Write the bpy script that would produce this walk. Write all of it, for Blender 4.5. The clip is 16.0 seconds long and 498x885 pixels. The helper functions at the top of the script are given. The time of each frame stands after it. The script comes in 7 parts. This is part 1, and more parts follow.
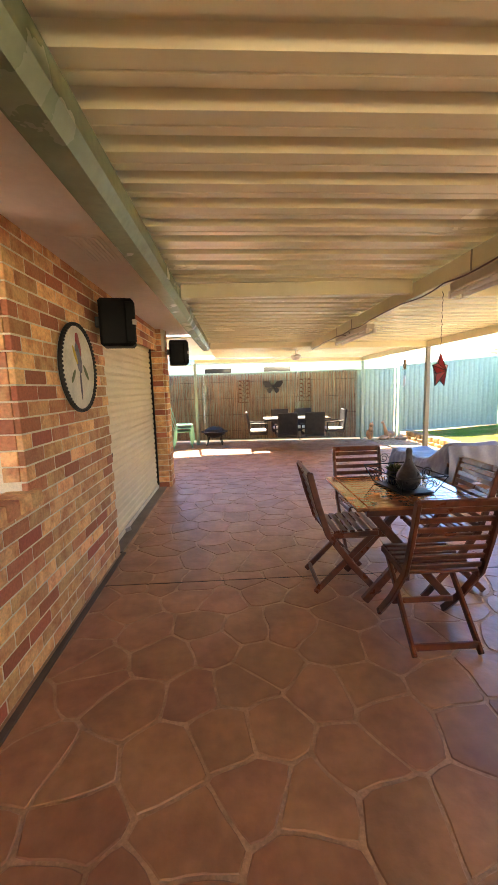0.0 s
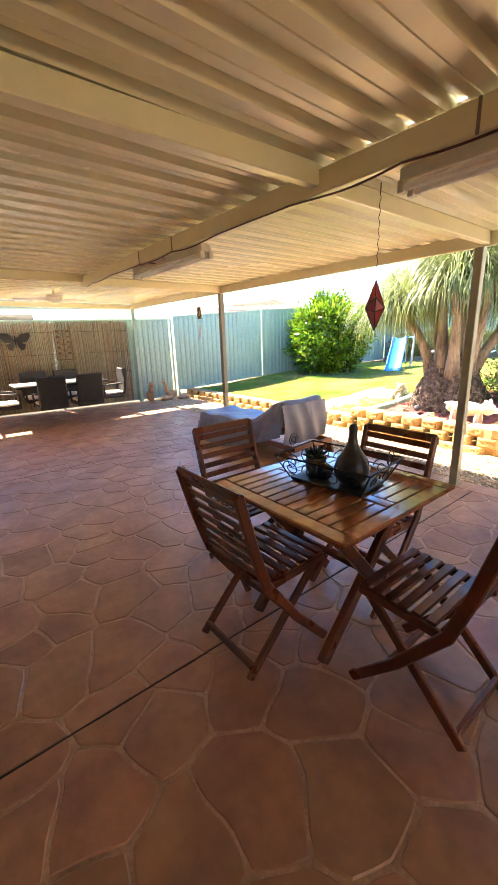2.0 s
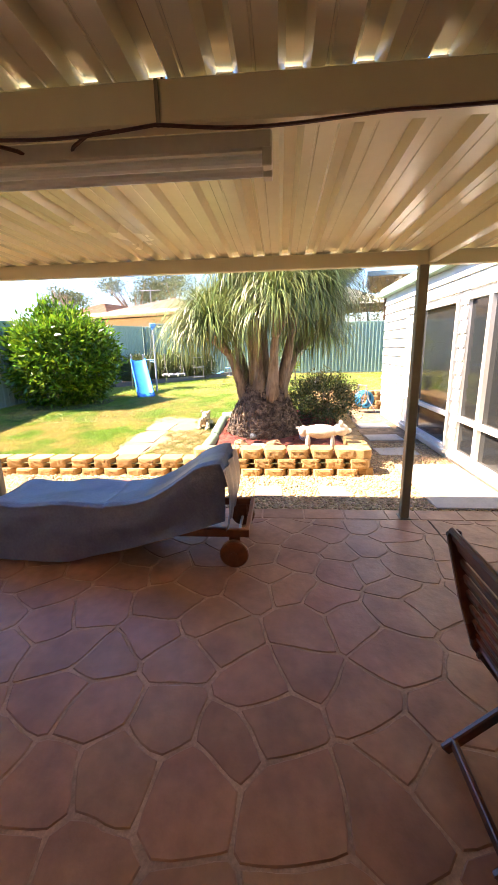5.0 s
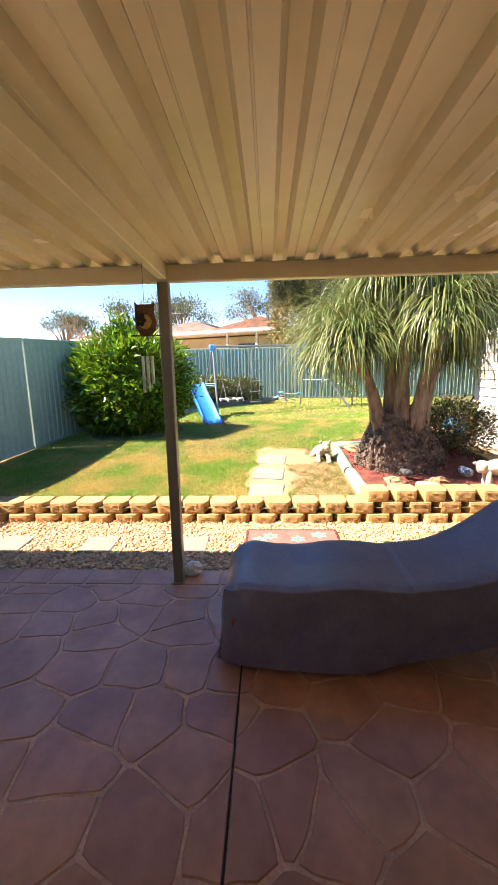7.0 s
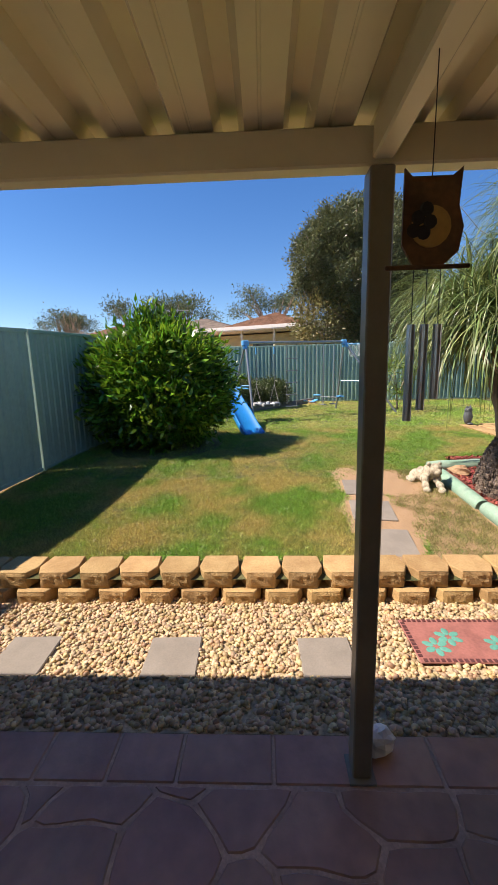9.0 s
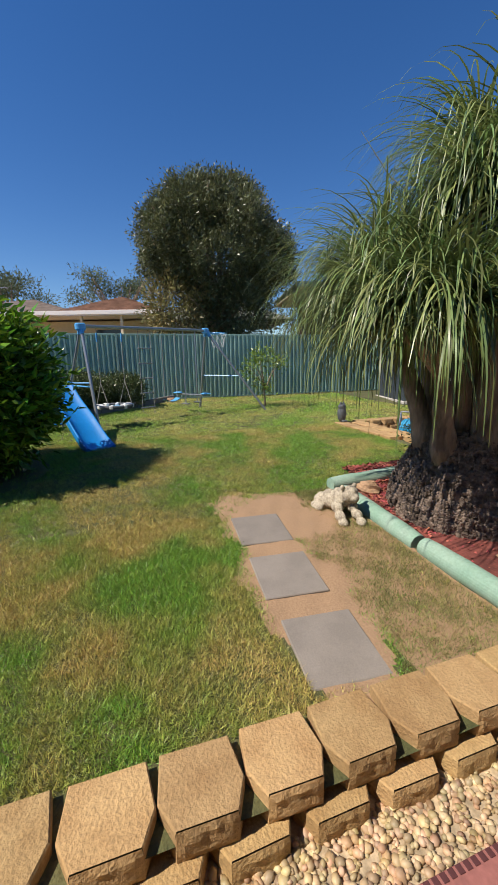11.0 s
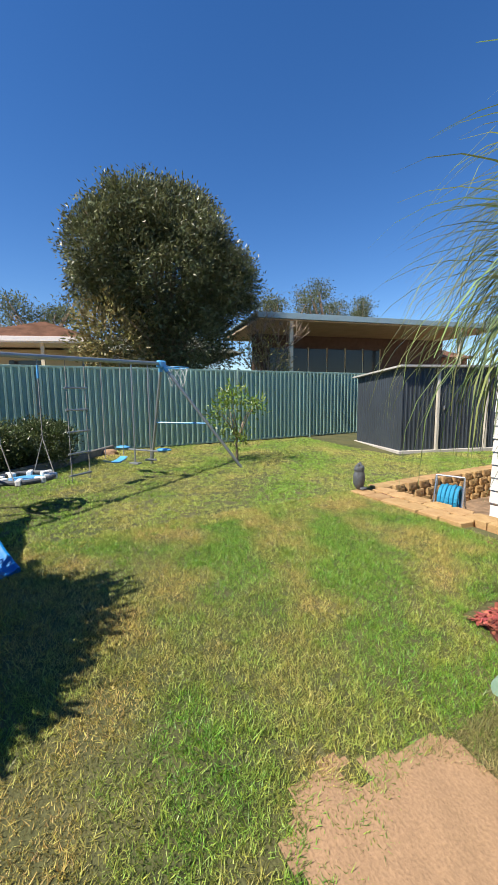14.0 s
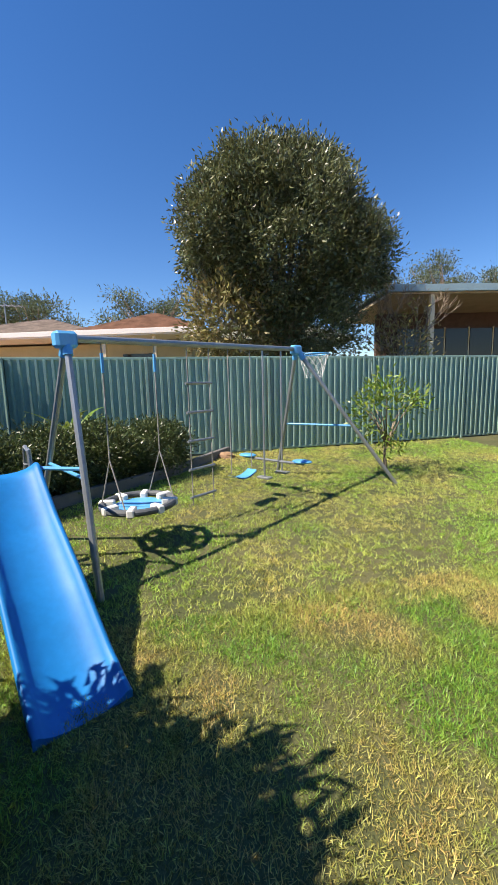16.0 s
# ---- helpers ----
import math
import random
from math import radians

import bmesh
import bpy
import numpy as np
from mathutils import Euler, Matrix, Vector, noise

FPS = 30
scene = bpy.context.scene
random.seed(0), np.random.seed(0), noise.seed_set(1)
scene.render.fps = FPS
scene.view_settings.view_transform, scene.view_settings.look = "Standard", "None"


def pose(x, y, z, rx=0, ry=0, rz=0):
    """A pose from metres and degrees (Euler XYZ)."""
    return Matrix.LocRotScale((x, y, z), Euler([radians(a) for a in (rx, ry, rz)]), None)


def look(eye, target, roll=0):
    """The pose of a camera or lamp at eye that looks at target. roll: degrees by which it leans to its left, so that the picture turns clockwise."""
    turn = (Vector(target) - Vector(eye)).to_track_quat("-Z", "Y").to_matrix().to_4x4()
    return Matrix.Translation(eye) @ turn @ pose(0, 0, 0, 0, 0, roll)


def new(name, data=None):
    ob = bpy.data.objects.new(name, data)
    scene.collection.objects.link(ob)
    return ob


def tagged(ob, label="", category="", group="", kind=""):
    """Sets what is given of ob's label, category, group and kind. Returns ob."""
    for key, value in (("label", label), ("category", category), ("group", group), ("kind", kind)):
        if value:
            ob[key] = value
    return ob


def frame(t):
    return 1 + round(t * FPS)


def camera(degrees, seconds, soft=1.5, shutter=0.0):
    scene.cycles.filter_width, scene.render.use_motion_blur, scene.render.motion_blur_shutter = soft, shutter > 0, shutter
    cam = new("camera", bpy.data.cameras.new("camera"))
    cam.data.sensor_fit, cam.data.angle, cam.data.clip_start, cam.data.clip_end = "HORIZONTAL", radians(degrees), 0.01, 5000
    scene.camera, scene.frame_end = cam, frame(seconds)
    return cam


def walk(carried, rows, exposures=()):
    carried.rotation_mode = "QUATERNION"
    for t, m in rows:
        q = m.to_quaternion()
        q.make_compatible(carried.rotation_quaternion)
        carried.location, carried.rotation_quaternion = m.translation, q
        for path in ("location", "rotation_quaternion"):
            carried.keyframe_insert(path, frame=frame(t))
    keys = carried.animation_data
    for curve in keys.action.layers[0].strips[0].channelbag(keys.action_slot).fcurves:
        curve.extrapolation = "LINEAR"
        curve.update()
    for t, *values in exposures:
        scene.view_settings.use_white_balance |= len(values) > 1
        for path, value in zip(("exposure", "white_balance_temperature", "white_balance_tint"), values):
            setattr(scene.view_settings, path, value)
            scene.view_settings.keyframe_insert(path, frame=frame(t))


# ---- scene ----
cam = camera(65.4, 16.0)
METRES, EYE, TILT, LEAN, TURN = 13.9, 1.5, 0.0, 0.0, -2.0
ROWS = [
    (0.0, 0.0, 0.0, 0.0, -0.25, -8.14, 1.76),
    (0.5, -0.0104, 0.019, -0.0023, -1.16, -8.56, 1.7),
    (1.0, -0.0195, 0.0499, -0.0029, -9.78, -10.53, 1.98),
    (1.5, -0.0248, 0.0736, -0.0034, -23.39, -13.48, 1.93),
    (2.0, -0.0234, 0.109, -0.0023, -36.61, -15.56, 1.91),
    (2.5, -0.0218, 0.137, -0.0035, -45.29, -15.95, 1.77),
    (3.0, -0.0146, 0.1711, -0.0035, -57.07, -16.31, 1.58),
    (5.5, 0.0045, 0.3425, 0.0012, -85.28, -12.74, 1.07),
    (6.0, 0.014, 0.3861, 0.001, -85.52, -11.56, 0.98),
    (6.5, 0.024, 0.4132, 0.0011, -85.5, -10.8, 1.16),
    (7.0, 0.0431, 0.4475, 0.0015, -85.21, -10.38, 1.1),
    (7.5, 0.0592, 0.4687, 0.001, -85.1, -10.28, 1.21),
    (8.0, 0.086, 0.4955, 0.002, -85.18, -10.24, 1.28),
    (10.5, 0.2191, 0.5348, 0.0016, -95.89, -11.15, 1.35),
    (11.0, 0.2486, 0.5218, 0.0009, -106.85, -11.58, 1.01),
    (11.5, 0.2687, 0.5138, -0.0001, -112.29, -11.59, 0.89),
    (12.0, 0.3021, 0.5035, -0.0004, -115.36, -11.19, 0.86),
    (12.5, 0.3296, 0.4994, -0.0021, -115.94, -10.05, 0.84),
    (13.0, 0.3597, 0.5011, 0.0107, -117.1, -9.01, 0.63),
    (13.5, 0.3847, 0.5071, 0.0129, -117.85, -8.38, 0.72),
    (14.0, 0.418, 0.5192, 0.0142, -116.69, -6.88, 0.61),
    (14.5, 0.4415, 0.525, 0.0171, -114.24, -6.82, 0.67),
    (15.0, 0.4748, 0.5341, 0.0194, -109.57, -7.06, 0.93),
    (15.5, 0.5025, 0.5355, 0.0202, -103.93, -7.5, 1.15),
    (16.0, 0.5345, 0.5267, 0.0193, -102.82, -8.11, 1.43),
]
walk(cam, [(t, pose(0, 0, EYE, TILT, LEAN, TURN) @ pose(METRES * x, METRES * y, METRES * z, 90 + pitch, roll, yaw)) for t, x, y, z, yaw, pitch, roll in ROWS],
     [(0.0, 3.85, 8300, 15), (1.5, 3.65, 8300, 16), (3.0, 3.25, 8300, 18), (5.5, 2.4, 8300, 21), (7.0, 1.97, 8200, 21), (8.0, 1.6, 8000, 20), (10.2, 0.05, 6700, 10), (11.5, 0.35, 6900, 13), (13.5, 0.55, 6900, 11), (16.0, 0.75, 7200, 13)])


# ---- world, sun ----
world = bpy.data.worlds.new("world")
scene.world = world
world.use_nodes = True
SUN_TO = Vector((-0.1, 0.8, 1.0)).normalized()
sky = world.node_tree.nodes.new("ShaderNodeTexSky")
sky.sky_type, sky.sun_disc = "NISHITA", False
sky.sun_elevation = math.asin(SUN_TO.z)
sky.sun_rotation = math.atan2(SUN_TO.x, SUN_TO.y)
sky.air_density, sky.dust_density, sky.ozone_density = 1.0, 0.0, 5.0
background = world.node_tree.nodes["Background"]
background.inputs["Strength"].default_value = 0.108
tone = world.node_tree.nodes.new("ShaderNodeHueSaturation")
tone.inputs["Saturation"].default_value = 1.25
tone.inputs["Hue"].default_value = 0.508
world.node_tree.links.new(sky.outputs[0], tone.inputs["Color"])
world.node_tree.links.new(tone.outputs[0], background.inputs["Color"])
sun = new("sun", bpy.data.lights.new("sun", "SUN"))
sun.data.energy, sun.data.angle, sun.data.color = 5.0, radians(0.5), (1.0, 0.95, 0.87)
sun.matrix_world = look((0, 0, 20), Vector((0, 0, 20)) - SUN_TO)


# ---- materials ----
def mat(name, color, rough=0.6, metal=0.0, var=0.12, scale=6.0, fine=60.0, bump=0.15, color2=None, object_random=0.0,
        island=0.0, stretch=(1, 1, 1), spec=0.5, coat=0.0, mix=(0.4, 0.65), depth=0.004, hue=0.0, shift=0.1, color3=None):
    """A surface with broad stains, fine grain, relief, and a change of tone from piece to piece."""
    m = bpy.data.materials.new(name)
    m.use_nodes = True
    nt = m.node_tree
    n, l = nt.nodes, nt.links
    b = n["Principled BSDF"]
    co = n.new("ShaderNodeTexCoord")
    mp = n.new("ShaderNodeMapping")
    mp.inputs["Scale"].default_value = stretch
    geo = n.new("ShaderNodeNewGeometry")
    l.new(geo.outputs["Position"], mp.inputs["Vector"])
    big = n.new("ShaderNodeTexNoise")
    big.inputs["Scale"].default_value, big.inputs["Detail"].default_value = scale, 5
    small = n.new("ShaderNodeTexNoise")
    small.inputs["Scale"].default_value, small.inputs["Detail"].default_value = fine, 4
    for t in (big, small):
        l.new(mp.outputs[0], t.inputs["Vector"])
    ramp = n.new("ShaderNodeMapRange")
    ramp.inputs["From Min"].default_value, ramp.inputs["From Max"].default_value = mix
    l.new(big.outputs["Fac"], ramp.inputs["Value"])
    mx = n.new("ShaderNodeMix")
    mx.data_type = "RGBA"
    mx.inputs["A"].default_value = (*color, 1)
    c2 = color2 or tuple(c * (1 - var * 1.6) for c in color)
    mx.inputs["B"].default_value = (*c2, 1)
    l.new(ramp.outputs[0], mx.inputs["Factor"])
    hsv = n.new("ShaderNodeHueSaturation")
    tint = mx.outputs["Result"]
    if color3:
        # whole pieces of a second colour
        src3 = n.new("ShaderNodeObjectInfo").outputs["Random"] if object_random else geo.outputs["Random Per Island"]
        spread = n.new("ShaderNodeMath")
        spread.operation = "MULTIPLY"
        spread.inputs[1].default_value = 5.37
        part3 = n.new("ShaderNodeMath")
        part3.operation = "FRACT"
        share = n.new("ShaderNodeMapRange")
        share.inputs["From Min"].default_value, share.inputs["From Max"].default_value = 0.35, 0.95
        l.new(src3, spread.inputs[0])
        l.new(spread.outputs[0], part3.inputs[0])
        l.new(part3.outputs[0], share.inputs["Value"])
        mx3 = n.new("ShaderNodeMix")
        mx3.data_type = "RGBA"
        mx3.inputs["B"].default_value = (*color3, 1)
        l.new(tint, mx3.inputs["A"])
        l.new(share.outputs[0], mx3.inputs["Factor"])
        tint = mx3.outputs["Result"]
    l.new(tint, hsv.inputs["Color"])
    val = n.new("ShaderNodeMapRange")
    val.inputs["From Min"].default_value, val.inputs["From Max"].default_value = 0.25, 0.75
    val.inputs["To Min"].default_value, val.inputs["To Max"].default_value = 1 - var, 1 + var
    l.new(small.outputs["Fac"], val.inputs["Value"])
    last = val.outputs[0]
    if object_random or island:
        if object_random:
            src = n.new("ShaderNodeObjectInfo").outputs["Random"]
        else:
            src = geo.outputs["Random Per Island"]
        amount = object_random or island
        mr = n.new("ShaderNodeMapRange")
        mr.inputs["To Min"].default_value, mr.inputs["To Max"].default_value = 1 - amount, 1 + amount
        l.new(src, mr.inputs["Value"])
        mu = n.new("ShaderNodeMath")
        mu.operation = "MULTIPLY"
        l.new(last, mu.inputs[0])
        l.new(mr.outputs[0], mu.inputs[1])
        last = mu.outputs[0]
        if hue:
            hr = n.new("ShaderNodeMapRange")
            hr.inputs["To Min"].default_value, hr.inputs["To Max"].default_value = 0.5 - hue, 0.5 + hue
            frac = n.new("ShaderNodeMath")
            frac.operation = "MULTIPLY"
            frac.inputs[1].default_value = 7.31
            fr = n.new("ShaderNodeMath")
            fr.operation = "FRACT"
            l.new(src, frac.inputs[0])
            l.new(frac.outputs[0], fr.inputs[0])
            l.new(fr.outputs[0], hr.inputs["Value"])
            l.new(hr.outputs[0], hsv.inputs["Hue"])
    l.new(last, hsv.inputs["Value"])
    l.new(hsv.outputs[0], b.inputs["Base Color"])
    b.inputs["Roughness"].default_value, b.inputs["Metallic"].default_value = rough, metal
    b.inputs["Specular IOR Level"].default_value = spec
    b.inputs["Coat Weight"].default_value = coat
    rr = n.new("ShaderNodeMapRange")
    rr.inputs["To Min"].default_value, rr.inputs["To Max"].default_value = max(0.03, rough - shift), min(1, rough + shift)
    l.new(big.outputs["Fac"], rr.inputs["Value"])
    l.new(rr.outputs[0], b.inputs["Roughness"])
    if bump:
        bp = n.new("ShaderNodeBump")
        bp.inputs["Strength"].default_value, bp.inputs["Distance"].default_value = bump, depth
        l.new(small.outputs["Fac"], bp.inputs["Height"])
        l.new(bp.outputs[0], b.inputs["Normal"])
    return m


def leaf_mat(name, color, color2, rough=0.4, island=0.35, hue=0.03, translucent=0.25, scale=2.0, mix=(0.4, 0.65)):
    m = mat(name, color, rough, var=0.15, scale=scale, fine=20, bump=0, color2=color2, island=island, hue=hue, mix=mix)
    nt = m.node_tree
    b = nt.nodes["Principled BSDF"]
    tr = nt.nodes.new("ShaderNodeBsdfTranslucent")
    src = b.inputs["Base Color"].links[0].from_socket
    nt.links.new(src, tr.inputs["Color"])
    ms = nt.nodes.new("ShaderNodeMixShader")
    ms.inputs[0].default_value = translucent
    nt.links.new(b.outputs[0], ms.inputs[1])
    nt.links.new(tr.outputs[0], ms.inputs[2])
    nt.links.new(ms.outputs[0], nt.nodes["Material Output"].inputs["Surface"])
    return m


def glass_mat(name, tint=(0.9, 0.95, 0.93)):
    m = bpy.data.materials.new(name)
    m.use_nodes = True
    b = m.node_tree.nodes["Principled BSDF"]
    b.inputs["Base Color"].default_value = (*tint, 1)
    b.inputs["Roughness"].default_value = 0.02
    b.inputs["Transmission Weight"].default_value = 1.0
    b.inputs["IOR"].default_value = 1.45
    return m


M_STONE = mat("stamped_concrete", (0.43, 0.222, 0.132), 0.4, var=0.14, scale=3.5, fine=16, bump=0.4, color2=(0.31, 0.152, 0.096), object_random=0.12, hue=0.006, depth=0.009, shift=0.16, spec=0.6)
M_STONE_J = mat("stamped_concrete_far", (0.43, 0.222, 0.132), 0.4, var=0.14, scale=3.5, fine=16, bump=0.4, color2=(0.31, 0.152, 0.096), island=0.12, hue=0.006, depth=0.009, shift=0.16, spec=0.6)
M_JOINT = mat("pale_joint", (0.55, 0.345, 0.235), 0.7, var=0.2, scale=8, fine=90)
M_BRICK = mat("clay_brick", (0.8, 0.49, 0.235), 0.8, var=0.2, scale=13, fine=60, bump=0.5, color2=(0.6, 0.27, 0.13), object_random=0.26, hue=0.006, mix=(0.42, 0.66), color3=(0.42, 0.13, 0.075))
M_BRICK_J = mat("clay_brick_far", (0.8, 0.49, 0.235), 0.8, var=0.2, scale=13, fine=60, bump=0.5, color2=(0.6, 0.27, 0.13), island=0.26, hue=0.006, mix=(0.42, 0.66), color3=(0.42, 0.13, 0.075))
M_MORTAR = mat("mortar", (0.84, 0.75, 0.58), 0.9, var=0.12, scale=10, fine=150, bump=0.4)
M_CREAM = mat("cream_steel", (0.84, 0.78, 0.55), 0.24, var=0.03, scale=1.2, fine=12, bump=0.02, color2=(0.79, 0.72, 0.49), mix=(0.45, 0.75))
M_CREAM_D = mat("cream_door", (0.78, 0.66, 0.45), 0.4, var=0.04, scale=2, fine=20, bump=0.03)
M_WHITE = mat("white_paint", (0.8, 0.78, 0.74), 0.5, var=0.05, scale=2, fine=25, bump=0.05)
M_SOFFIT = mat("soffit_sheet", (0.88, 0.82, 0.77), 0.7, var=0.04, scale=2, fine=25, bump=0.05)
M_GUTTER = mat("sage_steel", (0.2, 0.26, 0.17), 0.25, var=0.1, scale=4, fine=30, bump=0.05)
M_FENCE = mat("green_steel", (0.275, 0.405, 0.33), 0.4, var=0.08, scale=1.2, fine=15, bump=0.04, color2=(0.3, 0.45, 0.37))
M_POST = mat("painted_post", (0.24, 0.22, 0.155), 0.4, var=0.08, scale=5, fine=40, bump=0.05)
M_DIRT = mat("sandy_dirt", (0.4, 0.25, 0.14), 0.95, var=0.2, scale=2.2, fine=60, bump=0.6, color2=(0.3, 0.17, 0.09), depth=0.01)
M_BLOCK = mat("sandstone_block", (0.46, 0.3, 0.135), 0.9, var=0.2, scale=7, fine=95, bump=0.6, color2=(0.37, 0.225, 0.095), object_random=0.14, hue=0.004, depth=0.012)
M_PAVER = mat("grey_paver", (0.26, 0.225, 0.19), 0.85, var=0.1, scale=5, fine=120, bump=0.3, object_random=0.08)
M_SHED = mat("charcoal_steel", (0.05, 0.062, 0.075), 0.4, var=0.1, scale=2, fine=20, bump=0.03)
M_CONCRETE = mat("concrete", (0.5, 0.47, 0.42), 0.85, var=0.12, scale=3, fine=80, bump=0.3)
M_CREAMWALL = mat("cream_render", (0.5, 0.44, 0.28), 0.8, var=0.06, scale=2, fine=30)


# ---- building kit ----
class Mesh:
    """Collects faces; ob() links them as one mesh object."""

    def __init__(self):
        self.v, self.f = [], []

    def add(self, verts, faces):
        o = len(self.v)
        self.v.extend(tuple(p) for p in verts)
        self.f.extend(tuple(i + o for i in f) for f in faces)
        return self

    def box(self, x0, x1, y0, y1, z0, z1, c=0.004, m=None):
        c = min(c, (x1 - x0) * 0.45, (y1 - y0) * 0.45, (z1 - z0) * 0.45)
        vs = []
        for k in range(8):
            sx, sy, sz = k & 1, k >> 1 & 1, k >> 2 & 1
            x, y, z = (x1 if sx else x0), (y1 if sy else y0), (z1 if sz else z0)
            dx, dy, dz = (-c if sx else c), (-c if sy else c), (-c if sz else c)
            vs += [(x, y + dy, z + dz), (x + dx, y, z + dz), (x + dx, y + dy, z)]
        fs = []
        for ax in range(3):
            a, b = [i for i in range(3) if i != ax]
            for s in (0, 1):
                q = [(s << ax) | (i << a) | (j << b) for i, j in ((0, 0), (1, 0), (1, 1), (0, 1))]
                fs.append(tuple(3 * k + ax for k in q))
            for i in (0, 1):
                for j in (0, 1):
                    k0 = (i << a) | (j << b)
                    k1 = k0 | (1 << ax)
                    fs.append((3 * k0 + a, 3 * k1 + a, 3 * k1 + b, 3 * k0 + b))
        for k in range(8):
            fs.append((3 * k, 3 * k + 1, 3 * k + 2))
        if m is not None:
            vs = [m @ Vector(p) for p in vs]
        return self.add(vs, fs)

    def bar(self, p, q, w, h, up=(0, 0, 1), c=0.004):
        """A squared bar from p to q, w wide across and h deep along up."""
        p, q = Vector(p), Vector(q)
        d = (q - p)
        n = d.length
        d.normalize()
        side = d.cross(Vector(up)).normalized()
        u = side.cross(d).normalized()
        m = Matrix((( *side,), (*d,), (*u,))).transposed().to_4x4()
        m.translation = p
        return self.box(-w / 2, w / 2, 0, n, -h / 2, h / 2, c, m)

    def tube(self, pts, r, n=8, r2=None, caps=True):
        pts = [Vector(p) for p in pts]
        k = len(pts)
        radii = r if isinstance(r, (list, tuple)) else [r + ((r2 if r2 is not None else r) - r) * i / max(1, k - 1) for i in range(k)]
        d0 = (pts[1] - pts[0]).normalized()
        a = d0.orthogonal().normalized()
        vs, fs = [], []
        for i, p in enumerate(pts):
            d = (pts[min(i + 1, k - 1)] - pts[max(i - 1, 0)]).normalized()
            a = (a - d * a.dot(d)).normalized()
            b = d.cross(a)
            for j in range(n):
                t = 2 * math.pi * j / n
                vs.append(p + (a * math.cos(t) + b * math.sin(t)) * radii[i])
        for i in range(k - 1):
            for j in range(n):
                j2 = (j + 1) % n
                fs.append((i * n + j, i * n + j2, (i + 1) * n + j2, (i + 1) * n + j))
        if caps:
            fs.append(tuple(range(n))[::-1])
            fs.append(tuple((k - 1) * n + j for j in range(n)))
        return self.add(vs, fs)

    def lathe(self, prof, n=20, m=None, wob=0.0):
        vs, fs = [], []
        for r, z in prof:
            for j in range(n):
                t = 2 * math.pi * j / n
                p = Vector((r * math.cos(t), r * math.sin(t), z))
                if wob:
                    p += wob * noise.noise_vector(p * 6)
                vs.append(m @ p if m is not None else p)
        k = len(prof)
        for i in range(k - 1):
            for j in range(n):
                j2 = (j + 1) % n
                fs.append((i * n + j, i * n + j2, (i + 1) * n + j2, (i + 1) * n + j))
        fs.append(tuple(range(n))[::-1])
        fs.append(tuple((k - 1) * n + j for j in range(n)))
        return self.add(vs, fs)

    def prism(self, poly, z0, z1, c=0.0):
        """A flat-topped slab over a polygon; c: how far the top edge is eased."""
        n = len(poly)
        cx, cy = sum(p[0] for p in poly) / n, sum(p[1] for p in poly) / n
        vs = [(x, y, z0) for x, y in poly] + [(x, y, z1 - c) for x, y in poly]
        top = []
        for x, y in poly:
            d = math.hypot(x - cx, y - cy) or 1
            s = max(0, 1 - 1.3 * c / d)
            top.append((cx + (x - cx) * s, cy + (y - cy) * s, z1))
        vs += top
        fs = [tuple(range(n))[::-1], tuple(range(2 * n, 3 * n))]
        for i in range(n):
            j = (i + 1) % n
            fs += [(i, j, n + j, n + i), (n + i, n + j, 2 * n + j, 2 * n + i)]
        return self.add(vs, fs)

    def ball(self, c, r, n=12, k=8, rough=0.0, m=None):
        """A rounded lump with radii r, roughened."""
        r = r if isinstance(r, (tuple, list)) else (r, r, r)
        vs, fs = [], []
        for i in range(k + 1):
            a = math.pi * i / k
            for j in range(n):
                t = 2 * math.pi * j / n
                d = Vector((math.sin(a) * math.cos(t), math.sin(a) * math.sin(t), math.cos(a)))
                s = 1 + rough * noise.noise(d * 2.3 + Vector(c) * 5)
                p = Vector((d.x * r[0] * s, d.y * r[1] * s, d.z * r[2] * s))
                if m is not None:
                    p = m @ p
                vs.append(Vector(c) + p)
        for i in range(k):
            for j in range(n):
                j2 = (j + 1) % n
                fs.append((i * n + j, (i + 1) * n + j, (i + 1) * n + j2, i * n + j2))
        return self.add(vs, fs)

    def grid(self, fn, nu, nv):
        vs = [fn(i / nu, j / nv) for i in range(nu + 1) for j in range(nv + 1)]
        fs = [(i * (nv + 1) + j, (i + 1) * (nv + 1) + j, (i + 1) * (nv + 1) + j + 1, i * (nv + 1) + j + 1) for i in range(nu) for j in range(nv)]
        return self.add(vs, fs)

    def data(self, name, material, smooth=False):
        me = bpy.data.meshes.new(name)
        me.from_pydata(self.v, [], self.f)
        me.materials.append(material)
        bm = bmesh.new()
        bm.from_mesh(me)
        bmesh.ops.recalc_face_normals(bm, faces=bm.faces)
        bm.to_mesh(me)
        bm.free()
        if smooth:
            me.shade_smooth()
        return me

    def ob(self, name, material, parent=None, label="", smooth=False):
        o = new(name, self.data(name, material, smooth))
        o.parent = parent
        if label:
            tagged(o, label)
        return o


def thing(name, label, category, group="", at=None, kind=""):
    """An Empty at a thing's base, which parents its parts."""
    e = new(name)
    e.empty_display_size = 0.1
    if at is not None:
        e.matrix_basis = at if isinstance(at, Matrix) else pose(*at)
    return tagged(e, label, category, group, kind)


def structure(name, m, material, label, category="", smooth=False):
    return tagged(m.ob(name, material, smooth=smooth), label, category or name.split("_")[0], kind="structure")


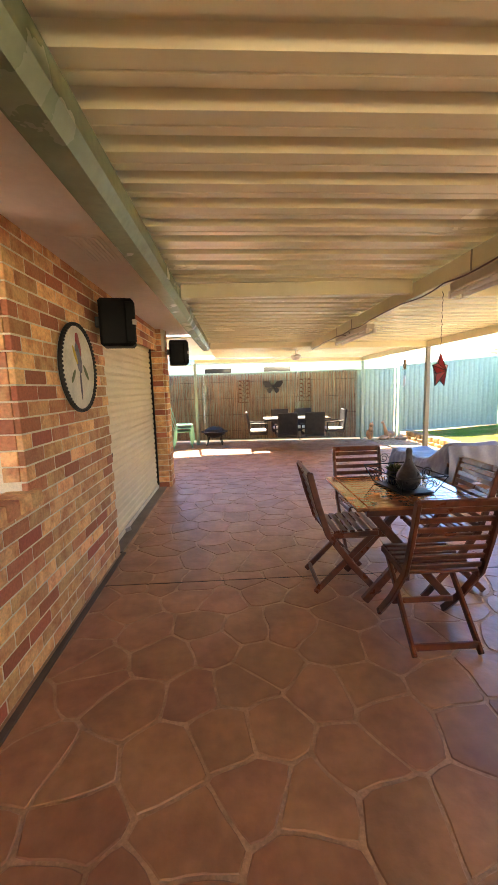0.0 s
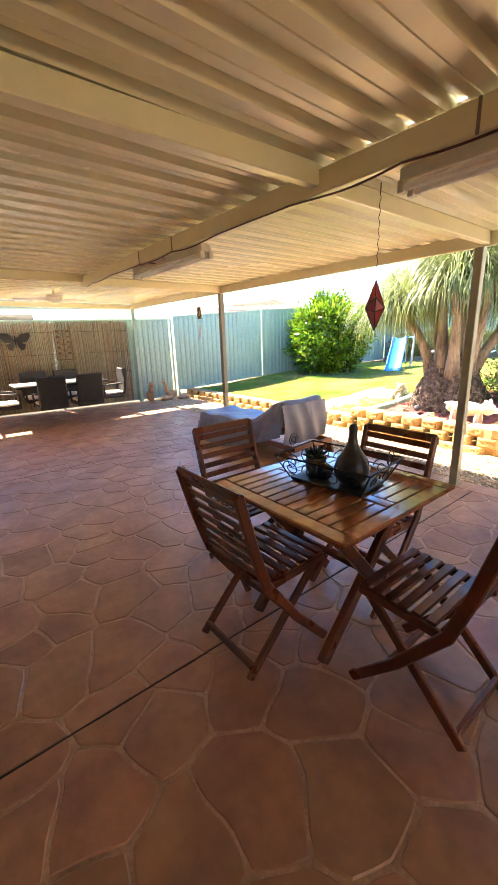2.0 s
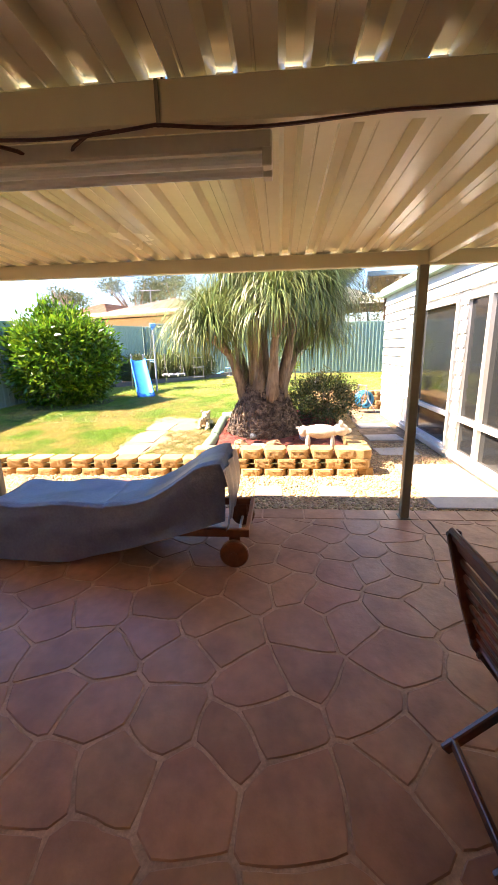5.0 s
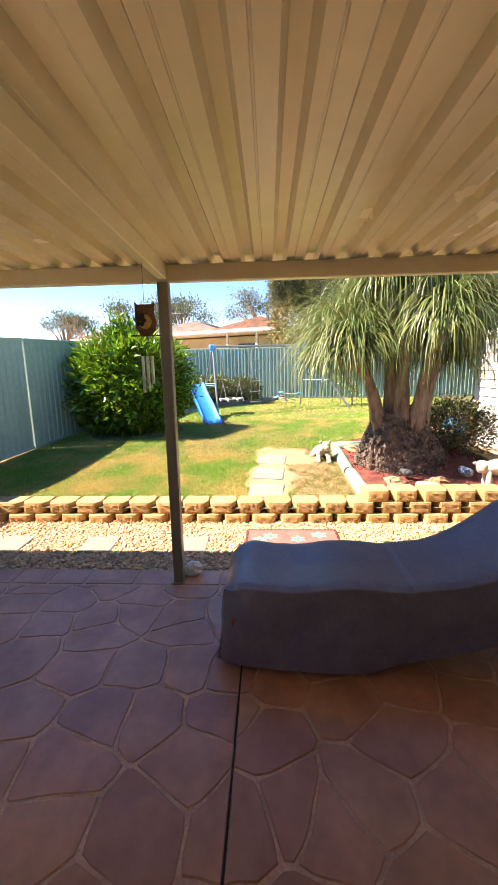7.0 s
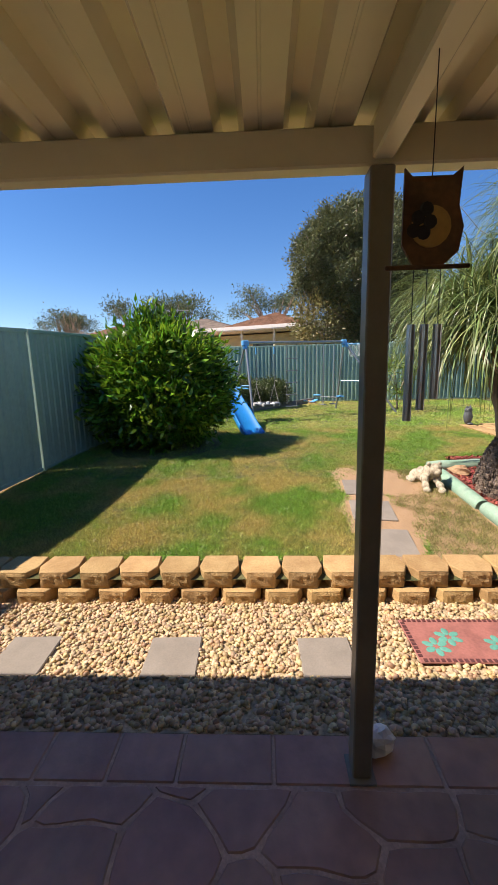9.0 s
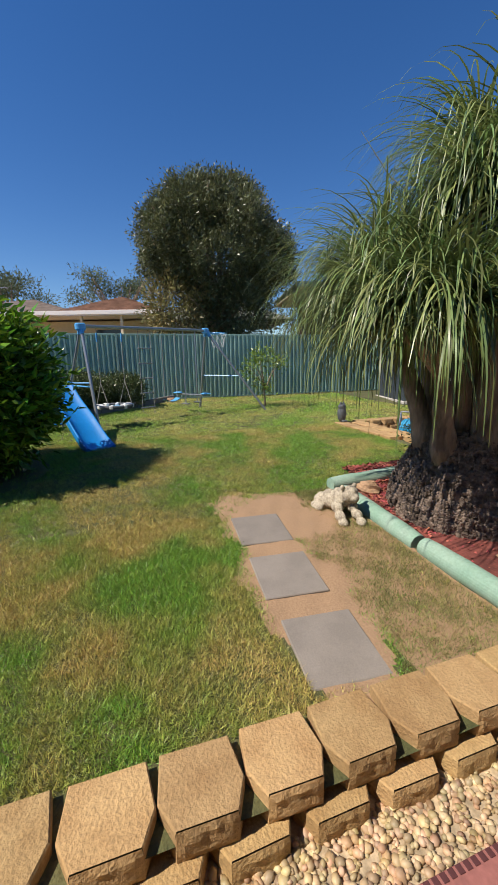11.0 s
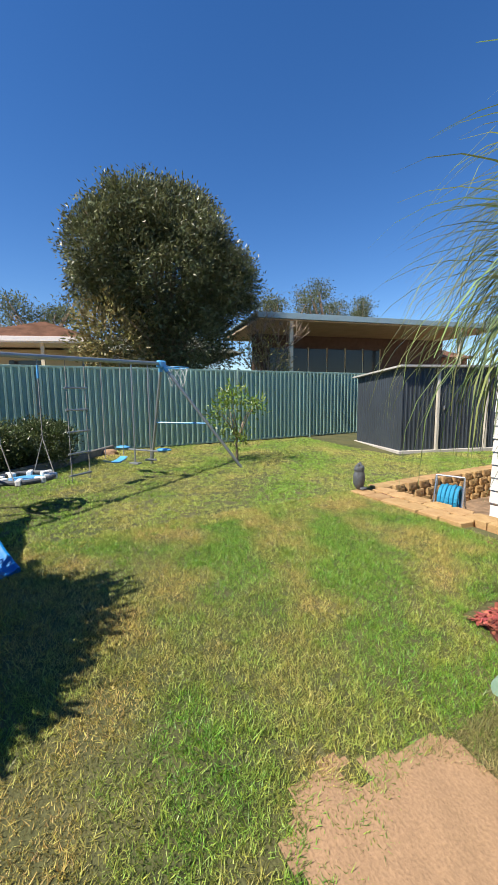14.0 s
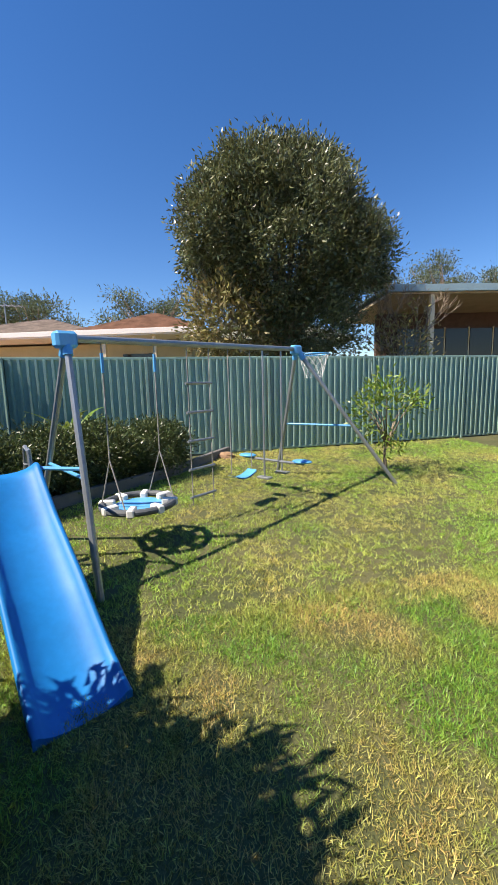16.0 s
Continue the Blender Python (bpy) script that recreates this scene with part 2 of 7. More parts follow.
def fast(name, verts, quads, material, smooth=False):
    """One mesh from arrays of corners and of four-cornered faces."""
    me = bpy.data.meshes.new(name)
    verts, quads = np.asarray(verts, np.float32), np.asarray(quads, np.int32)
    k = quads.shape[1]
    me.vertices.add(len(verts))
    me.vertices.foreach_set("co", verts.ravel())
    me.loops.add(quads.size)
    me.loops.foreach_set("vertex_index", quads.ravel())
    me.polygons.add(len(quads))
    me.polygons.foreach_set("loop_start", np.arange(0, quads.size, k, dtype=np.int32))
    me.update(calc_edges=True)
    me.materials.append(material)
    if smooth:
        me.shade_smooth()
    return me


# ---- plan ----
WALL_X = -1.12
DOOR_Y0, DOOR_Y1, HOUSE_END = 3.5, 5.92, 6.2
SOFFIT_Z = 2.38
EDGE_X = 3.6
RETAIN_X = 4.44
BACK_X = 14.9


def side_fence_y(x):
    return 10.93 - 0.11 * x


def lawn_z(x, y):
    """The lawn climbs gently to the back fence."""
    z = np.interp(x, (4.8, 5.3, 6.6, 7.3, 8.2, 9.0, 12.0, 14.9), (0.145, 0.155, 0.25, 0.315, 0.37, 0.385, 0.43, 0.52))
    return z + 0.006 * np.sin(x * 2.3 + y * 1.1) + 0.004 * np.sin(y * 3.7 - x * 1.3)


# ---- ground ----
g = Mesh()
g.add([(-400, -400, -0.06), (400, -400, -0.06), (400, 400, -0.06), (-400, 400, -0.06)], [(0, 1, 2, 3)])
structure("ground", g, M_DIRT, "bare sandy earth around and under the yard", "ground")

# patio slab with the pale joints showing between the stamped stones
s = Mesh().box(-1.22, EDGE_X - 0.002, -4, 10.9, -0.05, -0.0042, 0.002)
patio = structure("floor", s, M_JOINT, "reddish-brown stamped concrete patio with crazy paving pattern", "floor")

# lawn bed
m = Mesh()


def lawn_patch(mesh, x0, x1, y0, y1, nx, ny):
    mesh.grid(lambda u, v: (x0 + u * (x1 - x0), y0 + v * (y1(x0 + u * (x1 - x0)) - y0), lawn_z(x0 + u * (x1 - x0), y0 + v * (y1(x0 + u * (x1 - x0)) - y0))), nx, ny)


lawn_patch(m, 4.6, 9.85, 3.25, side_fence_y, 50, 60)
lawn_patch(m, 9.85, 30, -8, side_fence_y, 60, 60)
M_SOIL = mat("lawn_soil", (0.11, 0.105, 0.04), 0.95, var=0.3, scale=1.6, fine=70, bump=0.8, color2=(0.065, 0.075, 0.025), depth=0.01)
structure("ground_1", m, M_SOIL, "lawn soil with sandy bare patches", "ground")


# ---- house ----
def wall_block(x0, x1, y0, y1, z0, z1):
    return Mesh().box(x0, x1, y0, y1, z0, z1, 0.002)


BRICK_SKIN = 0.0
PIER = 0.11  # the wall past the roller door stands forward
w = Mesh()
for a, b, z0, z1 in ((-4, 0.3, 0, 2.6), (0.3, 2.07, 0, 0.98), (2.07, DOOR_Y0, 0, 2.6), (DOOR_Y1, HOUSE_END, 0, 2.6), (DOOR_Y0, DOOR_Y1, 2.1, 2.6)):
    w.box(-1.32, WALL_X + (PIER if a == DOOR_Y1 else 0.0), a, b, z0, z1, 0.001)
w.box(-6, -1.32, HOUSE_END - 0.2, HOUSE_END - BRICK_SKIN, 0, 2.6, 0.001)
w.box(-6, -1.32, -4.2, -4, 0, 2.6, 0.001)
wall_west = structure("wall_west", w, M_MORTAR, "brick house wall with pale mortar joints", "wall")
r = Mesh().box(-6.4, -0.5, -4.6, 6.65, 2.62, 2.68)
r.add([(-6.4, -4.6, 2.68), (-0.4, -4.6, 2.68), (-0.4, 6.7, 2.68), (-6.4, 6.7, 2.68), (-3.4, -1.5, 4.0), (-3.4, 3.6, 4.0)], [(0, 1, 4), (1, 2, 5, 4), (2, 3, 5), (3, 0, 4, 5)])
structure("roof_1", r, mat("roof_tile", (0.3, 0.13, 0.08), 0.8, scale=4, fine=30, bump=0.4), "terracotta tiled house roof", "roof")
structure("ceiling_1", Mesh().box(-1.3, -0.5, -4.4, 6.6, SOFFIT_Z, SOFFIT_Z + 0.02), M_SOFFIT, "pale eaves soffit sheet", "ceiling")

gut = thing("gutter", "sage green steel house gutter and fascia", "gutter", kind="structure")
Mesh().box(-0.51, -0.485, -4.4, 6.62, 2.14, 2.5).ob("fascia", M_GUTTER, gut)
gm = Mesh()
gp = [(-0.484, 2.12), (-0.4, 2.12), (-0.37, 2.16), (-0.37, 2.23), (-0.39, 2.24), (-0.39, 2.17), (-0.41, 2.14), (-0.484, 2.14)]
gm.add([(x, y, z) for y in (-4.4, 6.66) for x, z in gp], [tuple(range(8))[::-1], tuple(range(8, 16))] + [(i, (i + 1) % 8, 8 + (i + 1) % 8, 8 + i) for i in range(8)])
gm.ob("trough", M_GUTTER, gut)

# ---- patio roof ----
PITCH = 0.2
# the south end is out of view; ROOF_Y0 is set by the light it admits
ROOF_Y0, ROOF_Y1 = -2.55, 10.45


def roof_sheet(x0, x1, za, zb):
    m = Mesh()
    prof, y = [], ROOF_Y0
    while y < ROOF_Y1:
        for dy, dz in ((0, 0), (0.06, 0), (0.063, 0.004), (0.068, 0.004), (0.071, 0), (0.11, 0), (0.13, 0.042), (0.178, 0.042)):
            if y + dy < ROOF_Y1:
                prof.append((y + dy, dz))
        y += PITCH - 0.002
    n = len(prof)
    vs = [(x0, y, za + dz) for y, dz in prof] + [(x1, y, zb + dz) for y, dz in prof]
    vs += [(x, y, z + 0.0012) for x, y, z in vs]
    fs = [(i, i + 1, n + i + 1, n + i) for i in range(n - 1)] + [(2 * n + i, 2 * n + i + 1, 3 * n + i + 1, 3 * n + i) for i in range(n - 1)]
    m.add(vs, fs)
    return m


structure("ceiling_2", roof_sheet(-0.46, 1.46, 2.279, 2.245), M_CREAM, "cream ribbed steel patio roof sheets", "ceiling")
structure("ceiling_3", roof_sheet(1.44, 3.6, 2.232, 2.207), M_CREAM, "cream ribbed steel patio roof sheets, outer bay", "ceiling")


og = thing("gutter", "cream steel gutter along the patio roof edge", "gutter", kind="structure")
Mesh().box(3.602, 3.612, -2.55, 10.45, 2.19, 2.275).ob("back", M_CREAM, og)
Mesh().box(3.612, 3.67, -2.55, 10.45, 2.19, 2.2).ob("trough", M_CREAM, og)
Mesh().box(3.67, 3.68, -2.55, 10.45, 2.19, 2.285).ob("front", M_CREAM, og)


def beam(name, p, q, w, h, label):
    return structure(name, Mesh().bar(p, q, w, h, c=0.006), M_CREAM, label, "beam")


beam("beam_1", (1.4, -2.55, 2.178), (1.4, 6.9, 2.178), 0.06, 0.11, "long cream steel roof beam")
beam("beam_2", (3.45, -2.55, 2.15), (3.45, 10.4, 2.15), 0.06, 0.105, "cream steel edge beam on posts")
for i, y in enumerate((-0.8, 3.02, 6.87)):
    beam("beam_%d" % (3 + 2 * i), (-0.365, y, 2.21), (1.37, y, 2.21), 0.06, 0.1, "cream steel cross beam")
    beam("beam_%d" % (4 + 2 * i), (1.43, y, 2.18), (3.42, y, 2.16), 0.06, 0.1, "cream steel cross beam")
beam("beam_9", (-1.0, 10.4, 2.2), (3.42, 10.4, 2.15), 0.06, 0.1, "cream steel end beam")


def post(x, y, top, material=None):
    t = thing("post", "slim square steel patio post, dull green-cream", "post", "patio posts", (x, y, 0))
    Mesh().box(-0.036, 0.036, -0.036, 0.036, 0.0, top, 0.005).ob("shaft", material or M_POST, t)
    Mesh().box(-0.06, 0.06, -0.05, 0.05, -0.004, 0.006, 0.002).ob("base_plate", material or M_POST, t)
    return t


M_POSTG = mat("sage_post", (0.3, 0.42, 0.34), 0.4, var=0.08, scale=5, fine=40, bump=0.05)
for y in (-0.8, 3.07, 6.87):
    post(3.45, y, 2.098)
post(3.45, 10.38, 2.098, M_POSTG)
post(-1.0, 10.4, 2.15, M_POSTG)


# ---- fences ----
def fence_line(name, p, q, zb, height, label, material, panel=2.36, deep=0.024):
    """Ribbed steel panels between posts, with top and bottom rails."""
    p, q = Vector(p), Vector(q)
    d = q - p
    n = max(1, round(d.length / panel))
    d.normalize()
    side = Vector((-d.y, d.x))
    top = thing(name, label, "fence", kind="structure")
    step = (q - p).length / n
    for i in range(n + 1):
        a = p + d * step * i
        z0 = zb(a.x, a.y)
        Mesh().bar((a.x, a.y, z0 - 0.1), (a.x, a.y, z0 + height + 0.02), 0.05, 0.06, up=(side.x, side.y, 0)).ob("fence_post", material, top)
        if i == n:
            break
        b = p + d * step * (i + 1)
        z1 = zb(b.x, b.y)
        for dz in (0.03, height):
            Mesh().bar((a.x + d.x * 0.03, a.y + d.y * 0.03, z0 + dz), (b.x - d.x * 0.03, b.y - d.y * 0.03, z1 + dz), 0.035, 0.045).ob("rail", material, top)
        prof, s = [], 0.03
        while s < step - 0.03:
            for ds, o in ((0, -deep), (0.036, -deep), (0.052, deep), (0.086, deep), (0.102, -deep)):
                prof.append((s + ds, o))
            s += 0.128
        prof = [(min(s, step - 0.03), o) for s, o in prof]
        vs = []
        for h in (0.04, height - 0.01):
            for s, o in prof:
                c = a + d * s + side * o
                z = z0 + (z1 - z0) * s / step
                vs.append((c.x, c.y, z + h))
        k = len(prof)
        Mesh().add(vs, [(i, i + 1, k + i + 1, k + i) for i in range(k - 1)]).ob("panel", material, top)
    return top


def side_base(x, y):
    return 0.02 if x < 4.4 else lawn_z(x, y)


def back_base(x, y):
    return lawn_z(x, y) + 0.02


fence_line("fence_1", (BACK_X, -6.6), (BACK_X, side_fence_y(BACK_X)), back_base, 1.78, "green ribbed steel back fence with posts", M_FENCE)
fence_line("fence_2", (4.5, side_fence_y(4.5)), (BACK_X - 0.04, side_fence_y(BACK_X)), side_base, 1.8, "green ribbed steel side fence", M_FENCE, deep=0.008)
fence_line("fence_3", (-6.0, side_fence_y(-6.0)), (4.4, side_fence_y(4.4)), side_base, 1.86, "green ribbed steel fence behind the patio", M_FENCE, deep=0.008)

# ---- white room ----
WB_Y, WB_X0, WB_X1 = 1.95, 3.7, 8.85
b = Mesh()
wins = [(5.3, 6.9), (3.9, 5.1)]
xs = [WB_X0, 3.9, 5.1, 5.3, 6.9, WB_X1]
b.box(WB_X0, 3.9, WB_Y - 0.12, WB_Y, 0, 2.45, 0.002)
b.box(5.1, 5.3, WB_Y - 0.12, WB_Y, 0, 2.45, 0.002)
b.box(6.9, WB_X1, WB_Y - 0.12, WB_Y, 0, 2.45, 0.002)
for a, c in wins:
    b.box(a, c, WB_Y - 0.12, WB_Y, 2.05, 2.45, 0.002)
    b.box(a, c, WB_Y - 0.12, WB_Y, 0, 0.12, 0.002)
b.box(WB_X1 - 0.12, WB_X1, -3, WB_Y - 0.12, 0, 2.45, 0.002)
b.box(WB_X0, WB_X0 + 0.12, -3.6, WB_Y - 0.12, 0, 2.45, 0.002)
wall_room = structure("wall_south", b, M_WHITE, "white weatherboard wall of the garden room", "wall")


# added wall, never in view: holds back light from the south end
structure("wall_end", Mesh().box(-1.12, 3.82, -3.8, -3.6, -0.04, 2.0, 0.002), M_CREAMWALL, "plain cream wall added out of view to cut light from the patio end", "wall")


# ---- bricks of the house wall ----
BL, BH, BJ = 0.23, 0.076, 0.01


def brick_data(l_, d=0.012):
    m = Mesh().box(-0.03, d, 0, l_, 0, BH, 0.003)
    return m.data("brick", M_BRICK)


B_FULL, B_HALF = brick_data(BL), brick_data(0.11)
rest = Mesh()
count = 0
rk = random.Random(11)
for c in range(28):
    z = 0.004 + c * (BH + BJ)
    if z + BH > SOFFIT_Z + 0.05:
        break
    y = -3.955 + (0 if c % 2 else -(BL + BJ) / 2)
    while y < HOUSE_END - 0.02:
        a, b = y, min(y + BL, HOUSE_END)
        y += BL + BJ
        spans = [(a, b)]
        for lo, hi, z0, z1 in ((0.3, 2.064, 0.95, 9), (DOOR_Y0 + 0.006, DOOR_Y1 - 0.006, -1, 2.09)):
            if z0 < z + BH / 2 < z1:
                nxt = []
                for p, q in spans:
                    if q <= lo or p >= hi:
                        nxt.append((p, q))
                    else:
                        if p < lo - 0.03:
                            nxt.append((p, lo))
                        if q > hi + 0.03:
                            nxt.append((hi, q))
                spans = nxt
        for p, q in spans:
            if q - p < 0.03:
                continue
            fwd = PIER if p > DOOR_Y1 - 0.01 else 0.0
            near = p > 1.85 and count < 300
            if near and abs(q - p - BL) < 1e-6:
                o = new("brick", B_FULL)
            elif near and abs(q - p - 0.11) < 0.012:
                o = new("brick", B_HALF)
            else:
                rest.box(WALL_X + fwd - 0.03, WALL_X + fwd + 0.004 + rk.uniform(-0.002, 0.002), p, q, z, z + BH, 0.003)
                continue
            o.parent = wall_west
            o.matrix_basis = pose(WALL_X + fwd - 0.009 + rk.uniform(-0.001, 0.0015), p, z)
            count += 1
# reveals of the window and the door, and the house corner, in header bricks
for c in range(28):
    z = 0.004 + c * (BH + BJ)
    if z > SOFFIT_Z - 0.02:
        break
    if z > 0.95:
        rest.box(-1.24, WALL_X - 0.031, 2.058, 2.1, z, z + BH, 0.003)
    rest.box(-1.3, WALL_X + PIER - 0.035, DOOR_Y1 - 0.007, DOOR_Y1 + 0.03, z, z + BH, 0.003)
    for k in range(8):
        x = WALL_X + PIER - 0.04 - k * 0.24 - (0.12 if c % 2 else 0)
        rest.box(x - 0.23, x, HOUSE_END - 0.03, HOUSE_END + 0.003, z, z + BH, 0.003)
b_rest = tagged(rest.ob("bricks", M_BRICK_J, wall_west), "mottled red, tan and cream clay bricks", kind="stuff")
m = Mesh()
yy = 0.3
while yy < 2.12:
    m.box(-1.24, WALL_X + 0.045, yy, min(yy + 0.105, 2.13), 0.9, 0.985, 0.005, None)
    yy += 0.115
tagged(m.ob("sill_bricks", M_BRICK_J, wall_west), "projecting brick-on-edge window sill", kind="stuff")


# ---- stamped stones of the patio ----
def clip(poly, px, py, nx, ny):
    out = []
    for i in range(len(poly)):
        a, b = poly[i], poly[(i + 1) % len(poly)]
        da, db = (a[0] - px) * nx + (a[1] - py) * ny, (b[0] - px) * nx + (b[1] - py) * ny
        if da <= 0:
            out.append(a)
        if da * db < 0:
            t_ = da / (da - db)
            out.append((a[0] + (b[0] - a[0]) * t_, a[1] + (b[1] - a[1]) * t_))
    return out


rs = random.Random(5)
SX0, SX1, SY0, SY1 = -1.06, EDGE_X - 0.22, -1.6, 10.85
CELL = 0.292
sites = []
nx_, ny_ = int((SX1 - SX0) / CELL) + 1, int((SY1 - SY0) / CELL) + 1
for i in range(-1, nx_ + 1):
    for j in range(-1, ny_ + 1):
        sites.append((SX0 + (i + 0.5 + (0.25 if j % 2 else -0.25) + rs.uniform(-0.43, 0.43)) * CELL, SY0 + (j + 0.5 + rs.uniform(-0.43, 0.43)) * CELL))
far = Mesh()
stones = 0
CRACKS = (2.88, 6.35)
for si, (cx, cy) in enumerate(sites):
    poly = [(SX0, SY0), (SX1, SY0), (SX1, SY1), (SX0, SY1)]
    for ox, oy in sites:
        dx, dy = ox - cx, oy - cy
        d2 = dx * dx + dy * dy
        if 0 < d2 < 1.7:
            poly = clip(poly, (cx + ox) / 2, (cy + oy) / 2, dx, dy)
            if len(poly) < 3:
                break
    if len(poly) < 3:
        continue
    # straight saw cuts
    shapes = [poly]
    for yc in CRACKS:
        nxt = []
        for q in shapes:
            nxt += [clip(q, 0, yc - 0.004, 0, 1), clip(q, 0, yc + 0.004, 0, -1)]
        shapes = [q for q in nxt if len(q) > 2]
    for poly in shapes:
        # wander along the edges, alike on both sides of a joint
        fine = []
        for i in range(len(poly)):
            a, b = poly[i], poly[(i + 1) % len(poly)]
            l_ = math.hypot(b[0] - a[0], b[1] - a[1])
            k = max(1, int(l_ / 0.05))
            for s in range(k):
                x, y = a[0] + (b[0] - a[0]) * s / k, a[1] + (b[1] - a[1]) * s / k
                nv = noise.noise_vector(Vector((x * 4.2, y * 4.2, 0.5)))
                lock = any(abs(y - yc) < 0.012 for yc in CRACKS) or x < SX0 + 0.01 or x > SX1 - 0.01
                fine.append((x + (0 if lock else nv.x * 0.042), y + (0 if lock else nv.y * 0.042)))
        for _ in range(1):
            fine = [p if any(abs(p[1] - yc) < 0.012 for yc in CRACKS) else ((fine[i - 1][0] + 7 * p[0] + fine[(i + 1) % len(fine)][0]) / 9, (fine[i - 1][1] + 7 * p[1] + fine[(i + 1) % len(fine)][1]) / 9) for i, p in enumerate(fine)]
        mx_, my_ = sum(p[0] for p in fine) / len(fine), sum(p[1] for p in fine) / len(fine)
        gap = 0.0056
        shr = []
        for x, y in fine:
            d = math.hypot(x - mx_, y - my_)
            if d < 0.02:
                continue
            near_cut = any(abs(y - yc) < 0.012 for yc in CRACKS)
            shr.append((x + (mx_ - x) / d * gap, y if near_cut else y + (my_ - y) / d * gap))
        if len(shr) < 3:
            continue
        z = rs.uniform(-0.0006, 0.0006)
        if stones < 300 and 0.9 < my_ < 7.6:
            m = Mesh().prism([(x - mx_, y - my_) for x, y in shr], -0.02, z, 0.005)
            o = m.ob("stone", M_STONE, patio)
            o.matrix_basis = pose(mx_, my_, 0)
            stones += 1
        else:
            far.prism(shr, -0.02, z, 0.005)
M_CUT = mat("dark_saw_cut", (0.03, 0.022, 0.018), 0.9, var=0.2, scale=8, fine=60)
for yc in CRACKS:
    Mesh().box(SX0, EDGE_X - 0.01, yc - 0.0045, yc + 0.0045, -0.01, -0.0015, 0.0005).ob("saw_cut", M_CUT, patio, "dark straight saw cut")
# border course along the patio edge
y = -1.6
while y < 10.8:
    l_ = rs.uniform(0.26, 0.38)
    far.box(EDGE_X - 0.21, EDGE_X - 0.004, y + 0.006, y + l_ - 0.006, -0.02, 0.001, 0.005)
    y += l_
tagged(far.ob("stones", M_STONE_J, patio), "reddish-brown stamped stones", kind="stuff")
structure("floor_3", Mesh().box(-1.06, EDGE_X, -4, -1.6, -0.03, -0.002, 0.001), M_STONE_J, "plain end of the patio slab", "floor")


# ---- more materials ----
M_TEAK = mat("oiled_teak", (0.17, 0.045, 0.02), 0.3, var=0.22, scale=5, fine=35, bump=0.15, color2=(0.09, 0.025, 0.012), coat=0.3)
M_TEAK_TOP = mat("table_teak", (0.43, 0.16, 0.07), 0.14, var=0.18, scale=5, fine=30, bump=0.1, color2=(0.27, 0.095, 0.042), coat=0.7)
M_BLACK = mat("black_plastic", (0.006, 0.006, 0.007), 0.6, spec=0.2, var=0.1, scale=8, fine=60, bump=0.1)
M_IRON = mat("dark_wrought_iron", (0.025, 0.023, 0.022), 0.5, metal=0.3, var=0.2, scale=10, fine=80)
M_COVER = mat("grey_blue_canvas", (0.13, 0.13, 0.19), 0.36, var=0.12, scale=9, fine=60, bump=0.6, color2=(0.155, 0.16, 0.2))
M_WICKER = mat("black_wicker", (0.02, 0.018, 0.018), 0.6, var=0.3, scale=10, fine=120, bump=0.6)
M_CUSHION = mat("white_cushion", (0.75, 0.74, 0.7), 0.9, var=0.06, scale=6, fine=60)
M_AQUA = mat("aqua_plastic", (0.2, 0.62, 0.5), 0.4, var=0.06, scale=4, fine=30, bump=0.03)
M_REED = mat("dry_reed", (0.3, 0.22, 0.14), 0.85, var=0.2, scale=3, fine=30, bump=0.2, island=0.4, hue=0.015, color2=(0.21, 0.15, 0.1))
M_TUBE = mat("lamp_tube", (0.85, 0.84, 0.8), 0.3, var=0.03, scale=3, fine=20, bump=0)
M_FITTING = mat("lamp_fitting", (0.62, 0.57, 0.48), 0.4, var=0.06, scale=3, fine=30, bump=0.03)
M_RED = mat("red_glass_leather", (0.42, 0.03, 0.04), 0.35, var=0.2, scale=9, fine=50)
M_RUST = mat("rusty_sheet", (0.18, 0.09, 0.04), 0.7, metal=0.3, var=0.3, scale=12, fine=70)
M_ALU = mat("brushed_aluminium", (0.6, 0.6, 0.6), 0.3, metal=0.9, var=0.06, scale=5, fine=60)
M_STEEL = mat("grey_steel_tube", (0.34, 0.36, 0.37), 0.35, metal=0.5, var=0.08, scale=6, fine=50)
M_BLUE = mat("blue_plastic", (0.002, 0.19, 0.52), 0.5, spec=0.25, var=0.06, scale=3, fine=25, bump=0.02)
M_SKYBLUE = mat("pale_blue_plastic", (0.1, 0.4, 0.72), 0.35, var=0.06, scale=3, fine=25, bump=0.02)
M_ROPE = mat("pale_rope", (0.35, 0.33, 0.3), 0.8, var=0.2, scale=10, fine=90)
M_LOG = mat("green_treated_pine", (0.22, 0.36, 0.27), 0.75, var=0.12, scale=5, fine=60, bump=0.3, color2=(0.3, 0.42, 0.33))
M_MULCH = mat("red_mulch", (0.36, 0.095, 0.07), 0.9, var=0.25, scale=8, fine=50, island=0.5, hue=0.02, color2=(0.24, 0.06, 0.042))
M_CEMENT = mat("pale_cast_stone", (0.46, 0.4, 0.3), 0.9, var=0.3, scale=30, fine=90, bump=0.9, color2=(0.3, 0.255, 0.19), mix=(0.48, 0.62), depth=0.004)
M_ROCK = mat("sandstone_rock", (0.42, 0.26, 0.15), 0.9, var=0.2, scale=8, fine=50, bump=0.6)
M_BARK = mat("corky_bark", (0.25, 0.185, 0.14), 0.95, var=0.3, scale=12, fine=70, bump=0.9, color2=(0.09, 0.065, 0.05), depth=0.02, island=0.25)
